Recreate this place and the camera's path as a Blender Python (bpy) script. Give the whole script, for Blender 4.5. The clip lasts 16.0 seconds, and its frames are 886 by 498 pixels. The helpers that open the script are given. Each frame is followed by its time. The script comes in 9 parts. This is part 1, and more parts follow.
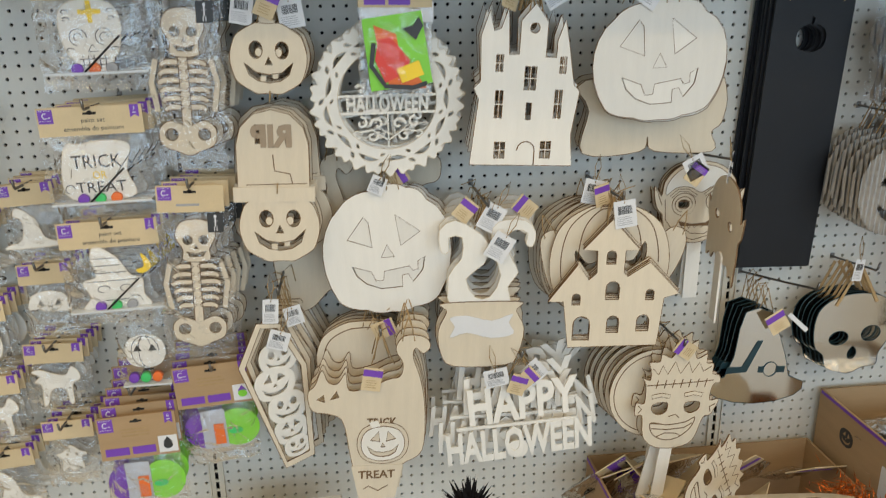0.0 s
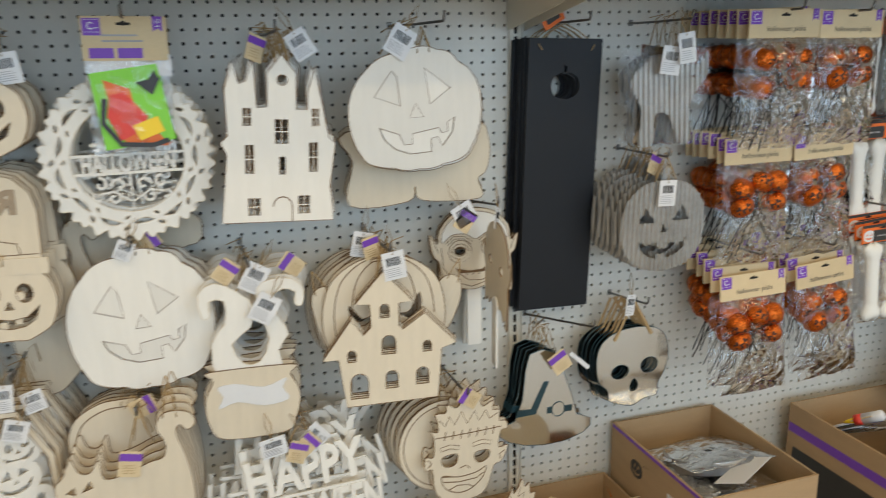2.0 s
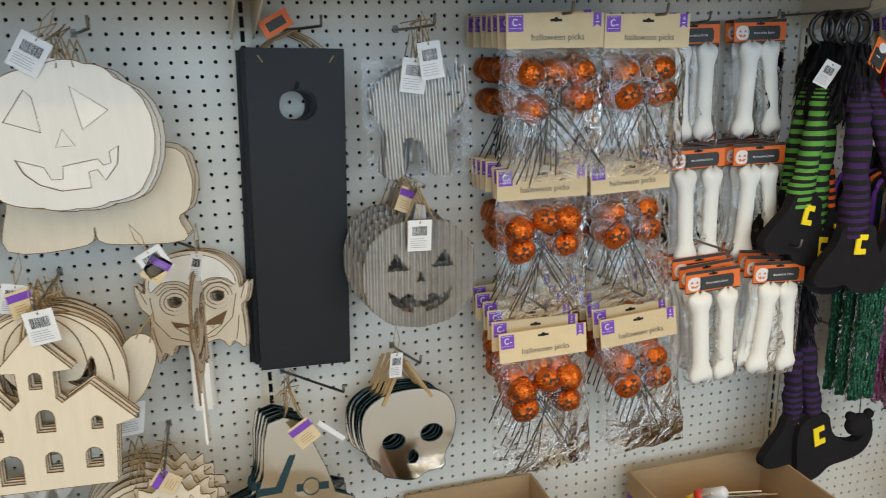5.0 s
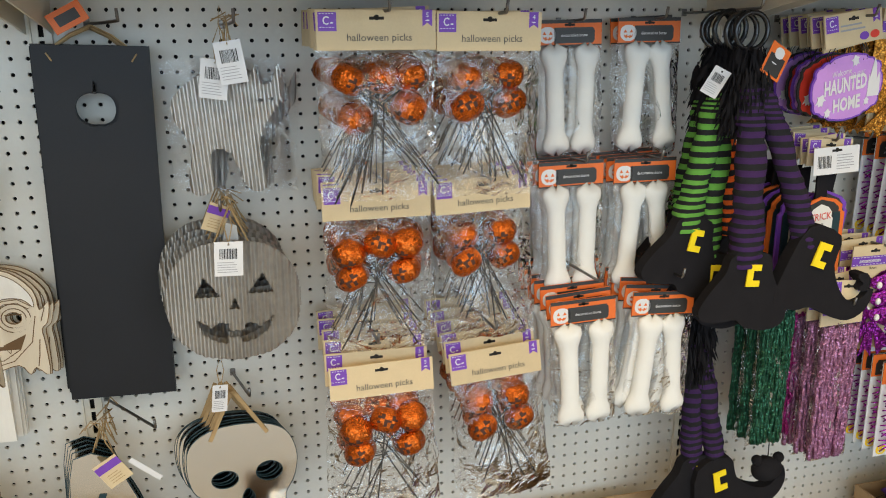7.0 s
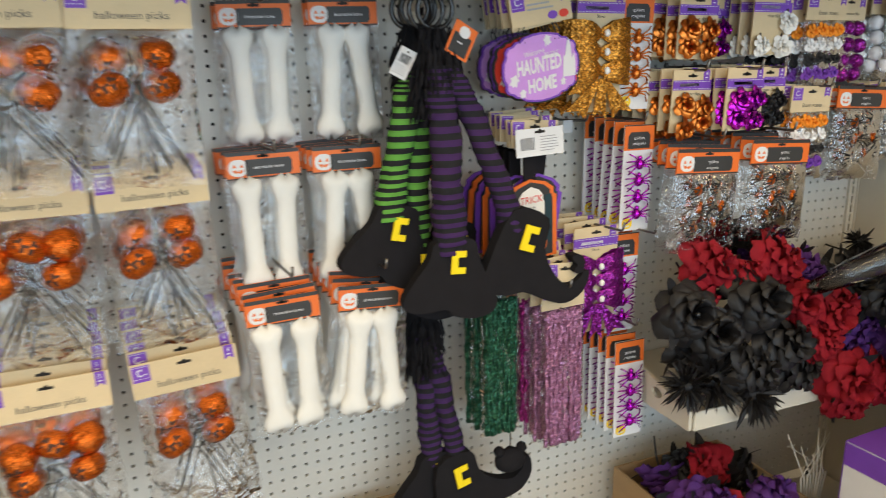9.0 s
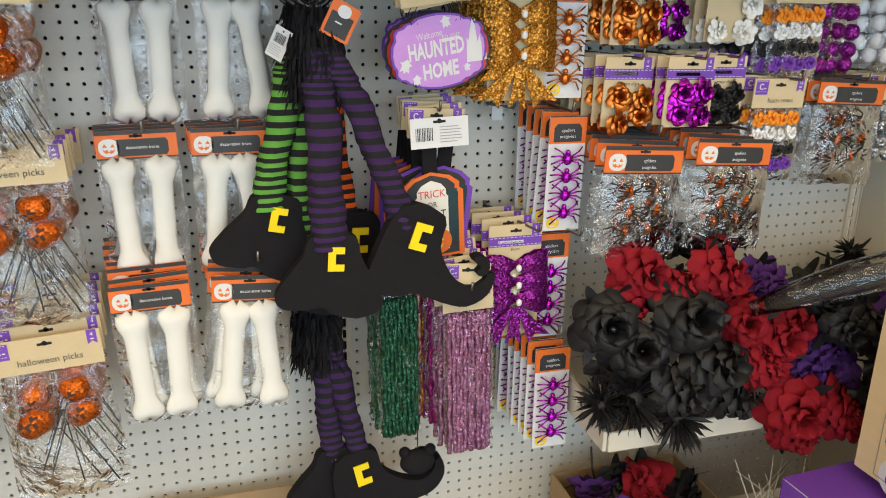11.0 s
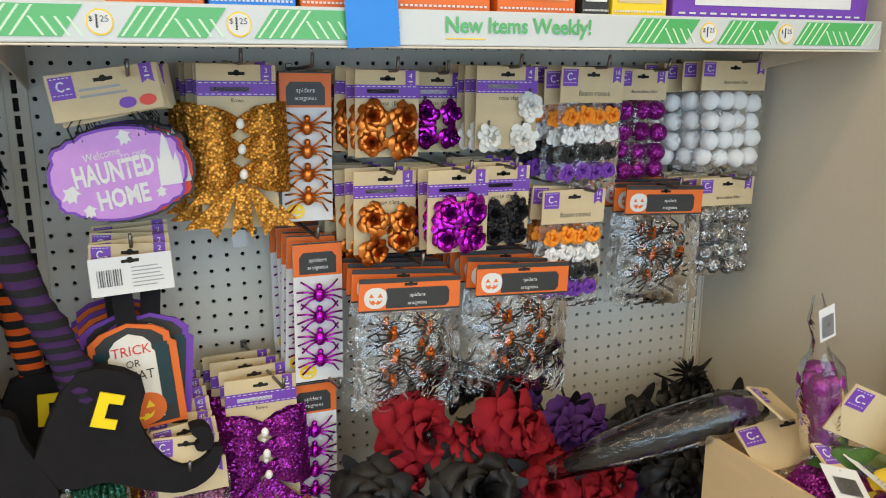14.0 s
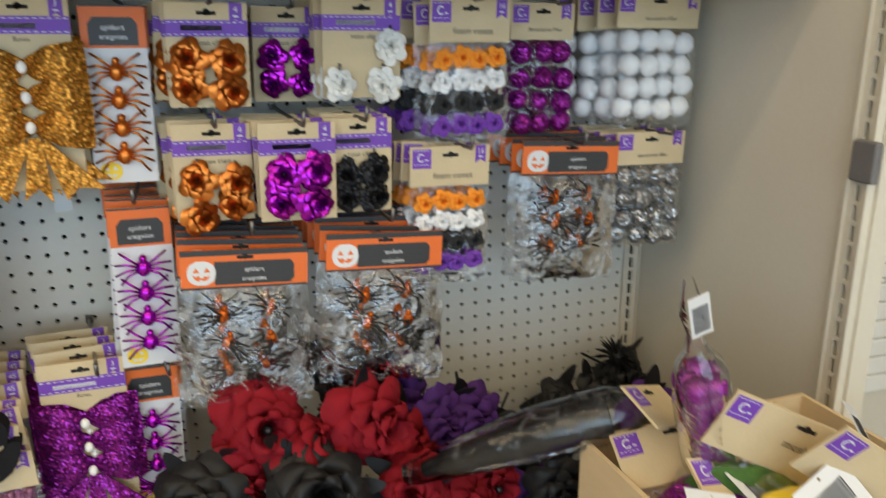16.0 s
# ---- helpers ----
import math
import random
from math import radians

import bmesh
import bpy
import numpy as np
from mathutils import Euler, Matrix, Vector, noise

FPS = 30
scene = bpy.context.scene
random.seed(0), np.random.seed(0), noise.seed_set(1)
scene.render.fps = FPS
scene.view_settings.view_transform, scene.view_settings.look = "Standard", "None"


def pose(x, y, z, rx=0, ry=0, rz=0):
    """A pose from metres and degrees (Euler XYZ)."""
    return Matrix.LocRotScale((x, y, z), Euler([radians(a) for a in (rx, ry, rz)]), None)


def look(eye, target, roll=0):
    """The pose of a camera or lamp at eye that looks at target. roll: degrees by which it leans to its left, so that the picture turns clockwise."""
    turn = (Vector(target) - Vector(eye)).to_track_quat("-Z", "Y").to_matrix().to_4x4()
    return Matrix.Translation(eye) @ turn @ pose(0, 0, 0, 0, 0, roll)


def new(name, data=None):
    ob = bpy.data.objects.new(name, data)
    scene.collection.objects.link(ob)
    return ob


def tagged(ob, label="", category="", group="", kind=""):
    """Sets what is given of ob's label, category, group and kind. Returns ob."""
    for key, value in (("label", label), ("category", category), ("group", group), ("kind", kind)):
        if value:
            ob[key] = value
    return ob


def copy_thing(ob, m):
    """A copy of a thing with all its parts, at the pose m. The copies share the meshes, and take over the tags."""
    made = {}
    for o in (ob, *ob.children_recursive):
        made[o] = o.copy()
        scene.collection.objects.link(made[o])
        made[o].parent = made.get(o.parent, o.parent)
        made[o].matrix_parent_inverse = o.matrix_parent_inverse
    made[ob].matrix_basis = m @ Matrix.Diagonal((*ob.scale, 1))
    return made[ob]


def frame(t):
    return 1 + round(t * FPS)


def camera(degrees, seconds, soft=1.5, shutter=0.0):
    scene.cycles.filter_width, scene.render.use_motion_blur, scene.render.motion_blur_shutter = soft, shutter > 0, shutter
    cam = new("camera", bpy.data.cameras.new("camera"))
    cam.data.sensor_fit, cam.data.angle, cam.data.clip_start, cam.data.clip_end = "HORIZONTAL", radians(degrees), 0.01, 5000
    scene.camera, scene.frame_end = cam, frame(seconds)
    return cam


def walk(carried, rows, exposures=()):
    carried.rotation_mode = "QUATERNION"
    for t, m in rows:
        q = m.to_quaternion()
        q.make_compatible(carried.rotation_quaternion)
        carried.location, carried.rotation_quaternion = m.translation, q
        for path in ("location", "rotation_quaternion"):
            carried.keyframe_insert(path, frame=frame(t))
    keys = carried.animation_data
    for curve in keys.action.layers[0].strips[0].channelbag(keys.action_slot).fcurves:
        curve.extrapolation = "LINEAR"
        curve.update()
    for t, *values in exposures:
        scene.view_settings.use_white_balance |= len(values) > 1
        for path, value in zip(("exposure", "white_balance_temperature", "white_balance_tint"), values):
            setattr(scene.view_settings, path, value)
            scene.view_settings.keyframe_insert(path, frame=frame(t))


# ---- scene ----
cam = camera(58.8, 16.0, soft=1.0, shutter=0.4)
PATH = [
    (0, (-0.872, -1.644, 1.448), (-0.648, 0.243, 0.826), -0.8),
    (0.5, (-0.837, -1.664, 1.456), (-0.594, 0.246, 0.916), -1.6),
    (1, (-0.802, -1.673, 1.456), (-0.522, 0.24, 0.947), -1.8),
    (1.5, (-0.771, -1.674, 1.449), (-0.373, 0.218, 0.939), -1.8),
    (2, (-0.705, -1.623, 1.44), (-0.104, 0.216, 0.934), -1.2),
    (2.5, (-0.586, -1.564, 1.452), (0.088, 0.256, 0.967), -0.2),
    (3, (-0.503, -1.524, 1.456), (0.173, 0.293, 0.967), -1.0),
    (3.5, (-0.39, -1.509, 1.454), (0.275, 0.309, 0.95), -1.1),
    (4, (-0.261, -1.506, 1.462), (0.349, 0.333, 0.964), -0.1),
    (4.5, (-0.155, -1.512, 1.455), (0.395, 0.344, 0.954), -0.7),
    (4.7, (-0.121, -1.516, 1.448), (0.421, 0.342, 0.946), -1.0),
    (6.8, (0.272, -1.424, 1.462), (0.772, 0.434, 0.915), -0.4),
    (7, (0.307, -1.434, 1.469), (0.775, 0.433, 0.927), -0.3),
    (7.5, (0.406, -1.469, 1.468), (0.827, 0.419, 0.96), -0.5),
    (8, (0.479, -1.515, 1.459), (0.938, 0.369, 0.969), -0.9),
    (8.5, (0.543, -1.531, 1.442), (1.13, 0.314, 0.941), -1.5),
    (9, (0.635, -1.465, 1.418), (1.389, 0.312, 0.896), -0.8),
    (9.2, (0.692, -1.424, 1.415), (1.474, 0.338, 0.88), -0.1),
    (11.3, (1.05, -1.496, 1.476), (1.538, 0.335, 0.835), 0.3),
    (11.5, (1.077, -1.51, 1.481), (1.563, 0.327, 0.858), -0.1),
    (12, (1.121, -1.539, 1.479), (1.639, 0.309, 0.915), -1.0),
    (12.5, (1.171, -1.517, 1.483), (1.787, 0.311, 0.955), -1.1),
    (13, (1.257, -1.425, 1.486), (1.955, 0.382, 0.989), -0.2),
    (13.5, (1.33, -1.336, 1.5), (2.041, 0.474, 1.034), 0.3),
    (14, (1.386, -1.292, 1.496), (2.077, 0.53, 1.042), -0.0),
    (14.5, (1.486, -1.251, 1.495), (2.101, 0.595, 1.036), -0.1),
    (15, (1.586, -1.208, 1.499), (2.111, 0.665, 1.035), 0.1),
    (15.5, (1.659, -1.185, 1.495), (2.151, 0.694, 1.021), -0.3),
    (15.6, (1.67, -1.189, 1.495), (2.163, 0.686, 1.006), -0.2),
    (16, (1.679, -1.211, 1.473), (2.274, 0.612, 0.905), -0.3),
]
walk(cam, [(t, look(eye, target, roll)) for t, eye, target, roll in PATH], [(0, -0.16, 6500, 10), (4.5, -0.02, 6450, 10), (7, 0.12, 6750, 11), (12, 0.27, 6850, 10), (15, 0.1, 6500, 8), (16, 0.08, 6500, 8)])

# ---- world, lights ----
world = bpy.data.worlds.new("store_world")
scene.world = world
world.use_nodes = True
world.node_tree.nodes["Background"].inputs["Color"].default_value = (0.9, 0.95, 1.0, 1)
world.node_tree.nodes["Background"].inputs["Strength"].default_value = 0.02
scene.view_settings.exposure = 0.0
LAMP_ROWS = ((-1.5, 56), (-2.9, 70), (-4.3, 72), (-5.6, 54))
for lamp_y, watts in LAMP_ROWS:
    lamp = bpy.data.lights.new("fluorescent_tube", "AREA")
    lamp.shape, lamp.size, lamp.size_y, lamp.energy = "RECTANGLE", 11.0, 0.3, watts
    lamp.color = (1.0, 0.76, 0.42)
    new("fluorescent_tube", lamp).matrix_world = pose(-0.2, lamp_y, 3.5)
daylight = bpy.data.lights.new("shop_window_daylight", "AREA")
daylight.shape, daylight.size, daylight.size_y, daylight.energy = "RECTANGLE", 9.0, 2.3, 240
daylight.color = (0.56, 0.78, 1.0)
new("shop_window_daylight", daylight).matrix_world = pose(0.3, -5.95, 1.9, 90, 0, 0)

# ---- materials ----
def material(name, color, rough=0.5, metal=0.0, var=0.12, scale=18.0, grain=220.0, bump=0.15, stretch=(1, 1, 1), spec=0.5, each=0.0,
             coat=0.0, dark=None):
    """A surface with two scales of colour variation, roughness variation and fine relief; each: variation from object to object."""
    m = bpy.data.materials.new(name)
    m.use_nodes = True
    nt = m.node_tree
    b = nt.nodes["Principled BSDF"]
    b.inputs["Metallic"].default_value = metal
    b.inputs["Specular IOR Level"].default_value = spec
    b.inputs["Coat Weight"].default_value = coat
    co = nt.nodes.new("ShaderNodeTexCoord")
    info = nt.nodes.new("ShaderNodeObjectInfo")
    add = nt.nodes.new("ShaderNodeVectorMath")
    add.operation = "ADD"
    mp = nt.nodes.new("ShaderNodeMapping")
    mp.inputs["Scale"].default_value = stretch
    nt.links.new(co.outputs["Object"], add.inputs[0])
    nt.links.new(info.outputs["Random"], add.inputs[1])
    nt.links.new(add.outputs[0], mp.inputs[0])
    n1, n2 = nt.nodes.new("ShaderNodeTexNoise"), nt.nodes.new("ShaderNodeTexNoise")
    n1.inputs["Scale"].default_value, n2.inputs["Scale"].default_value = scale, grain
    n1.inputs["Detail"].default_value, n2.inputs["Detail"].default_value = 4, 3
    for n in (n1, n2):
        nt.links.new(mp.outputs[0], n.inputs["Vector"])
    mix = nt.nodes.new("ShaderNodeMix")
    mix.data_type = "RGBA"
    dk = dark or [c * (1 - 2 * var) for c in color]
    lt = [min(1, c * (1 + var)) for c in color]
    mix.inputs["A"].default_value, mix.inputs["B"].default_value = (*dk, 1), (*lt, 1)
    av = nt.nodes.new("ShaderNodeMath")
    av.operation = "MULTIPLY_ADD"
    av.inputs[1].default_value = 0.45
    nt.links.new(n2.outputs["Fac"], av.inputs[0])
    sc = nt.nodes.new("ShaderNodeMath")
    sc.operation = "MULTIPLY"
    sc.inputs[1].default_value = 0.75
    nt.links.new(n1.outputs["Fac"], sc.inputs[0])
    nt.links.new(sc.outputs[0], av.inputs[2])
    nt.links.new(av.outputs[0], mix.inputs["Factor"])
    out = mix.outputs["Result"]
    if each:
        hsv = nt.nodes.new("ShaderNodeHueSaturation")
        mr = nt.nodes.new("ShaderNodeMapRange")
        mr.inputs["To Min"].default_value, mr.inputs["To Max"].default_value = 1 - each, 1 + each
        nt.links.new(info.outputs["Random"], mr.inputs["Value"])
        nt.links.new(mr.outputs[0], hsv.inputs["Value"])
        nt.links.new(out, hsv.inputs["Color"])
        out = hsv.outputs[0]
    nt.links.new(out, b.inputs["Base Color"])
    rr = nt.nodes.new("ShaderNodeMapRange")
    rr.inputs["To Min"].default_value, rr.inputs["To Max"].default_value = max(0.02, rough - 0.08), min(1, rough + 0.08)
    nt.links.new(n1.outputs["Fac"], rr.inputs["Value"])
    nt.links.new(rr.outputs[0], b.inputs["Roughness"])
    if bump:
        bp = nt.nodes.new("ShaderNodeBump")
        bp.inputs["Strength"].default_value, bp.inputs["Distance"].default_value = bump, 0.001
        nt.links.new(n2.outputs["Fac"], bp.inputs["Height"])
        nt.links.new(bp.outputs[0], b.inputs["Normal"])
    return m


def clear_film(name, tint=(1, 1, 1), crinkle=0.75, scale=24.0, ior=1.3, haze=0.055, crease=0.12):
    """Thin clear plastic: see-through and glossy, with whitish glints painted along its creases."""
    m = bpy.data.materials.new(name)
    m.use_nodes = True
    nt = m.node_tree
    nt.nodes.remove(nt.nodes["Principled BSDF"])
    out = nt.nodes["Material Output"]
    tr, gl, mx = nt.nodes.new("ShaderNodeBsdfTransparent"), nt.nodes.new("ShaderNodeBsdfGlossy"), nt.nodes.new("ShaderNodeMixShader")
    tr.inputs["Color"].default_value = (*tint, 1)
    gl.inputs["Roughness"].default_value = 0.08
    fr = nt.nodes.new("ShaderNodeFresnel")
    fr.inputs["IOR"].default_value = ior
    co, no, no2 = nt.nodes.new("ShaderNodeTexCoord"), nt.nodes.new("ShaderNodeTexNoise"), nt.nodes.new("ShaderNodeTexVoronoi")
    info, add = nt.nodes.new("ShaderNodeObjectInfo"), nt.nodes.new("ShaderNodeVectorMath")
    nt.links.new(co.outputs["Object"], add.inputs[0])
    nt.links.new(info.outputs["Random"], add.inputs[1])
    no.inputs["Scale"].default_value, no.inputs["Detail"].default_value = scale, 3
    no.inputs["Distortion"].default_value = 1.2
    no2.feature, no2.inputs["Scale"].default_value = "DISTANCE_TO_EDGE", scale * 0.7
    nt.links.new(add.outputs[0], no.inputs["Vector"])
    wv = nt.nodes.new("ShaderNodeVectorMath")
    wv.operation = "MULTIPLY_ADD"
    wv.inputs[1].default_value = (0.05, 0.05, 0.05)
    nt.links.new(no.outputs["Color"], wv.inputs[0])
    nt.links.new(add.outputs[0], wv.inputs[2])
    nt.links.new(wv.outputs[0], no2.inputs["Vector"])
    sm = nt.nodes.new("ShaderNodeMath")
    sm.operation = "MULTIPLY_ADD"
    sm.inputs[1].default_value = 0.8
    nt.links.new(no2.outputs["Distance"], sm.inputs[0])
    nt.links.new(no.outputs["Fac"], sm.inputs[2])
    bp = nt.nodes.new("ShaderNodeBump")
    bp.inputs["Strength"].default_value, bp.inputs["Distance"].default_value = crinkle, 0.012
    nt.links.new(sm.outputs[0], bp.inputs["Height"])
    for n in (gl, fr):
        nt.links.new(bp.outputs[0], n.inputs["Normal"])
    fac = fr.outputs[0]
    if haze:
        ad = nt.nodes.new("ShaderNodeMath")
        ad.inputs[1].default_value = haze
        nt.links.new(fac, ad.inputs[0])
        fac = ad.outputs[0]
    cr = nt.nodes.new("ShaderNodeMapRange")
    cr.inputs["From Max"].default_value = 0.03
    cr.inputs["To Min"].default_value, cr.inputs["To Max"].default_value = crease, 0.0
    nt.links.new(no2.outputs["Distance"], cr.inputs["Value"])
    nt.links.new(fac, mx.inputs[0])
    nt.links.new(tr.outputs[0], mx.inputs[1])
    nt.links.new(gl.outputs[0], mx.inputs[2])
    # white diffuse mixed in on crease lines imitates their bright glints
    crease_glint, mx2 = nt.nodes.new("ShaderNodeBsdfDiffuse"), nt.nodes.new("ShaderNodeMixShader")
    crease_glint.inputs["Color"].default_value = (0.85, 0.86, 0.88, 1)
    nt.links.new(cr.outputs[0], mx2.inputs[0])
    nt.links.new(mx.outputs[0], mx2.inputs[1])
    nt.links.new(crease_glint.outputs[0], mx2.inputs[2])
    nt.links.new(mx2.outputs[0], out.inputs["Surface"])
    return m


def glitter(name, color, rough=0.3, scale=400.0, metal=0.9, strength=0.9, gaps=0.0):
    """Foil flakes: the normal and brightness jump from flake to flake; gaps darkens the seams of a woven mesh."""
    m = material(name, color, rough, metal, 0.25, 25, 500, 0)
    nt = m.node_tree
    b = nt.nodes["Principled BSDF"]
    co, vo = nt.nodes.new("ShaderNodeTexCoord"), nt.nodes.new("ShaderNodeTexVoronoi")
    vo.inputs["Scale"].default_value = scale
    nt.links.new(co.outputs["Object"], vo.inputs["Vector"])
    ge, md, nm = nt.nodes.new("ShaderNodeNewGeometry"), nt.nodes.new("ShaderNodeVectorMath"), nt.nodes.new("ShaderNodeVectorMath")
    sb = nt.nodes.new("ShaderNodeVectorMath")
    sb.operation, md.operation, nm.operation = "SUBTRACT", "MULTIPLY_ADD", "NORMALIZE"
    sb.inputs[1].default_value = (0.5, 0.5, 0.5)
    md.inputs[1].default_value = (1.5 * strength,) * 3
    nt.links.new(vo.outputs["Color"], sb.inputs[0])
    nt.links.new(sb.outputs[0], md.inputs[0])
    nt.links.new(ge.outputs["Normal"], md.inputs[2])
    nt.links.new(md.outputs[0], nm.inputs[0])
    nt.links.new(nm.outputs[0], b.inputs["Normal"])
    hs = nt.nodes.new("ShaderNodeHueSaturation")
    old = b.inputs["Base Color"].links[0].from_socket
    nt.links.new(old, hs.inputs["Color"])
    mr = nt.nodes.new("ShaderNodeMapRange")
    mr.inputs["From Max"].default_value = 0.7
    mr.inputs["To Min"].default_value, mr.inputs["To Max"].default_value = (1.25, 0.45) if not gaps else (1.3, 1.3 - gaps)
    nt.links.new(vo.outputs["Distance"], mr.inputs["Value"])
    nt.links.new(mr.outputs[0], hs.inputs["Value"])
    nt.links.new(hs.outputs[0], b.inputs["Base Color"])
    return m


M_BOARD = material("cream_painted_hardboard", (0.655, 0.635, 0.575), 0.45, var=0.05, scale=3, grain=160, bump=0.06)
M_STEEL = material("beige_painted_steel", (0.66, 0.61, 0.51), 0.4, var=0.05, scale=5, grain=140, bump=0.04)
# near-black colour that stands in for the shade inside holes and slots
M_GAPSHADE = material("dark_cavity", (0.02, 0.018, 0.016), 0.9)
M_CHROME = material("zinc_wire", (0.22, 0.21, 0.20), 0.4, 1.0, 0.15, 30, 300, 0.05)
M_WOOD = material("birch_plywood", (0.66, 0.575, 0.445), 0.62, var=0.07, scale=14, grain=130, bump=0.1, stretch=(6, 1, 0.6), each=0.05, spec=0.3)
M_WOODPALE = material("pale_basswood", (0.76, 0.73, 0.67), 0.62, var=0.05, scale=14, grain=130, bump=0.1, stretch=(6, 1, 0.6), each=0.05, spec=0.3)
M_WOODEDGE = material("engraved_scorched_line", (0.16, 0.09, 0.04), 0.8, var=0.2)
M_CUT = material("shaded_cut_through", (0.34, 0.26, 0.18), 0.8, var=0.15)
M_BURNT = material("laser_burnt_ply_edge", (0.19, 0.11, 0.05), 0.8, var=0.2, scale=40, grain=300)
M_BLACKBOARD = material("matt_black_painted_board", (0.012, 0.013, 0.016), 0.5, var=0.2, scale=9, grain=300, bump=0.1, spec=0.28)
M_KRAFT = material("kraft_card", (0.62, 0.49, 0.30), 0.75, var=0.08, scale=30, grain=320, bump=0.12, each=0.06)
M_CARTON = material("corrugated_cardboard", (0.40, 0.27, 0.15), 0.8, var=0.1, scale=9, grain=120, bump=0.2, stretch=(1, 1, 6), spec=0.2)
M_PURPLE = material("purple_print", (0.17, 0.05, 0.42), 0.55, var=0.08, scale=40, bump=0.05)
M_WHITE = material("white_print", (0.68, 0.68, 0.69), 0.5, var=0.04, bump=0.03)
M_INK = material("black_print", (0.03, 0.03, 0.03), 0.5, var=0.1, bump=0.02)
M_GREY = material("grey_print", (0.32, 0.32, 0.33), 0.55, var=0.1, bump=0.02)
M_ORANGE = material("orange_print", (0.74, 0.15, 0.02), 0.5, var=0.06, bump=0.03)
M_GREEN = material("green_print", (0.05, 0.50, 0.13), 0.5, var=0.06, bump=0.03)
M_LIME = material("lime_print", (0.22, 0.62, 0.04), 0.5, var=0.06, bump=0.03)
M_YELLOW = material("yellow_print", (0.90, 0.62, 0.02), 0.5, var=0.06, bump=0.03)
M_BLUE = material("blue_paper", (0.02, 0.24, 0.78), 0.5, var=0.05, bump=0.04)
M_RED = material("red_print", (0.70, 0.05, 0.03), 0.5, var=0.06, bump=0.03)
M_LILAC = material("lilac_print", (0.55, 0.27, 0.68), 0.5, var=0.1, scale=30, bump=0.03)
M_TWINE = material("jute_twine", (0.40, 0.27, 0.13), 0.95, var=0.2, scale=80, grain=700, bump=0.6)
M_FILM = clear_film("clear_bag_film")
M_STRIP = material("white_shelf_strip", (0.57, 0.59, 0.60), 0.3, var=0.03, scale=6, bump=0.02)

# ---- building helpers ----
from mathutils import geometry

TAU = 2 * math.pi


def mesh_of(name, verts, faces, mat, smooth=False, mats=None, idx=None):
    me = bpy.data.meshes.new(name)
    me.from_pydata([tuple(v) for v in verts], [], faces)
    for m in (mats or [mat]):
        me.materials.append(m)
    if idx:
        me.polygons.foreach_set("material_index", idx)
    if smooth:
        me.polygons.foreach_set("use_smooth", [True] * len(me.polygons))
    me.update()
    return me


def put(name, me, parent=None, m=None, label=""):
    """Links a mesh as one object, under a thing or a part if one is given."""
    ob = new(name, me)
    if parent is not None:
        ob.parent = parent
    if m is not None:
        ob.matrix_basis = m
    return tagged(ob, label)


def part(name, bm, mat, parent=None, label="", m=None, smooth=False):
    me = bpy.data.meshes.new(name)
    bm.normal_update()
    bm.to_mesh(me)
    bm.free()
    me.materials.append(mat)
    if smooth:
        me.polygons.foreach_set("use_smooth", [True] * len(me.polygons))
    return put(name, me, parent, m, label)


def thing(name, m, label, category, group="", kind=""):
    ob = new(name)
    ob.empty_display_size = 0.03
    ob.matrix_basis = m
    return tagged(ob, label, category, group, kind)


def box_bm(x0, y0, z0, x1, y1, z1, bevel=0.0):
    bm = bmesh.new()
    bmesh.ops.create_cube(bm, size=1, matrix=Matrix.Translation(((x0 + x1) / 2, (y0 + y1) / 2, (z0 + z1) / 2)) @ Matrix.Diagonal((x1 - x0, y1 - y0, z1 - z0, 1)))
    if bevel:
        bmesh.ops.bevel(bm, geom=bm.edges[:], offset=bevel, segments=2, affect="EDGES", profile=0.5)
    return bm


def box(name, x0, y0, z0, x1, y1, z1, mat, parent=None, label="", bevel=0.0, m=None):
    return part(name, box_bm(min(x0, x1), min(y0, y1), min(z0, z1), max(x0, x1), max(y0, y1), max(z0, z1), bevel), mat, parent, label, m)


def ring(cx, cz, rx, rz=None, n=20, a0=0.0):
    rz = rx if rz is None else rz
    return [(cx + rx * math.cos(a0 + TAU * k / n), cz + rz * math.sin(a0 + TAU * k / n)) for k in range(n)]


def rect(x0, z0, x1, z1):
    return [(x0, z0), (x1, z0), (x1, z1), (x0, z1)]


def arch(x0, z0, x1, z1, n=6):
    r = (x1 - x0) / 2
    return [(x0, z0), (x1, z0)] + [((x0 + x1) / 2 + r * math.cos(math.pi * k / n), z1 - r + r * math.sin(math.pi * k / n)) for k in range(n + 1)]


def curve(pts, n=5):
    """A closed smooth line through the given corners."""
    out, k = [], len(pts)
    for i in range(k):
        p0, p1, p2, p3 = (Vector(pts[(i + d) % k]) for d in (-1, 0, 1, 2))
        for j in range(n):
            t = j / n
            v = 0.5 * ((2 * p1) + (p2 - p0) * t + (2 * p0 - 5 * p1 + 4 * p2 - p3) * t * t + (3 * p1 - p0 - 3 * p2 + p3) * t ** 3)
            out.append((v.x, v.y))
    return out


def band(pts, w):
    """The outline of a line of the given width along open points."""
    left, right = [], []
    for i, p in enumerate(pts):
        a, b = Vector(pts[max(0, i - 1)]), Vector(pts[min(len(pts) - 1, i + 1)])
        d = (b - a).normalized()
        nrm = Vector((-d.y, d.x)) * w / 2
        left.append((p[0] + nrm.x, p[1] + nrm.y))
        right.append((p[0] - nrm.x, p[1] - nrm.y))
    return left + right[::-1]


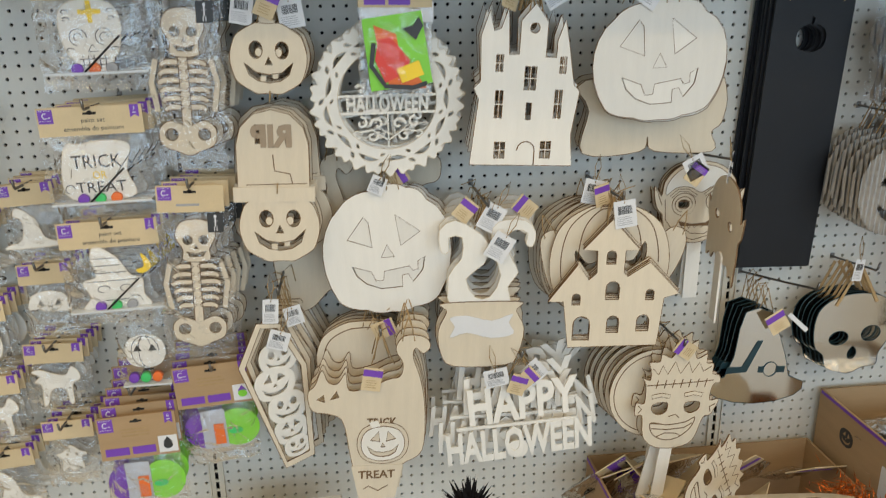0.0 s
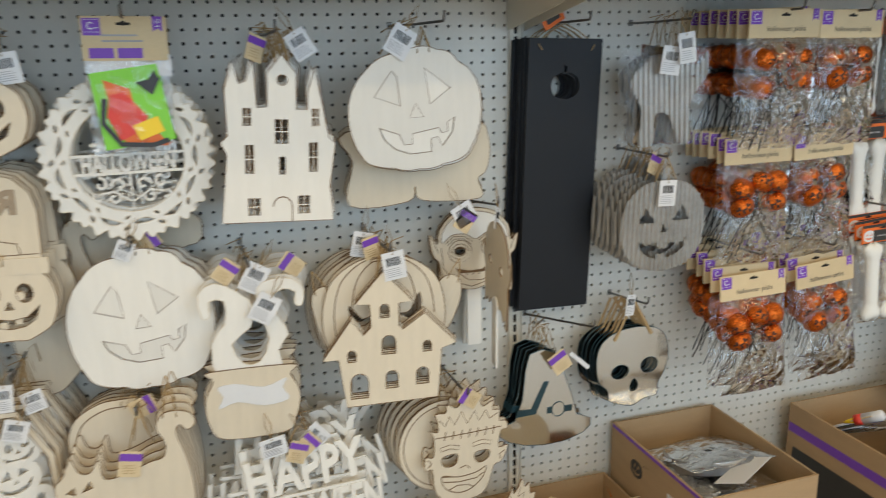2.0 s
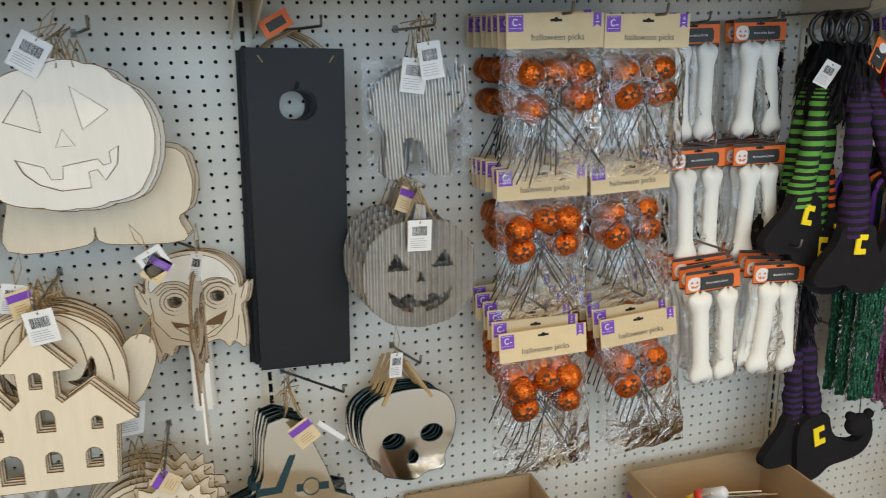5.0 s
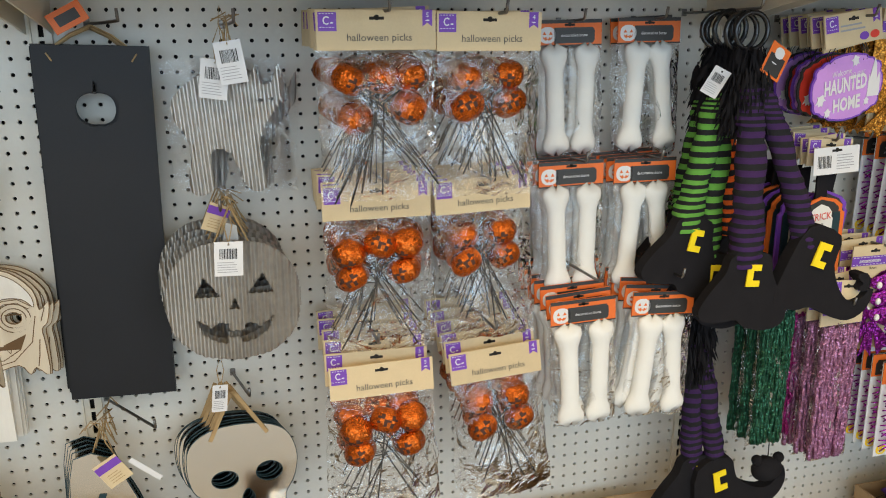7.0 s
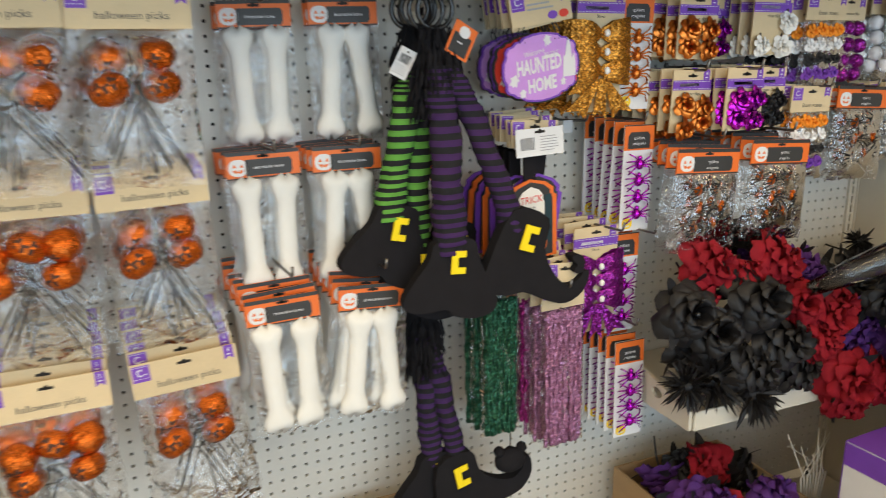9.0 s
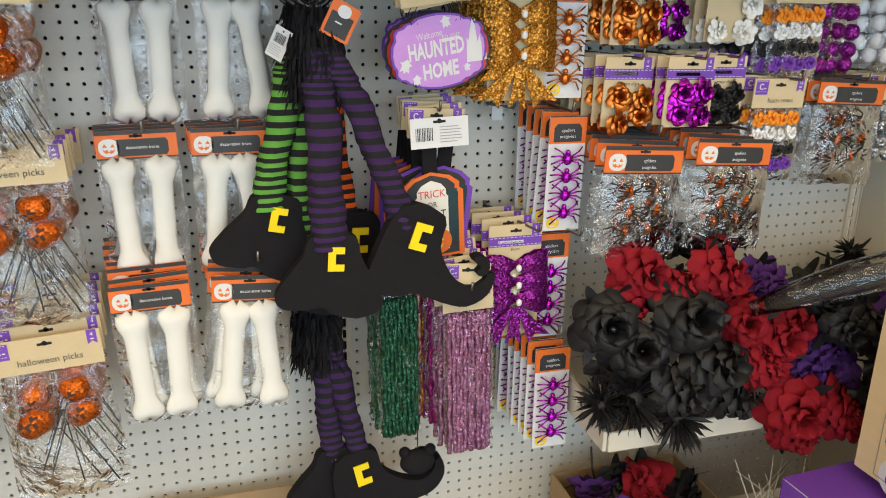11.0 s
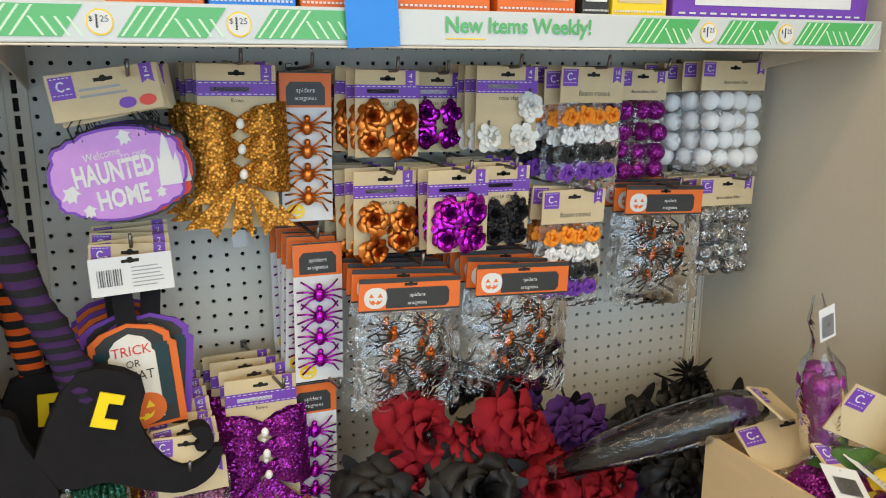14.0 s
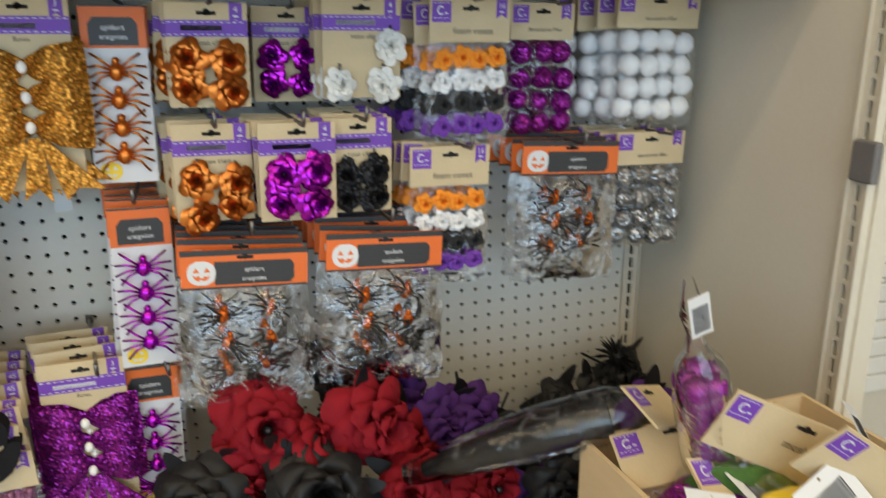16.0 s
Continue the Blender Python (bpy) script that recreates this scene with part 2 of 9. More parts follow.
def move(pts, dx=0.0, dz=0.0, s=1.0, a=0.0, sx=1.0):
    c, n = math.cos(radians(a)), math.sin(radians(a))
    return [((x * sx * c - z * n) * s + dx, (x * sx * n + z * c) * s + dz) for x, z in pts]


def sheet_mesh(name, shapes, thick, mat, y=0.0, edge=None, rim=0.0013):
    """A flat cut-out: each shape is [outline, hole, hole...] in x and z; its front is at y, its back at y + thick.
    edge: the material of its cut edge, which also shows as a narrow scorched rim on the face."""
    verts, faces, idx = [], [], []
    for loops in shapes:
        vl = [[Vector((x, z, 0)) for x, z in lp] for lp in loops]
        flat = [p for lp in vl for p in lp]
        tris = geometry.tessellate_polygon(vl)
        base, n = len(verts), len(flat)
        verts += [(p.x, y, p.y) for p in flat] + [(p.x, y + thick, p.y) for p in flat]
        for a, b, c in tris:
            pa, pb, pc = flat[a], flat[b], flat[c]
            if (pb - pa).cross(pc - pa).z < 0:
                b, c = c, b
            faces.append((base + a, base + b, base + c))
            faces.append((base + n + a, base + n + c, base + n + b))
            idx += [0, 0]
        o = base
        for li, lp in enumerate(vl):
            k = len(lp)
            area = sum(lp[i].x * lp[(i + 1) % k].y - lp[(i + 1) % k].x * lp[i].y for i in range(k))
            for i in range(k):
                a, b = o + i, o + (i + 1) % k
                if (area > 0) == (li == 0):
                    faces.append((a, a + n, b + n, b))
                else:
                    faces.append((a, b, b + n, a + n))
                idx.append(1 if edge else 0)
            o += k
            if edge:
                b = len(verts)
                for i in range(k):
                    d = (lp[(i + 1) % k] - lp[i - 1]).normalized() * rim / 2
                    verts += [(lp[i].x - d.y, y - 0.0003, lp[i].y + d.x), (lp[i].x + d.y, y - 0.0003, lp[i].y - d.x)]
                for i in range(k):
                    a, c = b + 2 * i, b + 2 * ((i + 1) % k)
                    faces.append((a, a + 1, c + 1, c))
                    idx.append(1)
    return mesh_of(name, verts, faces, mat, mats=[mat, edge] if edge else None, idx=idx)


def sheet(name, shapes, thick, mat, parent=None, y=0.0, label="", m=None, edge=None):
    return put(name, sheet_mesh(name, shapes, thick, mat, y, edge), parent, m, label)


def rod_mesh(name, pts, r, mat, n=7):
    """A round wire along points in space."""
    verts, faces = [], []
    pv = [Vector(p) for p in pts]
    up = Vector((0.13, 0.31, 0.94))
    for i, p in enumerate(pv):
        d = (pv[min(i + 1, len(pv) - 1)] - pv[max(i - 1, 0)]).normalized()
        a = d.cross(up).normalized()
        b = d.cross(a)
        rr = r[i] if isinstance(r, (list, tuple)) else r
        verts += [p + a * rr * math.cos(TAU * k / n) + b * rr * math.sin(TAU * k / n) for k in range(n)]
    for i in range(len(pv) - 1):
        for k in range(n):
            faces.append((i * n + k, i * n + (k + 1) % n, (i + 1) * n + (k + 1) % n, (i + 1) * n + k))
    faces.append(tuple(range(n))[::-1])
    faces.append(tuple(range((len(pv) - 1) * n, len(pv) * n)))
    return mesh_of(name, verts, faces, mat, smooth=True)


def rod(name, pts, r, mat, parent=None, label="", n=7, m=None):
    return put(name, rod_mesh(name, pts, r, mat, n), parent, m, label)


def ball_mesh(name, mat, r, seg=14, rings=9, shape=None):
    """A round body; shape(direction) gives its radius factor and may dent it."""
    verts, faces = [], []
    for i in range(rings + 1):
        th = math.pi * i / rings
        for k in range(seg):
            ph = TAU * k / seg
            d = Vector((math.sin(th) * math.cos(ph), math.sin(th) * math.sin(ph), math.cos(th)))
            f = shape(d, th, ph) if shape else 1.0
            verts.append(d * r * f if not isinstance(f, Vector) else f * r)
    for i in range(rings):
        for k in range(seg):
            faces.append((i * seg + k, (i + 1) * seg + k, (i + 1) * seg + (k + 1) % seg, i * seg + (k + 1) % seg))
    return mesh_of(name, verts, faces, mat, smooth=True)


TEXTS = {}


def text_mesh(text, size, mat, depth=0.0, width=None, bold=0.0):
    """Built-in letters as a mesh that stands upright and faces -y, centred on its origin."""
    key = (text, size, mat.name, depth, width, bold)
    if key not in TEXTS:
        cu = bpy.data.curves.new("lettering", "FONT")
        cu.body, cu.size, cu.align_x, cu.align_y, cu.extrude, cu.resolution_u = text, size, "CENTER", "CENTER", depth, 2
        cu.offset = bold
        ob = bpy.data.objects.new("lettering", cu)
        scene.collection.objects.link(ob)
        bpy.context.view_layer.update()
        me = bpy.data.meshes.new_from_object(ob.evaluated_get(bpy.context.evaluated_depsgraph_get()))
        bpy.data.objects.remove(ob)
        xs = [v.co.x for v in me.vertices] or [0, 1]
        f = width / (max(xs) - min(xs)) if width else 1.0
        me.transform(Matrix.Rotation(math.pi / 2, 4, "X") @ Matrix.Diagonal((f, 1, 1, 1)))
        me.materials.clear()
        me.materials.append(mat)
        TEXTS[key] = me
    return TEXTS[key]


def lettering(text, x, z, size, mat, parent, y=-0.0006, width=None, rot=0.0, name="lettering", depth=0.0, bold=0.0):
    return put(name, text_mesh(text, size, mat, depth, width, bold), parent, pose(x, y, z, 0, rot, 0))


def stack(ob, n, dy, dx=0.0, dz=0.0, tilt=2.0, seed=1, only=()):
    """n more of a thing behind it on the same hook, each a little out of line. The hindmost lie flat, with only
    the parts that can show: no film, and none but the named parts where names are given."""
    rnd = random.Random(seed)
    base = ob.matrix_basis.copy()
    for k in range(1, n + 1):
        c = copy_thing(ob, Matrix.Translation((dx * k + rnd.uniform(-0.003, 0.003), dy * k, dz * k + rnd.uniform(-0.003, 0.003))) @ base
                   @ pose(0, 0, 0, rnd.uniform(-1, 1), rnd.uniform(-tilt, tilt), rnd.uniform(-2, 2)))
        for o in list(c.children):
            if k > 1 and (o.name.startswith("clear_bag") or (only and not o.name.startswith(only))):
                for q in list(o.children_recursive) + [o]:
                    bpy.data.objects.remove(q)


def hook(x, z, y_tip, tag=None, dx=0.0):
    """A wire peg hook that plugs into the board at x, z and reaches out to y_tip, its end bent up."""
    h = thing("peg_hook", pose(x, 0, z), "zinc wire peg hook plugged into the pegboard", "hook", "peg hooks on the pegboard")
    rod("wire", [(0, 0.012, 0), (0, -0.004, 0), (dx * 0.5, y_tip / 2, 0.001), (dx, y_tip, 0.004), (dx, y_tip - 0.004, 0.008), (dx, y_tip - 0.008, 0.022)], 0.0026, M_CHROME, h)
    box("plug_plate", -0.005, -0.003, -0.006, 0.005, 0, 0.008, M_CHROME, h, bevel=0.001)
    return h

# ---- the shop fitting ----
BAY, PITCH, TOP_ROW = 1.219, 0.0254, 1.500
FLOOR_T = material("vinyl_floor_tile", (0.42, 0.37, 0.29), 0.35, var=0.1, scale=4, grain=60, bump=0.03)
M_PAINTWALL = material("beige_wall_paint", (0.36, 0.33, 0.28), 0.7, var=0.06, scale=2, grain=90, bump=0.05)
M_CEIL = material("white_ceiling_board", (0.75, 0.76, 0.77), 0.8, var=0.05, scale=3, grain=120, bump=0.1)


def structure(ob, label, category):
    return tagged(ob, label, category, "", "structure")


structure(box("floor", -7, -6.2, -0.1, 8.5, 1.4, 0, FLOOR_T), "beige vinyl tile shop floor", "floor")
structure(box("ceiling", -7, -6.2, 3.55, 8.5, 1.4, 3.65, M_CEIL), "white shop ceiling with fluorescent rows", "ceiling")
structure(box("wall_north", -7, 1.2, 0, 8.5, 1.4, 3.55, M_PAINTWALL), "plain beige wall behind the shelving", "wall")
structure(box("wall_south", -7, -6.2, 0, 8.5, -6.0, 3.55, M_PAINTWALL), "plain beige wall across the shop", "wall")
structure(box("wall_west", -7.2, -6.2, 0, -7, 1.4, 3.55, M_PAINTWALL), "plain beige side wall of the shop", "wall")
structure(box("wall_east", 8.5, -6.2, 0, 8.7, 1.4, 3.55, M_PAINTWALL), "plain beige side wall of the shop", "wall")


def pegboard(name, x0, x1, z0, z1, m=None):
    """A hardboard panel with real round holes on a one-inch grid; its front is at y = 0."""
    verts, faces = [], []
    r, t, n = 0.0036, 0.006, 8
    x_first = x0 + (x1 - x0 - PITCH * round((x1 - x0) / PITCH - 1)) / 2
    cols = round((x1 - x0) / PITCH - 1) + 1
    rows = [TOP_ROW - PITCH * k for k in range(-1, 60) if z0 + PITCH / 2 < TOP_ROW - PITCH * k < z1 - 0.002]
    xs = [x_first + PITCH * k for k in range(cols)]
    h = PITCH / 2
    for cz in rows:
        for cx in xs:
            b = len(verts)
            for k in range(n):
                a = TAU * (k + 0.5) / n
                c, s = math.cos(a), math.sin(a)
                f = h / max(abs(c), abs(s))
                verts.append((cx + r * c, 0, cz + r * s))
                verts.append((cx + r * c, t, cz + r * s))
                verts.append((cx + f * c, 0, cz + f * s))
            for k in range(n):
                a, d = b + 3 * k, b + 3 * ((k + 1) % n)
                faces.append((a, d, d + 2, a + 2))
                faces.append((a, a + 1, d + 1, d))
            for k, (sx, sz) in zip((0, 2, 4, 6), ((1, 1), (-1, 1), (-1, -1), (1, -1))):
                verts.append((cx + sx * h, 0, cz + sz * h))
                faces.append((b + 3 * k + 2, b + 3 * ((k + 1) % n) + 2, len(verts) - 1))
    zt, zb, xl, xr = rows[0] + h, rows[-1] - h, xs[0] - h, xs[-1] + h
    for q in ((x0, z0, xl, z1), (xr, z0, x1, z1), (xl, zt, xr, z1), (xl, z0, xr, zb)):
        if q[2] - q[0] > 1e-4 and q[3] - q[1] > 1e-4:
            b = len(verts)
            verts += [(q[0], 0, q[1]), (q[2], 0, q[1]), (q[2], 0, q[3]), (q[0], 0, q[3])]
            faces.append((b, b + 1, b + 2, b + 3))
    b = len(verts)
    verts += [(x0, t + 0.03, z0), (x1, t + 0.03, z0), (x1, t + 0.03, z1), (x0, t + 0.03, z1), (x0, t, z0), (x1, t, z0), (x1, t, z1), (x0, t, z1)]
    faces.append((b, b + 3, b + 2, b + 1))
    me = mesh_of(name, verts, faces, M_BOARD)
    ob = put(name, me, None, m)
    # added black sheet: paints the shade seen through the peg holes
    me2 = mesh_of("board_back", [(x0, 0.022, z0), (x1, 0.022, z0), (x1, 0.022, z1), (x0, 0.022, z1)], [(0, 1, 2, 3)], M_GAPSHADE)
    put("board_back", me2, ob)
    return structure(ob, "cream painted pegboard panel with one-inch hole grid", "pegboard")


def upright(name, x, z0=0.1, z1=1.95, m=None):
    """A slotted steel post, proud of the board, with a row of real slots."""
    shapes = [[rect(-0.014, z0, -0.004, z1)], [rect(0.004, z0, 0.014, z1)]]
    z, prev = z0 + 0.09 + (1.467 - z0 - 0.09) % PITCH, z0
    while z < z1 - 0.03:
        shapes.append([rect(-0.004, prev, 0.004, z - 0.0098)])
        prev, z = z + 0.0098, z + PITCH
    shapes.append([rect(-0.004, prev, 0.004, z1)])
    me = sheet_mesh(name, shapes, 0.004, M_STEEL, -0.003)
    ob = put(name, me, None, m if m is not None else pose(x, 0, 0))
    # added black strip: paints the shade behind the slots
    box("post_back", -0.014, 0.018, z0, 0.014, 0.03, z1, M_GAPSHADE, ob)
    for s in (-1, 1):
        box("post_flange", s * 0.0155 - 0.0015, -0.007, z0, s * 0.0155 + 0.0015, 0.01, z1, M_STEEL, ob)
    return structure(ob, "beige slotted steel shelving upright", "upright")


for k, x0 in enumerate((-2 * BAY, -BAY, 0.0, BAY)):
    pegboard("pegboard_%d" % (k + 1), x0 + 0.018, x0 + BAY - 0.018, 0.2, 1.56)
    structure(box("backboard_%d" % (k + 1), x0 + 0.018, 0, 1.562, x0 + BAY - 0.018, 0.03, 2.0, M_BOARD), "plain cream back panel above the shelf", "panel")
for k, x in enumerate((-2 * BAY, -BAY, 0.0, BAY, 2 * BAY)):
    upright("upright_%d" % (k + 1), x)

# base deck and kick plate
for k, x0 in enumerate((-2 * BAY, -BAY, 0.0, BAY)):
    structure(box("base_shelf_%d" % (k + 1), x0 + 0.002, -0.46, 0.15, x0 + BAY - 0.002, -0.008, 0.18, M_STEEL, bevel=0.003), "beige steel base shelf", "shelf")
    structure(box("kick_plate_%d" % (k + 1), x0 + 0.002, -0.44, 0, x0 + BAY - 0.002, -0.42, 0.148, M_STEEL), "beige steel kick plate", "trim")

# the upper shelf, bay by bay: board, front rail with its printed price strip, brackets
SHELF_Y, STRIP_Z0, STRIP_Z1 = -0.380, 1.519, 1.561
M_GREENP = material("green_price_print", (0.09, 0.42, 0.13), 0.35, var=0.05, bump=0.01)
M_GREENL = material("light_green_price_print", (0.62, 0.82, 0.60), 0.35, var=0.05, bump=0.01)


def leaf_strip(parent, xa, xb, y):
    """A printed run of slanting green bands, two ways, on the strip."""
    z0, z1 = STRIP_Z0 + 0.006, STRIP_Z1 - 0.004
    put("print_ground", sheet_mesh("print_ground", [[[(xa, z0), (xb - 0.022, z0), (xb, z1), (xa + 0.022, z1)]]], 0.0004, M_GREENP, y), parent)
    x, hgt = xa, z1 - z0
    shapes, flip = [], 1
    while x < xb - 0.05:
        for j in range(4):
            o = x + 0.012 * j
            if flip > 0:
                shapes.append([[(o + 0.004, z0 + 0.001), (o + 0.0065, z0 + 0.001), (o + 0.0285, z1 - 0.001), (o + 0.026, z1 - 0.001)]])
            else:
                shapes.append([[(o + 0.020, z0 + 0.001), (o + 0.0225, z0 + 0.001), (o + 0.0105, z0 + hgt * 0.62), (o + 0.008, z0 + hgt * 0.62)]])
        flip, x = -flip, x + 0.05
    put("print_bands", sheet_mesh("print_bands", shapes, 0.0004, M_GREENL, y - 0.0006), parent)


def price_dot(parent, x, y):
    z = (STRIP_Z0 + STRIP_Z1) / 2
    put("price_dot", sheet_mesh("price_dot", [[ring(x, z, 0.0135, n=20)]], 0.0004, M_YELLOW, y - 0.0006), parent)
    put("price_dot_inner", sheet_mesh("price_dot_inner", [[ring(x, z, 0.0118, n=20)]], 0.0004, M_WHITE, y - 0.0012), parent)
    lettering("1", x - 0.003, z, 0.020, M_INK, parent, y - 0.0018)
    lettering("25", x + 0.0045, z + 0.003, 0.009, M_INK, parent, y - 0.0018)
    lettering("$", x - 0.0085, z + 0.003, 0.008, M_INK, parent, y - 0.0018)


def upper_shelf(k, x0, shift=0.0):
    sh = thing("upper_shelf_%d" % k, pose(0, 0, 0), "beige steel shelf with white printed price strip", "shelf", "", "structure")
    box("shelf_board", x0 + 0.002, SHELF_Y + 0.012, 1.534, x0 + BAY - 0.002, -0.008, 1.556, M_STEEL, sh)
    rail = box("price_rail", x0 + 0.001, SHELF_Y, STRIP_Z0, x0 + BAY - 0.001, SHELF_Y + 0.011, STRIP_Z1, M_STRIP, sh, "white price strip rail", bevel=0.002)
    box("rail_lip", x0 + 0.001, SHELF_Y - 0.004, STRIP_Z0 - 0.003, x0 + BAY - 0.001, SHELF_Y + 0.011, STRIP_Z0 - 0.0005, M_STEEL, sh, bevel=0.001)
    y = SHELF_Y - 0.001
    s = x0 + shift
    leaf_strip(sh, s + 0.01, s + 0.12, y)
    price_dot(sh, s + 0.135, y)
    leaf_strip(sh, s + 0.15, s + 0.262, y)
    price_dot(sh, s + 0.275, y)
    leaf_strip(sh, s + 0.29, s + 0.43, y)
    lettering("New Items Weekly!", s + 0.616, (STRIP_Z0 + STRIP_Z1) / 2 + 0.003, 0.026, M_GREENP, sh, y - 0.0006, width=0.2, bold=0.0006)
    put("underline", sheet_mesh("underline", [[rect(s + 0.516, STRIP_Z0 + 0.008, s + 0.568, STRIP_Z0 + 0.0095)]], 0.0004, M_YELLOW, y), sh)
    leaf_strip(sh, s + 0.77, s + 0.885, y)
    price_dot(sh, s + 0.9, y)
    leaf_strip(sh, s + 0.915, s + 1.02, y)
    price_dot(sh, s + 1.035, y)
    if shift:
        leaf_strip(sh, x0 + 0.01, s - 0.012, y)
    else:
        leaf_strip(sh, s + 1.05, s + 1.2, y)
    for xb in (x0 + 0.02, x0 + BAY - 0.02):
        b = sheet("bracket", [[[(0, 1.533), (-0.34, 1.533), (-0.34, 1.522), (-0.05, 1.472), (0, 1.462)]]], 0.003, M_STEEL, sh, m=pose(xb, -0.008, 0, 0, 0, 90) @ Matrix.Diagonal((1, 1, 1, 1)))
    return sh


for k, x0 in enumerate((-2 * BAY, -BAY, 0.0, BAY)):
    upper_shelf(k + 1, x0, 0.15 if k == 1 else 0.0)

# end panel of the run, its front post, and the next run of fitting beyond it
structure(box("end_panel", 2.456, -0.455, 0, 2.474, 0.0, 2.0, M_STEEL), "plain beige steel end panel", "panel")
upright("upright_end", 0, m=pose(2.452, -0.478, 0, 0, 0, -90))
bk_ = structure(box("post_bracket", 2.436, -0.508, 1.28, 2.4475, -0.472, 1.33, material("grey_plastic_bracket", (0.16, 0.15, 0.15), 0.5), bevel=0.003), "grey plastic bracket on the end post", "trim")
structure(box("end_post", 2.457, -0.50, 0, 2.486, -0.4575, 2.0, M_STEEL), "beige steel end post", "upright")
M_SLAT = material("white_slat_panel", (0.78, 0.76, 0.70), 0.5, var=0.04, bump=0.03)
for k in range(22):
    structure(box("slat_panel_%d" % k, 2.52, 0.25, 0.5 + 0.052 * k, 4.2, 0.27, 0.549 + 0.052 * k, M_SLAT, bevel=0.004), "white slat of the next display wall", "panel")
structure(box("slat_backing", 2.52, 0.272, 0.2, 4.2, 0.29, 2.0, M_STEEL), "backing of the next display wall", "panel")

# ---- packaging kit ----
def logo_patch(parent, x, z, s):
    """The maker's square mark as plain shapes: a purple patch with white dashes and two bars."""
    patch = sheet("logo_patch", [[rect(x - s / 2, z - s / 2, x + s / 2, z + s / 2)]], 0.0003, M_PURPLE, parent, -0.0005)
    d = s * 0.07
    shapes = [[rect(x - s * 0.42 + s * 0.17 * k, zz, x - s * 0.42 + s * 0.17 * k + s * 0.1, zz + d * 0.5)] for k in range(5) for zz in (z + s * 0.40, z - s * 0.32)]
    shapes.append([band([(x - s * 0.04 + s * 0.17 * math.cos(a), z + s * 0.06 + s * 0.2 * math.sin(a)) for a in (0.7, 1.4, 2.2, 3.1, 4.0, 4.8, 5.5)], d)])
    shapes.append([rect(x + s * 0.17, z - s * 0.1, x + s * 0.32, z - s * 0.03)])
    sheet("logo_mark", shapes, 0.0003, M_WHITE, parent, -0.0009)
    return patch


def count_ribbon(parent, x, z, w, h, count):
    sheet("count_ribbon", [[[(x - w / 2, z), (x + w / 2, z), (x + w / 2, z - h), (x, z - h * 0.78), (x - w / 2, z - h)]]], 0.0003, M_PURPLE, parent, -0.0005)
    lettering(count, x, z - h * 0.33, h * 0.42, M_WHITE, parent, -0.0010)
    sheet("count_bar", [[rect(x - w * 0.2, z - h * 0.68, x + w * 0.2, z - h * 0.6)]], 0.0003, M_WHITE, parent, -0.0009)


def euro_slot(parent, z, s=1.0, x=0.0):
    # no opening is cut; the slot's shade is a near-black patch
    sheet("hang_slot", [[rect(x - 0.011 * s, z - 0.0022 * s, x + 0.011 * s, z + 0.0022 * s)], [ring(x, z + 0.001 * s, 0.0042 * s, n=10)]], 0.0003, M_GAPSHADE, parent, -0.0006)


def bars(parent, x0, x1, z0, rows, dz, mat=M_GREY, h=0.0016, seed=3, name="small_print"):
    rnd = random.Random(seed)
    sheet(name, [[rect(x0, z0 - k * dz - h / 2, x0 + (x1 - x0) * rnd.uniform(0.65, 1.0), z0 - k * dz + h / 2)] for k in range(rows)], 0.0003, mat, parent, -0.0006)


def kraft_card(parent, w, h, titles=(), count="", logo=True, mat=None, slot=True, size=0.011, tz=None):
    """A folded header card; its top edge is at z = 0, its front at y = 0."""
    card = sheet("header_card", [[rect(-w / 2, -h, w / 2, 0)]], 0.003, mat or M_KRAFT, parent, 0, "kraft header card")
    s = min(h * 0.48, 0.027)
    if logo:
        logo_patch(card, -w / 2 + s * 0.62, -s * 0.62, s)
    if count:
        count_ribbon(card, w / 2 - 0.013, 0, 0.015, min(0.024, h * 0.45), count)
    if slot:
        euro_slot(card, -0.012)
    for k, t in enumerate(titles):
        lettering(t, 0.004, (tz if tz is not None else -h * 0.62) - k * size * 1.25, size, M_INK, card)
    return card


def film_bag(parent, w, h, d, z_top, seed=0, flare=1.06, mat=None, name="clear_bag", n=(9, 12)):
    """A crumpled clear pouch hanging below z_top, d deep in the middle."""
    nx, nz = n
    verts, faces = [], []
    for side in (-1, 1):
        for j in range(nz + 1):
            v = j / nz
            for i in range(nx + 1):
                u = i / nx * 2 - 1
                puff = (1 - abs(u) ** 3) * (1 - abs(2 * v - 1) ** 3)
                ww = w / 2 * (1 + (flare - 1) * v)
                nz_ = noise.noise(Vector((u * 2.3 + seed, v * 3.1, side * 2.0 + seed)))
                n2 = noise.noise(Vector((u * 6.3, v * 7.1 + seed, side * 3.0)))
                edge = 0.006 * noise.noise(Vector((u * 3, v * 6 + seed * 3.3, 5)))
                verts.append((u * ww + (edge if abs(u) > 0.9 else 0), side * (d * puff * (0.55 + 0.3 * nz_) + 0.010 * n2 * (0.2 + puff)) + 0.003, z_top - v * h + (edge if v > 0.95 else 0)))
    m = (nx + 1) * (nz + 1)
    for s in (0, 1):
        for j in range(nz):
            for i in range(nx):
                a = s * m + j * (nx + 1) + i
                q = (a, a + 1, a + nx + 2, a + nx + 1)
                faces.append(q if s == 0 else q[::-1])
    ob = put(name, mesh_of(name, verts, faces, mat or M_FILM, smooth=True), parent, None, "crinkled clear film bag")
    return ob


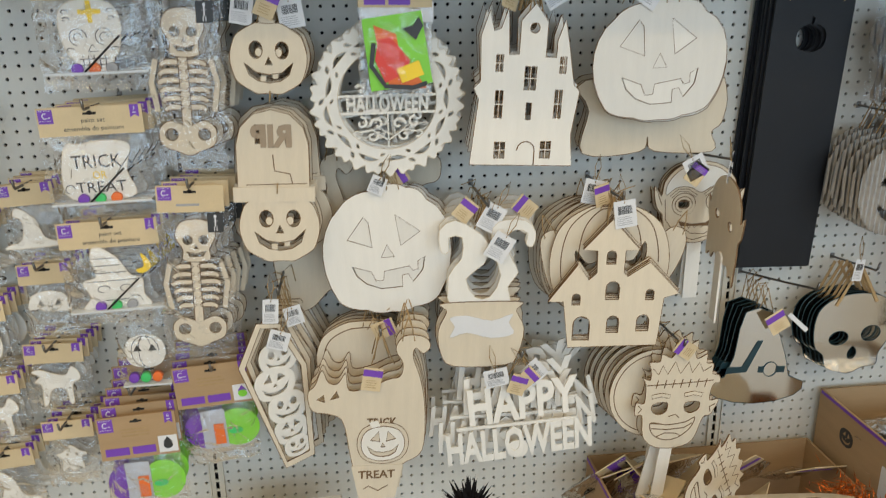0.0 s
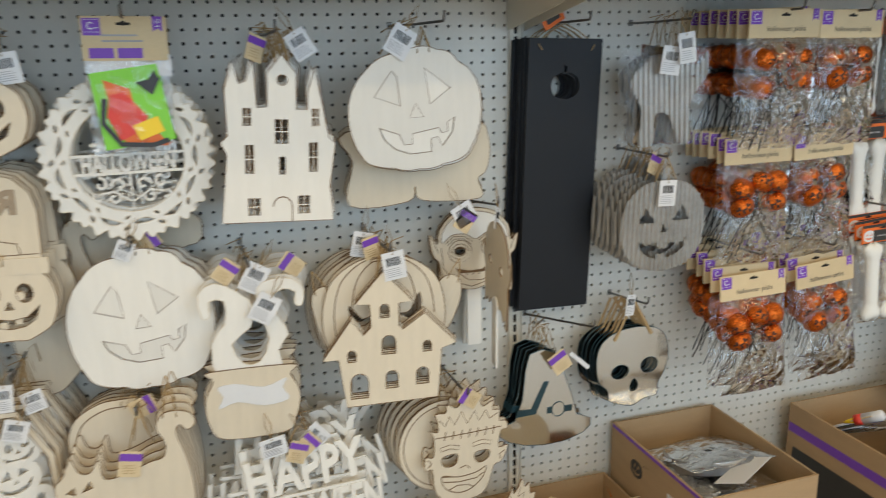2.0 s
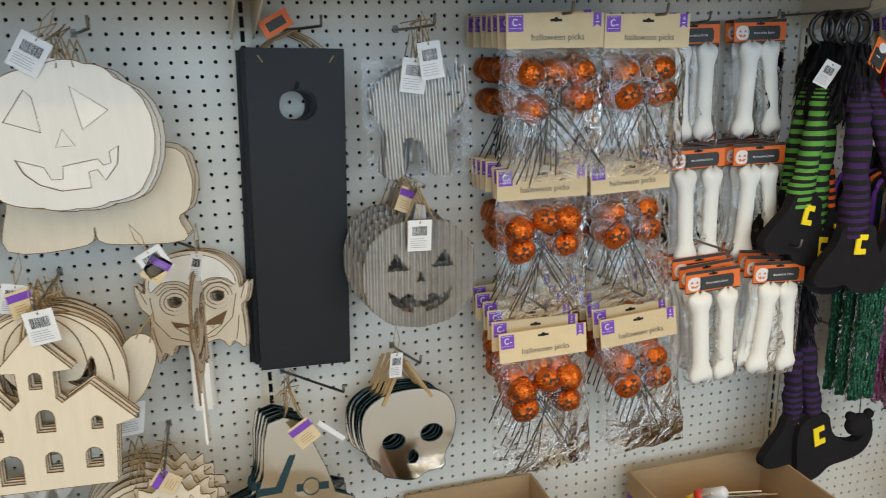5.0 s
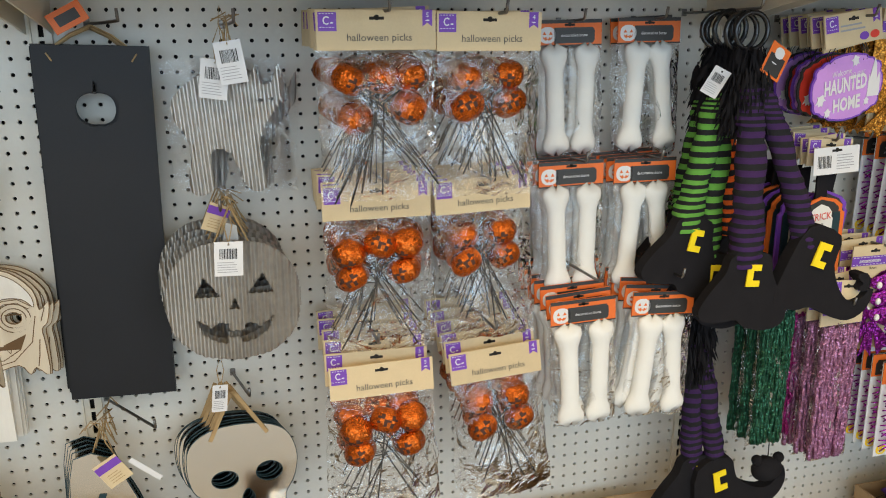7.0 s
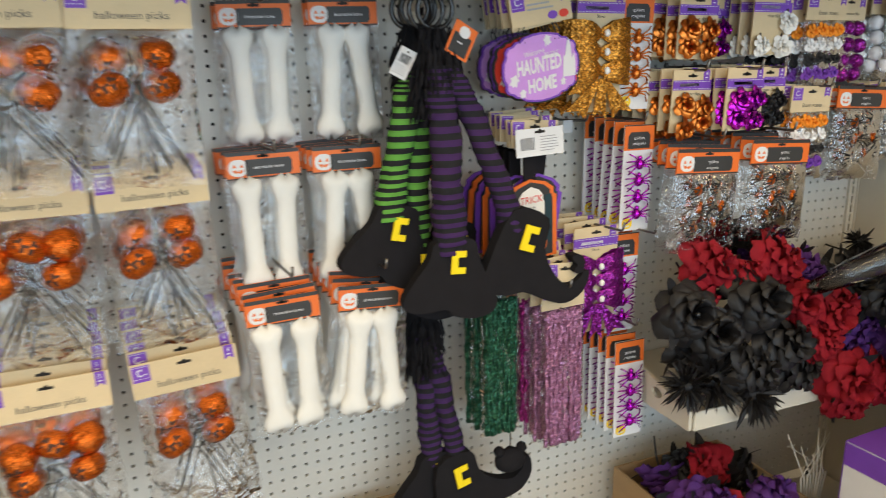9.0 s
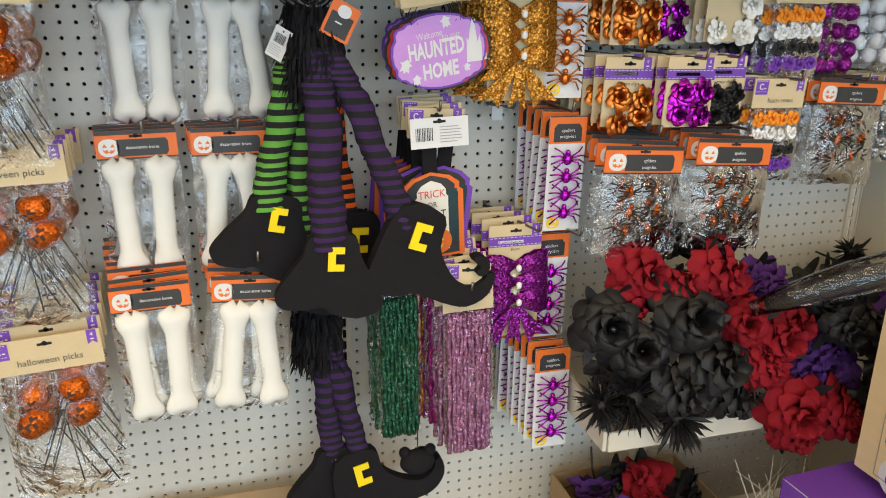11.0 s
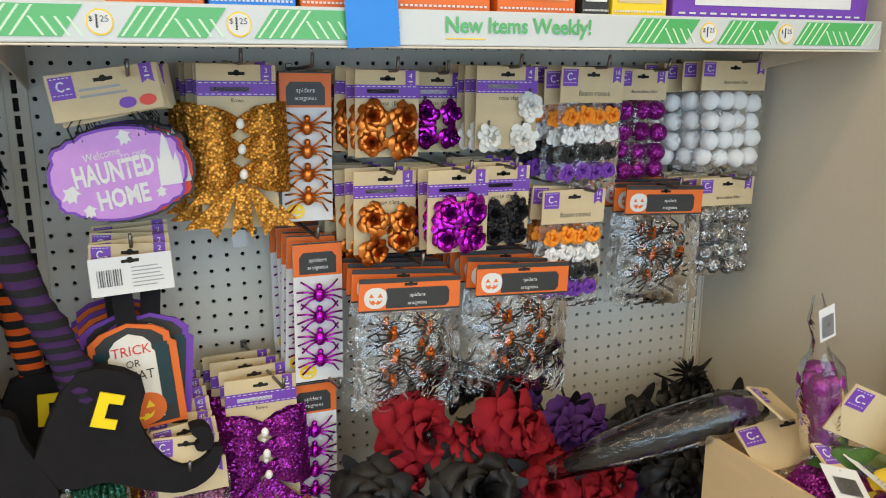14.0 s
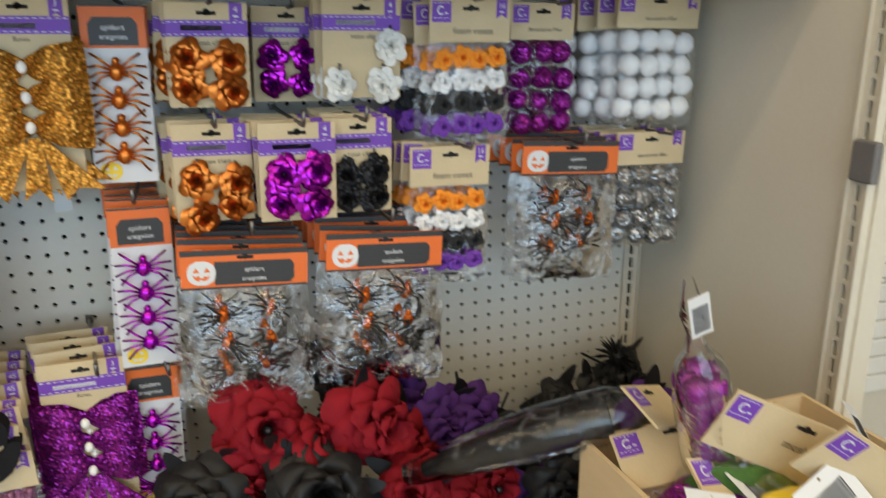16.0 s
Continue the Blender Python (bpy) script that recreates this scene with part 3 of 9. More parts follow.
def barcode_tag(x, y, z, w=0.045, h=0.052, rot=0.0, turn=0.0, label="white paper barcode tag tied with twine", twine=0.05):
    """A small white paper tag with bars and lines of print, on a loop of twine."""
    t = thing("barcode_tag", pose(x, y, z, 0, rot, turn), label, "tag", "paper tags on the goods")
    card = sheet("tag_paper", [[rect(-w / 2, -h, w / 2, 0), ring(0, -0.005, 0.0018, n=8)]], 0.0006, M_WHITE, t)
    rnd = random.Random(int(abs(x) * 1000))
    xs, shapes = -w * 0.32, []
    while xs < w * 0.3:
        bw = rnd.choice((0.0007, 0.0011, 0.0016))
        shapes.append([rect(xs, -h * 0.5, xs + bw, -h * 0.2)])
        xs += bw + rnd.choice((0.0007, 0.0011))
    sheet("barcode", shapes, 0.0002, M_INK, card, -0.0006)
    bars(card, -w * 0.4, w * 0.4, -h * 0.6, 5, h * 0.07, M_GREY, 0.0009)
    if twine:
        rod("twine_loop", [(0, 0, -0.005), (0.006, 0.006, twine * 0.5), (0, 0.012, twine), (-0.006, 0.006, twine * 0.5), (0, 0.001, -0.004)], 0.0009, M_TWINE, t, n=5)
    return t


def maker_tag(x, y, z, rot=0.0, turn=0.0, w=0.036, h=0.045):
    t = thing("maker_tag", pose(x, y, z, 0, rot, turn), "small kraft maker tag with purple band", "tag", "paper tags on the goods")
    card = sheet("tag_card", [[rect(-w / 2, -h, w / 2, 0)]], 0.0006, M_KRAFT, t)
    sheet("purple_band", [[rect(-w / 2, -h * 0.38, w / 2, -h * 0.1)]], 0.0003, M_PURPLE, card, -0.0005)
    bars(card, -w * 0.3, w * 0.35, -h * 0.55, 4, h * 0.1, M_TWINE, 0.001)
    return t


def twine_bunch(x, y, z, n=8, drop=0.07, spread=0.03, deep=0.12, seed=1, label="bunch of jute twine loops hanging on a peg hook"):
    """Loops of twine on a hook: each loop goes over the wire and down to its board."""
    t = thing("twine_bunch", pose(x, y, z), label, "twine", "twine on the hooks")
    rnd = random.Random(seed)
    for k in range(n):
        yy = deep * k / max(1, n - 1)
        a, b = rnd.uniform(-spread, -spread * 0.4), rnd.uniform(spread * 0.4, spread)
        rod("twine_loop", [(a, yy, -drop), (a * 0.45, yy + rnd.uniform(-.004, .004), -drop * 0.45), (rnd.uniform(-.004, .004), yy, 0.004), (b * 0.45, yy + rnd.uniform(-.004, .004), -drop * 0.5), (b, yy, -drop)], 0.0013, M_TWINE, t, n=5)
        rod("twine_end", [(0, yy, 0.002), (rnd.uniform(-.02, .02), yy - 0.004, rnd.uniform(0.004, 0.02)), (rnd.uniform(-.035, .035), yy - 0.008, rnd.uniform(-0.02, 0.02))], 0.001, M_TWINE, t, n=5)
    return t

# ---- middle bay: board, foil shapes, picks, bones ----
M_COPPER = glitter("orange_foil_glitter", (0.78, 0.17, 0.02), 0.28, 420, 0.85, 0.45)
M_MIRROR = material("silver_mirror_acrylic", (0.70, 0.69, 0.66), 0.12, 1.0, 0.03, 6, 40, 0.02)
M_CORRUG = material("corrugated_galvanised_sheet", (0.42, 0.40, 0.37), 0.45, 0.9, 0.25, 12, 90, 0.08)
M_TEAL = material("dark_teal_sheet_back", (0.02, 0.055, 0.07), 0.35, 0.3, 0.2, 10, 90, 0.05)
M_STEMBLK = material("black_paper_wire", (0.015, 0.015, 0.015), 0.6, var=0.2)
M_BONE = material("white_flocked_foam", (0.76, 0.75, 0.71), 0.85, var=0.04, scale=30, grain=600, bump=0.35, spec=0.25)
# dark brown painted for the shade inside a carved face
M_HOLLOWSHADE = material("hollow_inside", (0.06, 0.02, 0.01), 0.8)


def pumpkin_outline(w, h, lobes=5, n=64, dent=0.02):
    """A squat pumpkin: soft superellipse with shallow lobes along top and bottom, centred."""
    pts = []
    for k in range(n):
        a = TAU * k / n
        c, s = math.cos(a), math.sin(a)
        e = 2.35
        r = (abs(c) ** e + abs(s) ** e) ** (-1 / e)
        r *= 1 - dent * abs(math.sin(a * lobes)) * abs(s)
        pts.append((w / 2 * r * c, h / 2 * r * s))
    return pts


# black boards with a pumpkin-shaped opening, all on one hook
pl = thing("black_plaque", pose(0.085, -0.078, 1.445, 1.2, 1.5, 0), "long matt black wooden plaque with pumpkin-shaped cut-out", "plaque", "black plaques on one hook")
hole = move(pumpkin_outline(0.066, 0.056), 0.001, -0.098)
stem_hole = [(-0.004, -0.071), (0.002, -0.071), (0.004, -0.058), (-0.003, -0.054)]
sheet("board", [[rect(-0.087, -0.6, 0.085, 0), hole, stem_hole]], 0.006, M_BLACKBOARD, pl)
for sx in (-1, 1):
    rod("twine_end", [(0.066 * sx, -0.001, -0.012), (0.058 * sx, -0.003, -0.024)], 0.0013, M_TWINE, pl, n=5)
    rod("twine", [(0.066 * sx, 0.001, -0.012), (0.03 * sx, 0.01, 0.016), (0.0, 0.016, 0.03)], 0.0014, M_TWINE, pl, n=5)
stack(pl, 5, 0.011, -0.0025, -0.001, 0.6, 4)
hook(0.07, 1.478, -0.09, dx=0.06)
og = thing("maker_tag", pose(0.055, -0.07, 1.492, 0, -28, 8), "orange and black printed maker tag", "tag", "paper tags on the goods")
sheet("tag_card", [[rect(-0.03, -0.02, 0.025, 0.012)]], 0.0006, M_ORANGE, og)
sheet("tag_print", [[rect(-0.02, -0.012, 0.015, 0.004)]], 0.0004, M_INK, og, -0.0006)


def corrugate(name, loops, mat, pitch=0.0115, amp=0.0022, parent=None, y=0.0, label=""):
    """A ribbed metal sheet cut to an outline: thin slices across its width follow the wave."""
    shapes, verts, faces = [], [], []
    xs = [p[0] for p in loops[0]]
    zs = [p[1] for p in loops[0]]
    x0, x1 = min(xs), max(xs)
    n = int((x1 - x0) / pitch * 6)

    def spans(lp, x):
        out, k = [], len(lp)
        for i in range(k):
            (ax, az), (bx, bz) = lp[i], lp[(i + 1) % k]
            if (ax <= x) != (bx <= x):
                out.append(az + (bz - az) * (x - ax) / (bx - ax))
        return out

    for i in range(n):
        xa, xb = x0 + (x1 - x0) * i / n, x0 + (x1 - x0) * (i + 1) / n
        ya, yb = (y + amp * math.sin(TAU * (v - x0) / pitch) for v in (xa, xb))
        cuts = sorted(z for lp in loops for z in spans(lp, (xa + xb) / 2))
        for za, zb in zip(cuts[::2], cuts[1::2]):
            b = len(verts)
            verts += [(xa, ya, za), (xb, yb, za), (xb, yb, zb), (xa, ya, zb), (xa, ya + 0.0012, za), (xb, yb + 0.0012, za), (xb, yb + 0.0012, zb), (xa, ya + 0.0012, zb)]
            faces += [(b, b + 1, b + 2, b + 3), (b + 7, b + 6, b + 5, b + 4), (b, b + 4, b + 5, b + 1), (b + 3, b + 2, b + 6, b + 7)]
    return put(name, mesh_of(name, verts, faces, mat), parent, None, label)


def tri(cx, cz, w, h, lean=0.0):
    return [(cx - w / 2, cz - h / 2), (cx + w / 2, cz - h / 2), (cx + lean, cz + h / 2)]


def grin(w, h, teeth=2):
    """A jack-o'-lantern mouth around the origin."""
    top = [(-w / 2, h * 0.45), (-w * 0.3, h * 0.1), (-w * 0.22, h * 0.28), (-w * 0.1, h * 0.24), (-w * 0.08, -h * 0.02), (w * 0.1, -h * 0.02), (w * 0.12, h * 0.24), (w * 0.25, h * 0.2), (w * 0.3, h * 0.05), (w / 2, h * 0.45)]
    bot = [(w * 0.4, -h * 0.1), (w * 0.25, -h * 0.34), (w * 0.07, -h * 0.48), (w * 0.05, -h * 0.25), (-w * 0.1, -h * 0.25), (-w * 0.12, -h * 0.48), (-w * 0.28, -h * 0.34), (-w * 0.42, -h * 0.08)]
    return top + bot


# corrugated metal pumpkins on one hook
cp = thing("corrugated_pumpkin", pose(0.272, -0.185, 1.045, 0, 1, 0), "corrugated silver metal jack-o-lantern hanging on a peg hook", "decoration", "corrugated pumpkins on one hook")
body = pumpkin_outline(0.212, 0.205, 6)
corrugate("ribbed_sheet", [body, tri(-0.042, 0.025, 0.042, 0.034, -0.004), tri(0.042, 0.028, 0.042, 0.034, 0.004), tri(0.0, -0.004, 0.016, 0.02), move(grin(0.125, 0.05), 0, -0.05)], M_CORRUG, parent=cp)
sheet("stem", [[[(-0.014, 0.095), (0.012, 0.095), (0.01, 0.125), (-0.006, 0.13)]]], 0.002, M_CORRUG, cp, 0.001)
for s in (-1, 1):
    rod("twine", [(0.03 * s, 0.001, 0.09), (0.012 * s, 0.004, 0.13), (0, 0.006, 0.155)], 0.0014, M_TWINE, cp, n=5)
stack(cp, 5, 0.024, -0.004, 0.003, 3, 7)
hook(0.262, 1.195, -0.2)
twine_bunch(0.272, -0.175, 1.2, 7, 0.05, 0.03, 0.13, 5)
barcode_tag(0.270, -0.2, 1.148, 0.044, 0.056, 3, 4)
maker_tag(0.262, -0.165, 1.2, 24, 20)

# corrugated cats in clear sleeves seen edge on
cg = thing("corrugated_cat", pose(0.282, -0.165, 1.325, 0, -3, -10), "corrugated silver metal arched cat in a clear sleeve", "decoration", "corrugated cats on one hook")
cat_shape = curve([(-0.085, 0.03), (-0.05, 0.07), (0.0, 0.085), (0.03, 0.06), (0.05, 0.085), (0.058, 0.06), (0.075, 0.062), (0.085, 0.085), (0.088, 0.04), (0.06, 0.0), (0.045, -0.04), (0.05, -0.10), (0.02, -0.1), (0.0, -0.045), (-0.03, -0.04), (-0.035, -0.1), (-0.07, -0.1), (-0.06, -0.03)], 3)
corrugate("ribbed_sheet", [cat_shape, ring(0.055, 0.035, 0.005, 0.003, 8), ring(0.072, 0.036, 0.005, 0.003, 8)], M_CORRUG, parent=cg)
film_bag(cg, 0.19, 0.21, 0.012, 0.1, 3, 1.0, clear_film("thin_sleeve_film", crinkle=0.2, scale=14, ior=1.25, haze=0.0, crease=0.08))
copy_thing(cg, pose(0.312, -0.1, 1.322, 0, 5, 24))
stack(cg, 2, 0.03, 0.002, 0, 5, 9)
hook(0.283, 1.475, -0.2, dx=0.02)
twine_bunch(0.29, -0.19, 1.478, 4, 0.06, 0.02, 0.1, 6)
barcode_tag(0.29, -0.205, 1.452, 0.04, 0.062, -8, 0)
barcode_tag(0.272, -0.19, 1.425, 0.042, 0.058, 8, -10)

# mirror skulls and mirror hats
skull = curve([(-0.098, 0.03), (-0.085, 0.075), (-0.04, 0.1), (0.03, 0.1), (0.08, 0.078), (0.098, 0.03), (0.09, -0.02), (0.07, -0.055), (0.066, -0.085), (0.03, -0.088), (0.0, -0.1), (-0.035, -0.09), (-0.062, -0.075), (-0.07, -0.045), (-0.092, -0.02)], 4)
sk = thing("mirror_skull", pose(0.262, -0.105, 0.682, 1, -3, 1), "skull cut from silver mirror sheet hanging on a peg hook", "decoration", "mirror skulls on one hook")
sheet("mirror_sheet", [[skull, ring(-0.035, -0.005, 0.024, 0.018, 16), ring(0.045, -0.002, 0.024, 0.02, 16), curve([(-0.008, -0.045), (0.004, -0.03), (0.014, -0.048), (0.006, -0.062), (-0.006, -0.06)], 3)]], 0.003, M_MIRROR, sk, edge=M_TEAL)
for s in (-1, 1):
    put("suede_strap", sheet_mesh("suede_strap", [[band([(0.05 * s, 0.078), (0.028 * s, 0.12), (0.004 * s, 0.165)], 0.007)]], 0.001, M_TWINE, -0.002), sk)
stack(sk, 5, 0.010, -0.004, 0.001, 2, 11)
hook(0.2525, 0.84, -0.12, dx=0.03)
barcode_tag(0.235, -0.13, 0.875, 0.026, 0.05, 6, 10)

hat = [(-0.115, -0.085)] + [(0.115 * math.cos(a), -0.095 - 0.045 * math.sin(a) ** 1.0) for a in (2.9, 2.5, 2.0, 1.57, 1.1, 0.6, 0.2)] + [(0.112, -0.085), (0.075, -0.07), (0.06, -0.02), (0.035, 0.04), (0.02, 0.085), (-0.02, 0.1), (-0.05, 0.09), (-0.058, 0.05), (-0.062, -0.02), (-0.078, -0.07)]
ht = thing("mirror_witch_hat", pose(0.03, -0.125, 0.672, 1, 2, -2), "witch hat cut from silver mirror sheet", "decoration", "mirror hats on one hook")
sheet("mirror_sheet", [[hat]], 0.003, M_MIRROR, ht, edge=M_TEAL)
sheet("dark_band", [[[(-0.078, -0.062), (-0.028, -0.058), (0.0, 0.02), (-0.012, 0.02), (-0.04, -0.045), (-0.074, -0.045)]], [rect(0.0, -0.06, 0.012, -0.045)], [rect(0.042, -0.06, 0.062, -0.045)]], 0.001, M_TEAL, ht, -0.0015)
sheet("buckle_line", [[ring(0.028, -0.052, 0.017, 0.019, 16), ring(0.028, -0.052, 0.0155, 0.0175, 16)]], 0.001, M_TEAL, ht, -0.0015)
stack(ht, 4, 0.012, -0.004, 0.003, 3, 13)
hook(0.0254, 0.815, -0.15, dx=0.1)
twine_bunch(0.03, -0.12, 0.812, 6, 0.05, 0.02, 0.09, 8)
maker_tag(0.035, -0.145, 0.765, -32, 0, 0.045, 0.05)
tg = thing("paper_strip", pose(0.1, -0.14, 0.738, 0, 42, 0), "narrow white paper strip tag", "tag", "paper tags on the goods")
sheet("tag_paper", [[rect(-0.032, -0.005, 0.032, 0.005)]], 0.0006, M_WHITE, tg)


# foil pumpkin picks in bags
def pick_pumpkin_mesh():
    seg, rings, r = 28, 18, 0.0298
    verts, faces, idx = [], [], []
    for i in range(rings + 1):
        th = math.pi * i / rings
        for k in range(seg):
            ph = TAU * k / seg
            f = 1 - 0.07 * abs(math.cos(ph * 4)) * math.sin(th) - (0.16 * (math.cos(th) ** 8))
            d = Vector((math.sin(th) * math.cos(ph), math.sin(th) * math.sin(ph), 0.86 * math.cos(th)))
            verts.append(d * r * f)
    for i in range(rings):
        for k in range(seg):
            faces.append((i * seg + k, (i + 1) * seg + k, (i + 1) * seg + (k + 1) % seg, i * seg + (k + 1) % seg))
            th, ph = math.pi * (i + 0.5) / rings, TAU * (k + 0.5) / seg
            u, v = (ph - 1.5 * math.pi), math.pi / 2 - th
            # face openings are not cut: their shade is coloured onto the skin
            eye = abs(abs(u) - 0.42) < 0.2 and -0.02 < v < 0.42 - abs(abs(u) - 0.42) * 1.2
            nose = abs(u) < 0.12 and -0.16 < v < 0.0
            mouth = abs(u) < 0.75 and -0.52 + 0.32 * u * u < v < -0.22 + 0.3 * u * u and int((u + 3) * 7) % 3 != 0
            idx.append(1 if eye or nose or mouth else 0)
    return mesh_of("foil_pumpkin", verts, faces, None, True, [M_COPPER, M_HOLLOWSHADE], idx)


PICK_BALL = pick_pumpkin_mesh()


def pick_pack(spots, count, w, seed, label):
    rnd = random.Random(seed)
    t = thing("halloween_picks_pack", pose(0, 0, 0), label, "craft pack", "packs of halloween picks")
    kraft_card(t, w, 0.058, ("halloween picks",), count, size=0.0155, tz=-0.04)
    film_bag(t, w * 0.98, 0.235, 0.04, -0.052, seed, n=(14, 18))
    for x, z in spots:
        y = rnd.uniform(-0.012, 0.016)
        put("foil_pumpkin", PICK_BALL, t, pose(x, y, z, rnd.uniform(-25, 35), rnd.uniform(-30, 30), rnd.uniform(-40, 40)))
        ex = -x * rnd.uniform(0.9, 1.9) + rnd.uniform(-0.02, 0.02)
        rod("wire_pick", [(x, y, z - 0.012), (x * 0.3 + ex * 0.2, y + 0.004, z * 0.5 - 0.09), (ex, rnd.uniform(-0.01, 0.012), -0.262 + rnd.uniform(-0.03, 0.03))], 0.0014, M_STEMBLK, t, n=5)
        if z < -0.0985:
            continue
        ex2 = x * 0.6 + rnd.uniform(-0.03, 0.03)
        rod("wire_pick", [(x, y, z - 0.012), (x * 0.2, y, z * 0.5 - 0.09), (ex2 - x, rnd.uniform(-0.01, 0.012), -0.25 + rnd.uniform(-0.04, 0.02))], 0.0013, M_STEMBLK, t, n=5)
    return t


FIVE = ((-0.05, -0.112), (0.0, -0.1), (0.046, -0.1), (-0.046, -0.152), (0.04, -0.146))
FIVE_B = ((-0.045, -0.10), (0.005, -0.098), (0.052, -0.096), (-0.035, -0.16), (0.048, -0.145))
FOUR = ((-0.034, -0.1), (0.03, -0.094), (-0.036, -0.142), (0.036, -0.138))
p5 = pick_pack(FIVE, "5", 0.18, 1, "kraft-topped clear bag of five orange foil pumpkin picks")
p4 = pick_pack(FOUR, "4", 0.168, 2, "kraft-topped clear bag of four orange foil pumpkin picks")
p5b = pick_pack(FIVE_B, "5", 0.18, 5, "kraft-topped clear bag of five orange foil pumpkin picks")
PICKS = ((p5b, 0.508, -0.235, 1.495, 0, 6, 0.033, 0.0005, 0), (p4, 0.684, -0.235, 1.492, 0, 5, 0.034, 0.0005, 0.5),
         (p5, 0.509, -0.185, 1.225, 2, 5, 0.028, 0.002, 0), (p4, 0.689, -0.185, 1.226, 2, 4, 0.034, 0.001, -2),
         (p5, 0.505, -0.205, 0.918, 5, 5, 0.030, 0.011, -1), (p4, 0.708, -0.205, 0.925, 5, 5, 0.030, 0.010, -4))
used = set()
for src, x, y, z, tilt, n, dy, dz, roll in PICKS:
    m = pose(x, y, z, -tilt, roll, 0)
    if src in used:
        ob = copy_thing(src, m)
    else:
        ob, _ = src, used.add(src)
        ob.matrix_basis = m
    stack(ob, n, dy, random.Random(int(x * 999)).uniform(-0.002, 0.001), dz, 2.5, int(x * 100 + z * 77))
    hook(round((x - 0.01) / PITCH) * PITCH + 0.006, z - 0.008 + n * dz, y - 0.03, dx=0.008)


# bones in bags
def bone_mesh():
    """A cartoon bone: waisted shaft and two knuckles at each end, melted into one skin."""
    L, seg, n = 0.178, 14, 30
    verts, faces = [], []
    for j in range(n + 1):
        z = (j / n - 0.5) * L
        e = max(0.0, abs(z) / (L / 2) - 0.58) / 0.42
        w = 0.0172 + 0.0150 * e ** 1.4
        d = 0.0135 + 0.004 * e
        cap = max(0.0, (abs(z) / (L / 2) - 0.82) / 0.18)
        shrink = math.sqrt(max(0.02, 1 - cap ** 2.2))
        for k in range(seg):
            a = TAU * k / seg
            lobe = 1 + 0.2 * e * (abs(math.cos(a)) - 0.6)
            x = w * math.cos(a) * lobe * shrink
            verts.append((x, d * math.sin(a) * shrink, z + math.copysign(0.02 * cap * (abs(math.cos(a)) - 0.35), z)))
    for j in range(n):
        for k in range(seg):
            faces.append((j * seg + k, j * seg + (k + 1) % seg, (j + 1) * seg + (k + 1) % seg, (j + 1) * seg + k))
    faces.append(tuple(range(seg))[::-1])
    faces.append(tuple(range(n * seg, (n + 1) * seg)))
    return mesh_of("bone", verts, faces, M_BONE, True)


BONE = bone_mesh()


def spook_card(parent, w, h, title, sub="", head=True):
    """An orange header card with a black plate and a white pumpkin badge."""
    card = sheet("header_card", [[rect(-w / 2, -h, w / 2, 0)]], 0.003, M_ORANGE, parent, 0, "orange and black header card")
    sheet("black_plate", [[[(-w * 0.24, -h * 0.3), (w * 0.36, -h * 0.3), (w * 0.39, -h * 0.42), (w * 0.39, -h * 0.78), (w * 0.36, -h * 0.9), (-w * 0.24, -h * 0.9)]]], 0.0003, M_INK, card, -0.0005)
    sheet("black_edge", [[rect(-w / 2, -h * 0.14, w / 2, 0)], [rect(-w / 2, -h, w / 2, -h * 0.95)]], 0.0003, M_INK, card, -0.0005)
    r = h * 0.33
    cx, cz = -w * 0.34, -h * 0.58
    sheet("pumpkin_badge", [[move(pumpkin_outline(r * 2.1, r * 1.9), cx, cz), tri(cx - r * 0.4, cz + r * 0.25, r * 0.5, r * 0.4), tri(cx + r * 0.4, cz + r * 0.25, r * 0.5, r * 0.4), move(grin(r * 1.3, r * 0.6), cx, cz - r * 0.35)]], 0.0003, M_WHITE, card, -0.0005)
    euro_slot(card, -h * 0.2, 0.9)
    if title:
        lettering(title, w * 0.07, -h * 0.52 if sub else -h * 0.6, h * 0.17, M_WHITE, card, -0.0009)
    if sub:
        lettering(sub, w * 0.07, -h * 0.76, h * 0.16, M_WHITE, card, -0.0009)
    return card


def bone_pack(lean, seed):
    t = thing("decorative_bone_pack", pose(0, 0, 0), "clear bag of two white foam bones with orange card", "party pack", "packs of decorative bones")
    spook_card(t, 0.125, 0.046, "decorative bone")
    film_bag(t, 0.128, 0.205, 0.022, -0.04, seed, 1.02)
    put("bone", BONE, t, pose(-0.03, -0.004, -0.142, 0, -lean, 0))
    put("bone", BONE, t, pose(0.03, -0.002, -0.142, 0, lean * 1.6, 12))
    return t


bp = bone_pack(1.5, 21)
bp2 = bone_pack(-4.0, 22)
BONES = ((bp, 0.887, -0.065, 1.482, 1, 0.02, 0, 0), (bp2, 1.04, -0.075, 1.485, 1, 0.025, 0, 1), (bp, 0.873, -0.13, 1.237, 3, 0.024, 0.001, 0), (bp2, 1.02, -0.13, 1.236, 3, 0.024, 0.001, 2),
         (bp, 0.874, -0.205, 1.0, 6, 0.022, 0.007, -2), (bp2, 1.035, -0.205, 1.0, 6, 0.022, 0.006, 8))
used = set()
for src, x, y, z, n, dy, dz, roll in BONES:
    m = pose(x, y, z, -2, roll * 0.5 - 1, 0)
    if src in used:
        ob = copy_thing(src, m)
    else:
        ob, _ = src, used.add(src)
        ob.matrix_basis = m
    stack(ob, n, dy, -0.003, dz, 3, int(x * 50 + z * 31))
    hook(x + 0.004, z - 0.004 + n * dz, y - 0.03, dx=0.01)

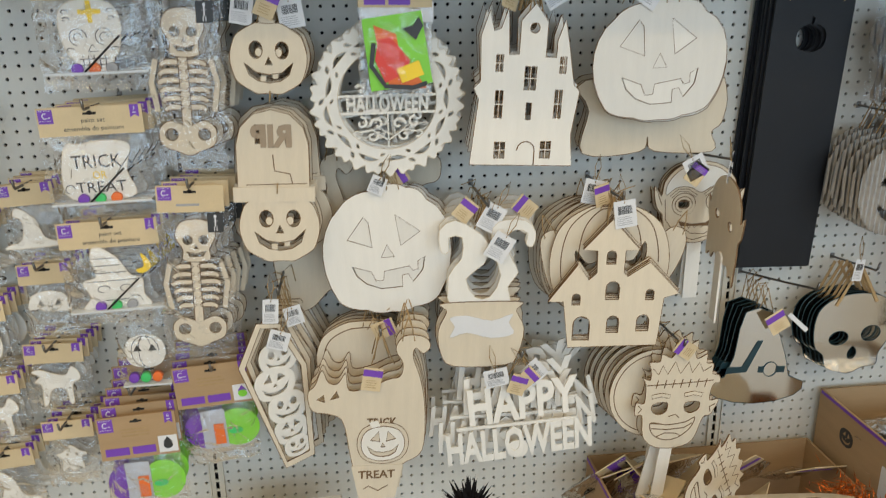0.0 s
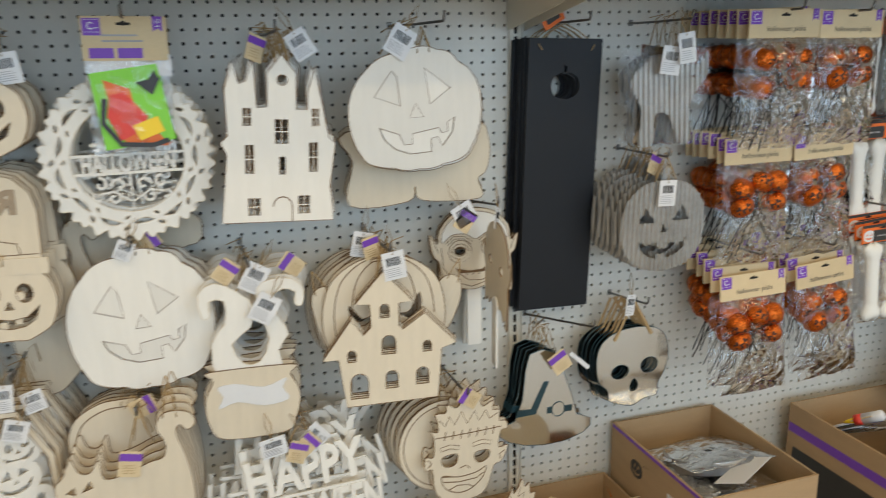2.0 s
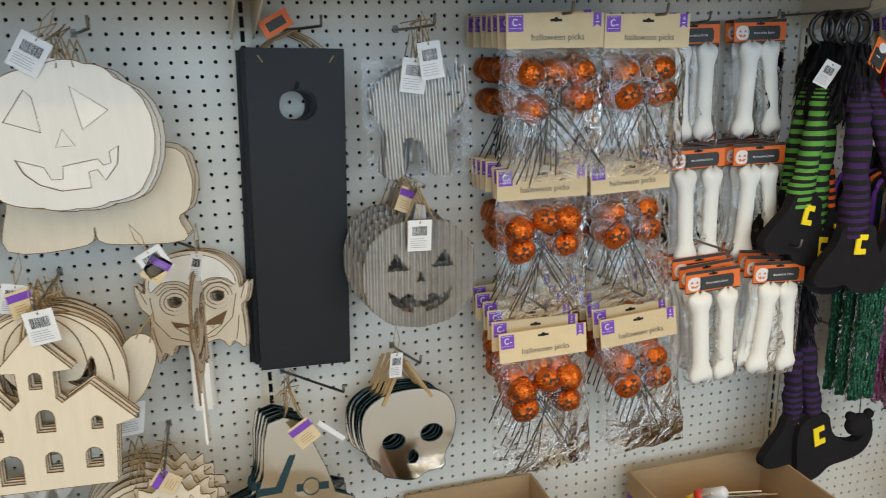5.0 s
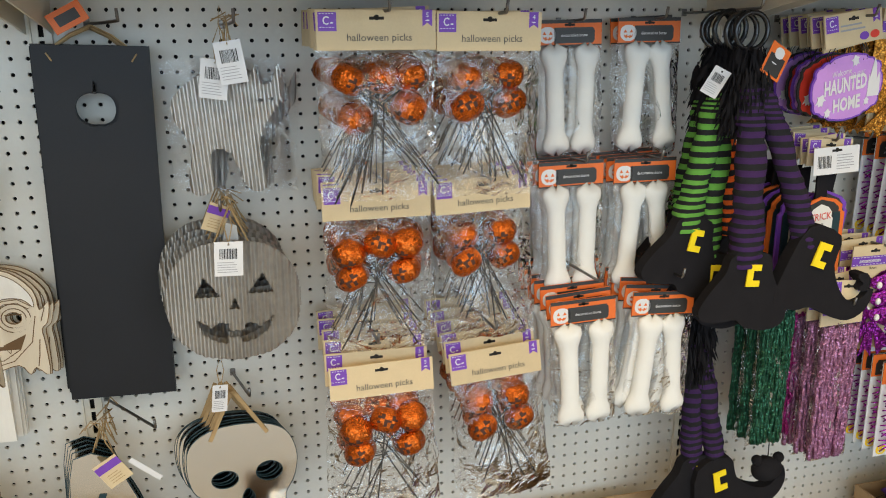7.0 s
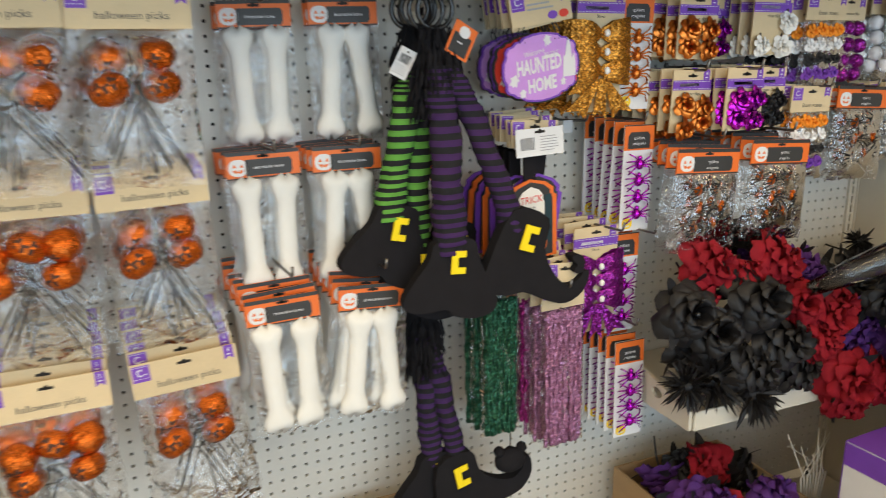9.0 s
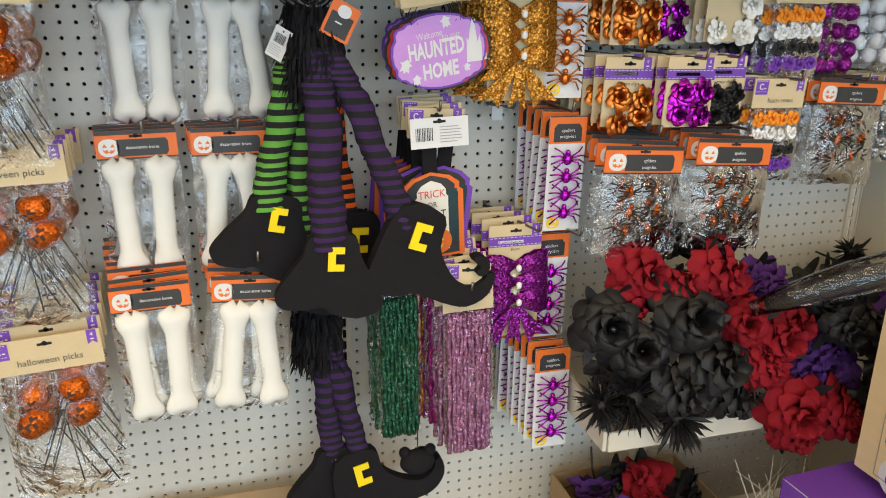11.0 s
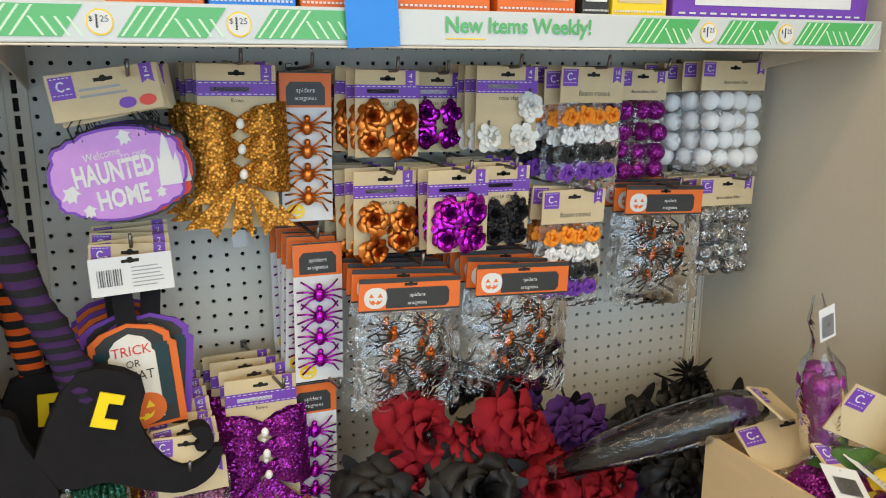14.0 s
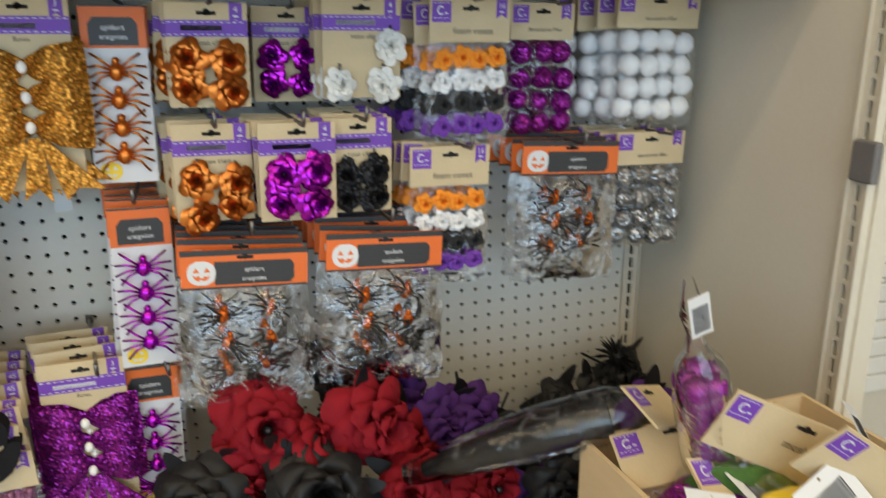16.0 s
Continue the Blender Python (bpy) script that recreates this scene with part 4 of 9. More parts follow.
# ---- witch-boot legs on the post between the bays ----
M_FELT = material("black_felt", (0.016, 0.015, 0.017), 0.95, var=0.2, scale=40, grain=900, bump=0.5, spec=0.1)
M_KNITK = material("black_knit", (0.02, 0.02, 0.022), 0.9, var=0.2, scale=60, grain=900, bump=0.5, spec=0.1)
M_KNITG = material("green_knit", (0.12, 0.34, 0.06), 0.9, var=0.15, scale=60, grain=900, bump=0.5, spec=0.1)
M_KNITP = material("purple_knit", (0.05, 0.022, 0.085), 0.9, var=0.15, scale=60, grain=900, bump=0.5, spec=0.1)
M_KNITO = material("orange_knit", (0.75, 0.12, 0.02), 0.9, var=0.15, scale=60, grain=900, bump=0.5, spec=0.1)
M_BUCKLE = material("yellow_felt", (0.88, 0.66, 0.02), 0.8, var=0.06, scale=60, grain=700, bump=0.3, spec=0.2)
M_RING = material("black_plastic_ring", (0.012, 0.012, 0.013), 0.25, var=0.1)


def striped_leg(parent, pts, r0, r1, mat, stripes=16):
    """A knitted tube along a line, in two colours, flattened a little and with soft folds."""
    n, seg = stripes * 2, 12
    verts, faces, idx = [], [], []
    pv = [Vector(p) for p in pts]
    for j in range(n + 1):
        t = j / n * (len(pv) - 1)
        i = min(int(t), len(pv) - 2)
        c = pv[i].lerp(pv[i + 1], t - i)
        r = r0 + (r1 - r0) * j / n
        r *= 1 + 0.06 * math.sin(j * 1.7) * (j % 2)
        for k in range(seg):
            a = TAU * k / seg
            fold = 1 + 0.3 * noise.noise(Vector((math.cos(a) * 1.5, math.sin(a) * 1.5, j * 0.12 + c.x * 9)))
            verts.append((c.x + r * math.cos(a) * fold, c.y + r * 0.7 * math.sin(a) * fold, c.z))
    for j in range(n):
        for k in range(seg):
            faces.append((j * seg + k, (j + 1) * seg + k, (j + 1) * seg + (k + 1) % seg, j * seg + (k + 1) % seg))
            idx.append((j // 2) % 2)
    return put("striped_sock", mesh_of("striped_sock", verts, faces, None, True, [M_KNITK, mat], idx), parent)


def felt_boot(parent, m, size=1.0, flip=1, bell=False):
    """A pointed witch boot of thick felt with a curled toe and a yellow square buckle."""
    prof = curve([(-0.035, 0.075), (0.035, 0.078), (0.045, 0.03), (0.075, -0.005), (0.11, -0.02), (0.135, -0.004), (0.136, 0.022), (0.122, 0.034), (0.106, 0.028), (0.112, 0.02), (0.122, 0.016), (0.118, 0.006), (0.128, 0.002), (0.15, 0.012), (0.15, -0.025), (0.122, -0.052), (0.08, -0.055), (0.03, -0.05), (0.0, -0.062), (-0.045, -0.06), (-0.052, -0.02)], 3)
    if bell:
        prof = curve([(-0.034, 0.075), (0.034, 0.078), (0.05, 0.04), (0.072, 0.0), (0.09, -0.034), (0.084, -0.058), (0.05, -0.07), (0.008, -0.064), (-0.012, -0.05), (-0.04, -0.054), (-0.078, -0.052), (-0.092, -0.032), (-0.074, 0.004), (-0.048, 0.04)], 4)
    prof = [(x * size * flip, z * size) for x, z in prof]
    if flip < 0:
        prof = prof[::-1]
    boot = sheet("felt_boot", [[prof]], 0.022 * size, M_FELT, parent, -0.011 * size, "black felt boot with curled toe", m)
    bv = boot.modifiers.new("soft_edge", "BEVEL")
    bv.width, bv.segments, bv.limit_method = 0.006 * size, 2, "ANGLE"
    bz, bx, s = 0.038 * size, 0.006 * flip * size, 0.021 * size
    sheet("buckle", [[[(bx - s * 0.6, bz - s), (bx + s * 0.7, bz - s), (bx + s * 0.7, bz - s * 0.45), (bx, bz - s * 0.45), (bx, bz + s * 0.45), (bx + s * 0.7, bz + s * 0.45), (bx + s * 0.7, bz + s), (bx - s * 0.6, bz + s)]]], 0.003, M_BUCKLE, boot, -0.016 * size, "yellow felt buckle")
    return boot


def witch_legs(x, y, z, legs, seed, label):
    """A hanger ring with a black feather cuff and hanging striped legs that end in boots; legs: offsets of the ankle, colour, boot lean and flip."""
    rnd = random.Random(seed)
    t = thing("witch_boot_legs", pose(x, y, z), label, "decoration", "hanging witch legs")
    verts, faces, N, K = [], [], 28, 8
    for i in range(N):
        a = TAU * i / N
        for k in range(K):
            b = TAU * k / K
            r = 0.031 + 0.0045 * math.cos(b)
            verts.append((r * math.cos(a), 0.0045 * math.sin(b), -0.031 + r * math.sin(a)))
    for i in range(N):
        for k in range(K):
            faces.append((i * K + k, i * K + (k + 1) % K, ((i + 1) % N) * K + (k + 1) % K, ((i + 1) % N) * K + k))
    ring_mesh = mesh_of("hanger_ring", verts, faces, M_RING, True)
    put("hanger_ring", ring_mesh, t)
    put("hanger_ring", ring_mesh, t, pose(rnd.uniform(-0.02, 0.02), 0.014, -0.001, 0, 0, rnd.uniform(-30, 30)))
    verts, faces = [], []
    for k in range(1500):
        a, h = rnd.uniform(0, TAU), rnd.uniform(-0.19, -0.055)
        rr = 0.036 * rnd.uniform(0.3, 1.0) * (1.25 if h < -0.09 else 0.8)
        p = Vector((rr * math.cos(a), rr * 0.7 * math.sin(a), h))
        d = Vector((math.cos(a) * 0.22 + rnd.uniform(-.2, .2), math.sin(a) * 0.22 + rnd.uniform(-.2, .2), rnd.uniform(-1.5, -0.7))).normalized() * rnd.uniform(0.02, 0.042)
        s = d.cross(Vector((rnd.uniform(-1, 1), rnd.uniform(-1, 1), 0.3))).normalized() * 0.0026
        b = len(verts)
        verts += [p - s * 0.4, p + s * 0.4, p + d * 0.55 + s, p + d, p + d * 0.55 - s]
        faces.append((b, b + 1, b + 2, b + 3, b + 4))
    put("feather_cuff", mesh_of("feather_cuff", verts, faces, M_FELT), t, None, "black feather cuff")
    for (ax, ay, az), mat, lean, flip, r, bell in legs:
        striped_leg(t, [(ax * 0.12, ay * 0.3, -0.12), (ax * 0.35, ay * 0.6, az * 0.45), (ax * 0.75, ay, az * 0.78), (ax, ay, az - 0.01)], 0.024, r * 0.92, mat, 38)
        felt_boot(t, pose(ax, ay - 0.004, az - 0.06, 0, lean, rnd.uniform(-8, 8)), 0.98 if bell else 1.12, flip, bell)
    return t


witch_legs(1.157, -0.215, 1.492, [((0.006, -0.035, -0.43), M_KNITP, 4, 1, 0.036, True), ((0.135, -0.03, -0.405), M_KNITP, 20, 1, 0.026, False)], 3, "pair of purple striped witch legs with black felt boots")
witch_legs(1.145, -0.17, 1.495, [((-0.076, -0.025, -0.375), M_KNITG, 14, 1, 0.03, True), ((-0.02, -0.012, -0.45), M_KNITG, 6, 1, 0.028, True)], 4, "pair of green striped witch legs with black felt boots")
witch_legs(1.16, -0.12, 1.494, [((-0.06, 0.0, -0.38), M_KNITG, 10, 1, 0.026, True), ((0.06, 0.0, -0.45), M_KNITO, 4, 1, 0.02, False)], 5, "pair of striped witch legs behind the purple ones")
hook(1.152, 1.494, -0.24)
wl = witch_legs(1.15, -0.13, 0.985, [((0.02, 0.0, -0.40), M_KNITP, 8, 1, 0.026, True), ((0.075, -0.01, -0.42), M_KNITP, -12, 1, 0.024, False)], 6, "lower pair of black and purple witch legs")
hook(1.15, 0.986, -0.15)
lt = thing("maker_tag", pose(1.196, -0.235, 1.412, 0, 28, 10), "orange and black pumpkin brand tag", "tag", "paper tags on the goods")
sheet("tag_card", [[rect(-0.024, -0.03, 0.024, 0.026)]], 0.0008, M_INK, lt)
sheet("orange_border", [[rect(-0.024, -0.03, 0.024, 0.026), rect(-0.019, -0.026, 0.019, 0.008)]], 0.0004, M_ORANGE, lt, -0.0006)
sheet("pumpkin_badge", [[move(pumpkin_outline(0.022, 0.019), 0, 0.013)]], 0.0004, M_WHITE, lt, -0.0012)
bars(lt, -0.008, 0.008, -0.006, 1, 0.01, M_WHITE, 0.002)
barcode_tag(1.113, -0.21, 1.398, 0.03, 0.05, 28, -30, "folded white paper barcode tag", 0)

# ---- right-hand bay ----
M_GOLD = glitter("gold_tinsel_mesh", (0.82, 0.34, 0.045), 0.4, 280, 0.75, 0.4, 1.0)
M_PURGLIT = glitter("purple_glitter", (0.42, 0.03, 0.42), 0.3, 380, 0.8, 0.6, 0.9)
M_PURFOIL = material("metallic_purple_foil", (0.42, 0.015, 0.48), 0.22, 0.9, 0.15, 40, 300, 0.1)
M_COPFOIL = material("metallic_copper_foil", (0.62, 0.19, 0.035), 0.3, 0.9, 0.15, 40, 300, 0.1)
M_BLKGLIT = glitter("black_glitter", (0.03, 0.03, 0.035), 0.3, 500, 0.6, 0.8)
M_SILGLIT = glitter("silver_glitter", (0.7, 0.71, 0.73), 0.28, 420, 0.95, 0.9)
M_GRNGLIT = glitter("green_tinsel", (0.035, 0.17, 0.10), 0.3, 420, 0.7, 0.9)
M_PNKGLIT = glitter("pink_tinsel", (0.62, 0.28, 0.50), 0.35, 420, 0.6, 1.0)
M_MAGGLIT = glitter("magenta_tinsel", (0.55, 0.04, 0.30), 0.35, 420, 0.6, 1.0)
M_ORFOAM = material("orange_foam", (0.95, 0.30, 0.02), 0.8, var=0.12, scale=60, bump=0.2)
M_WHFOAM = material("white_foam", (0.85, 0.85, 0.85), 0.8, var=0.06, scale=60, bump=0.2)
M_BKFOAM = material("black_foam", (0.02, 0.02, 0.022), 0.8, var=0.15, scale=60, bump=0.2)
M_PUFOAM = material("purple_foam", (0.19, 0.05, 0.42), 0.8, var=0.12, scale=60, bump=0.2)
M_TULLE = material("white_tulle", (0.80, 0.79, 0.75), 0.8, var=0.08, scale=80, bump=0.3)
M_CLOTHR = material("red_satin_petal", (0.23, 0.008, 0.016), 0.75, var=0.3, scale=30, grain=500, bump=0.3, spec=0.15)
M_CLOTHK = material("black_satin_petal", (0.012, 0.0115, 0.013), 0.5, var=0.3, scale=30, grain=500, bump=0.3, spec=0.3)
M_CLOTHP = material("purple_satin_petal", (0.075, 0.024, 0.15), 0.7, var=0.45, scale=30, grain=500, bump=0.3, spec=0.15)
M_SKULLW = material("white_plastic_skull", (0.82, 0.80, 0.76), 0.4, var=0.05)


def rose_mesh(name, mat, r, layers=3, petals=5, depth=0.5, seed=0, curl=0.3, ruffle=0.0, nu=5, nv=4):
    """A rose head that faces -y: whorls of cupped petals, wider and flatter outward, round a rolled heart."""
    rnd = random.Random(seed)
    verts, faces = [], []
    for L in range(layers):
        f = (L + 1) / layers
        pr = r * (0.35 + 0.65 * f)
        for p in range(petals):
            a0 = TAU * (p + 0.5 * (L % 2)) / petals + rnd.uniform(-0.2, 0.2)
            wide = TAU / petals * 0.95
            sz = rnd.uniform(0.88, 1.1)
            b = len(verts)
            for j in range(nv + 1):
                v = j / nv
                for i in range(nu + 1):
                    u = i / nu * 2 - 1
                    rad = pr * sz * (0.12 + 0.88 * v) * (1 - 0.24 * v * abs(u) ** 3)
                    a = a0 + u * wide * (0.45 + 0.55 * math.sin(math.pi * min(1, v * 0.8 + 0.2)))
                    up = r * depth * (1.15 - 0.8 * f) * math.sin(v * 1.9) + r * depth * 0.45 * (1 - f) - curl * r * f * v ** 3 * 0.7 + 0.16 * r * u * abs(u) * v
                    up += 0.05 * r * noise.noise(Vector((u * 2 + p, v * 2 + L, seed)))
                    if ruffle:
                        up += ruffle * r * v * v * noise.noise(Vector((u * 3.2 + p * 5, L * 3.0, seed + v)))
                        rad *= 1 + 0.05 * v * noise.noise(Vector((u * 2.6 + p * 7, L * 2.0, seed + 0.5))) + 0.04 * v * v * (1 - 2.2 * abs(u))
                    verts.append((rad * math.cos(a), -up, rad * math.sin(a)))
            for j in range(nv):
                for i in range(nu):
                    q = b + j * (nu + 1) + i
                    faces.append((q, q + 1, q + nu + 2, q + nu + 1))
    b, n = len(verts), 26
    for k in range(n + 1):
        a, rr = k / n * 2.2 * TAU, r * (0.03 + 0.24 * k / n)
        verts.append((rr * math.cos(a), -r * depth * 1.05, rr * math.sin(a)))
        verts.append((rr * 1.05 * math.cos(a), -r * depth * 0.3, rr * 1.05 * math.sin(a)))
    for k in range(n):
        faces.append((b + 2 * k, b + 2 * k + 2, b + 2 * k + 3, b + 2 * k + 1))
    return mesh_of(name, verts, faces, mat, True)


def spider_parts(parent, x, z, s, mbody, mleg, mesh_cache={}):
    key = (mbody.name, s)
    if key not in mesh_cache:
        bod = ball_mesh("spider_body", mbody, 0.0102 * s, 10, 7, lambda d, th, ph: Vector((d.x * 0.95, d.y * 0.85, d.z * 1.1)))
        shapes = []
        for sd in (-1, 1):
            for k, (kx, kz, ex, ez) in enumerate(((0.018, 0.016, 0.028, 0.022), (0.02, 0.008, 0.034, 0.006), (0.02, 0.0, 0.034, -0.008), (0.018, -0.006, 0.028, -0.02))):
                shapes.append([(sd * 0.004 * s, -0.004, (0.004 - k * 0.002) * s), (sd * kx * s, -0.009, kz * s), (sd * ex * s, -0.001, ez * s)])
        vs, fs = [], []
        for sp in shapes:
            me = rod_mesh("leg", sp, 0.0016 * s, mleg, 5)
            o = len(vs)
            vs += [v.co.copy() for v in me.vertices]
            fs += [tuple(o + i for i in p.vertices) for p in me.polygons]
            bpy.data.meshes.remove(me)
        head = ball_mesh("spider_head", mbody, 0.005 * s, 8, 6)
        mesh_cache[key] = (bod, mesh_of("spider_legs", vs, fs, mleg, True), head)
    bod, legs, head = mesh_cache[key]
    sp = put("spider", bod, parent, pose(x, -0.006, z))
    put("spider_legs", legs, sp)
    put("spider_head", head, sp, pose(0, -0.001, 0.013 * s))
    return sp


def spider_strip(mbody, mleg, label):
    t = thing("spider_card", pose(0, 0, 0), label, "craft pack", "cards of glitter spiders")
    card = sheet("backing_card", [[rect(-0.037, -0.215, 0.037, 0)]], 0.002, M_WHITE, t)
    sheet("black_head", [[rect(-0.037, -0.05, 0.037, 0)]], 0.0004, M_INK, card, -0.0006)
    sheet("orange_frame", [[rect(-0.037, -0.05, 0.037, -0.002), [(-0.028, -0.047), (0.028, -0.047), (0.028, -0.022), (0.022, -0.014), (-0.022, -0.014), (-0.028, -0.022)]]], 0.0004, M_ORANGE, card, -0.0011)
    lettering("spiders", 0, -0.026, 0.0095, M_WHITE, card, -0.0016)
    lettering("araignées", 0, -0.037, 0.0085, M_WHITE, card, -0.0016)
    euro_slot(card, -0.009, 0.8)
    sheet("pumpkin_badge", [[move(pumpkin_outline(0.026, 0.022), -0.018, -0.2), tri(-0.023, -0.196, 0.006, 0.006), tri(-0.013, -0.196, 0.006, 0.006), move(grin(0.016, 0.007), -0.018, -0.205)]], 0.0004, M_YELLOW, card, -0.0006)
    for k in range(4):
        spider_parts(t, 0.0, -0.078 - 0.034 * k, 1.0, mbody, mleg)
    return t


so = spider_strip(M_COPFOIL, M_COPFOIL, "white card of four orange metallic spiders")
so.matrix_basis = pose(1.608, -0.155, 1.488, 0, 1, 0)
stack(so, 3, 0.03, 0.004, 0, 1.5, 3)
hook(1.612, 1.492, -0.185)
spp = spider_strip(M_PURFOIL, M_PURFOIL, "white card of four purple metallic spiders")
spp.matrix_basis = pose(1.613, -0.172, 1.243, 0, 1, 3)
stack(spp, 4, 0.03, -0.004, 0.004, 2, 5)
hook(1.610, 1.25, -0.19)
o = copy_thing(spp, pose(1.601, -0.155, 1.018, 0, 1, 2))
stack(o, 3, 0.03, 0.002, 0.003, 2, 6)
hook(1.6, 1.025, -0.215, dx=0.03)
o = copy_thing(spp, pose(1.602, -0.19, 0.793, -3, 1, 2))
stack(o, 6, 0.022, -0.006, 0.006, 2, 8)
hook(1.6, 0.83, -0.21)


# hanging plaques
def fancy_plaque(w, h):
    """A label shape: bowed ends and top with small steps at the shoulders, the same on all four quarters."""
    q = [(0.5, 0.0), (0.49, 0.12), (0.455, 0.2), (0.46, 0.27), (0.43, 0.33), (0.37, 0.35), (0.33, 0.40), (0.27, 0.41), (0.22, 0.46), (0.1, 0.49), (0.0, 0.5)]
    quarter = q + [(-x, z) for x, z in q[-2::-1]]
    return [(w * x, h * z) for x, z in quarter + [(-x, -z) for x, z in quarter[1:-1]]]


def ghost_shape(s):
    return curve([(-0.5 * s, -0.6 * s), (-0.2 * s, -0.4 * s), (0.0, -0.65 * s), (0.25 * s, -0.4 * s), (0.5 * s, -0.55 * s), (0.42 * s, 0.1 * s), (0.7 * s, 0.25 * s), (0.35 * s, 0.45 * s), (0.0, 0.75 * s), (-0.35 * s, 0.4 * s), (-0.65 * s, 0.3 * s), (-0.4 * s, 0.0)], 3)


def haunted_sign(face, rim, label):
    t = thing("halloween_sign", pose(0, 0, 0), label, "sign", "haunted home signs on one hook")
    sheet("board", [[fancy_plaque(0.166, 0.12)]], 0.004, rim, t)
    sheet("face", [[fancy_plaque(0.158, 0.113)]], 0.0006, face, t, -0.001)
    lettering("HAUNTED", -0.006, 0.004, 0.036, M_WHITE, t, -0.0022, 0.096, -4, bold=0.0012)
    lettering("HOME", 0.0, -0.03, 0.033, M_WHITE, t, -0.0022, 0.062, -4, bold=0.0012)
    lettering("Welcome", -0.017, 0.027, 0.0145, M_WHITE, t, -0.0022, 0.044, -8)
    lettering("to our", 0.02, 0.024, 0.013, M_WHITE, t, -0.0022, 0.032, -6)
    sheet("painted_ghosts", [[move(ghost_shape(0.016), -0.06, -0.018, a=-20)], [move(ghost_shape(0.014), 0.012, 0.045, a=15)], [move(ghost_shape(0.012), -0.042, -0.042)], [move(ghost_shape(0.01), 0.046, -0.03)]], 0.0005, M_WHITE, t, -0.0021)
    sheet("painted_castle", [[[(0.046, -0.022), (0.074, -0.022), (0.073, 0.006), (0.07, 0.02), (0.066, 0.008), (0.062, 0.036), (0.057, 0.046), (0.053, 0.03), (0.05, 0.012), (0.047, 0.018)]]], 0.0005, M_WHITE, t, -0.0021)
    card = kraft_card(t, 0.128, 0.056, (), "2", size=0.009)
    card.matrix_basis = pose(0, 0.004, 0.13, -8, -3, 0)
    bars(card, -0.03, 0.035, -0.022, 2, 0.008, M_GREY, 0.003)
    for cx, mt in ((0.022, M_PURPLE), (0.046, M_RED)):
        sheet("sign_picture", [[ring(cx, -0.044, 0.0105, 0.007, 14)]], 0.0003, mt, card, -0.0006)
    for s in (-0.045, -0.035, 0.03, 0.038):
        rod("cord", [(s, -0.001, 0.045), (s * 1.1, 0.002, 0.062), (s * 0.8, 0.003, 0.08)], 0.0008, M_STEMBLK, t, n=5)
    return t


hs = haunted_sign(M_LILAC, M_PURPLE, "lilac welcome to our haunted home wooden sign")
hs.matrix_basis = pose(1.355, -0.225, 1.363, 3, -5, 6)
ho = haunted_sign(M_RED, M_INK, "orange-red haunted home wooden sign")
for k in range(5):
    copy_thing(ho if k % 2 == 0 else hs, pose(1.352 + 0.005 * (k % 3) + 0.004 * k, -0.195 + 0.027 * k, 1.362, 2, -4 + 3 * (k % 2), 6))
ho.matrix_basis = pose(1.366, -0.213, 1.36, 2, -8, 6)
hook(1.36, 1.482, -0.245, dx=0.015)


def treat_sign(label, outer):
    t = thing("trick_or_treat_sign", pose(0, 0, 0), label, "sign", "trick or treat signs on one hook")
    for w, h, mt, y in ((0.118, 0.158, outer, 0.0), (0.098, 0.148, M_INK, -0.0008), (0.06, 0.13, M_WOODPALE, -0.0016)):
        sheet("arched_board" if y == 0 else "painted_arch", [[[(-w / 2, -h / 2), (w / 2, -h / 2), (w / 2, h * 0.26), (w * 0.44, h * 0.29), (w * 0.44, h * 0.36), (w * 0.3, h * 0.44), (0.0, h * 0.5), (-w * 0.3, h * 0.44), (-w * 0.44, h * 0.36), (-w * 0.44, h * 0.29), (-w / 2, h * 0.26)]]], 0.004 if y == 0 else 0.0008, mt, t, y)
    lettering("TRICK", 0, 0.04, 0.02, M_RED, t, -0.0026, 0.05)
    lettering("OR", 0, 0.021, 0.015, M_INK, t, -0.0026, 0.018)
    lettering("TREAT", 0, 0.002, 0.021, M_INK, t, -0.0026, 0.05)
    pk = sheet("painted_pumpkin", [[move(pumpkin_outline(0.068, 0.05, 4), 0, -0.048)]], 0.0008, M_ORANGE, t, -0.003)
    sheet("pumpkin_face", [[tri(-0.013, -0.041, 0.012, 0.011)], [tri(0.013, -0.041, 0.012, 0.011)], [move(grin(0.036, 0.014), 0, -0.058)]], 0.0005, M_YELLOW, pk, -0.004)
    sheet("pumpkin_stem", [[[(-0.004, -0.025), (0.005, -0.025), (0.003, -0.012), (-0.006, -0.010)]]], 0.0006, M_LIME, t, -0.0034)
    sheet("green_leaves", [[rect(-0.047, -0.05, -0.031, 0.045)], [rect(0.031, -0.05, 0.047, 0.045)]], 0.0005, M_TEAL, t, -0.0014)
    sheet("ribbon", [[rect(-0.012, 0.075, 0.014, 0.125)]], 0.004, M_FELT, t, 0.003)
    return t


ts = treat_sign("arched trick or treat sign with an orange pumpkin", M_ORANGE)
ts.matrix_basis = pose(1.35, -0.205, 1.082, 3, -4, 5)
tp = treat_sign("arched purple-edged trick or treat sign behind another", M_PURPLE)
tp.matrix_basis = pose(1.368, -0.185, 1.088, 3, 5, 5)
for k in range(5):
    copy_thing(ts if k % 2 else tp, pose(1.338 - 0.004 * k, -0.17 + 0.024 * k, 1.086, 3, -4 + 2 * k, 8))
wl2 = thing("barcode_card", pose(1.357, -0.218, 1.256, -4, -2, 3), "white card with barcode and fine print", "label", "cards of the signs")
wc = sheet("card", [[rect(-0.051, -0.05, 0.051, 0)]], 0.001, M_WHITE, wl2)
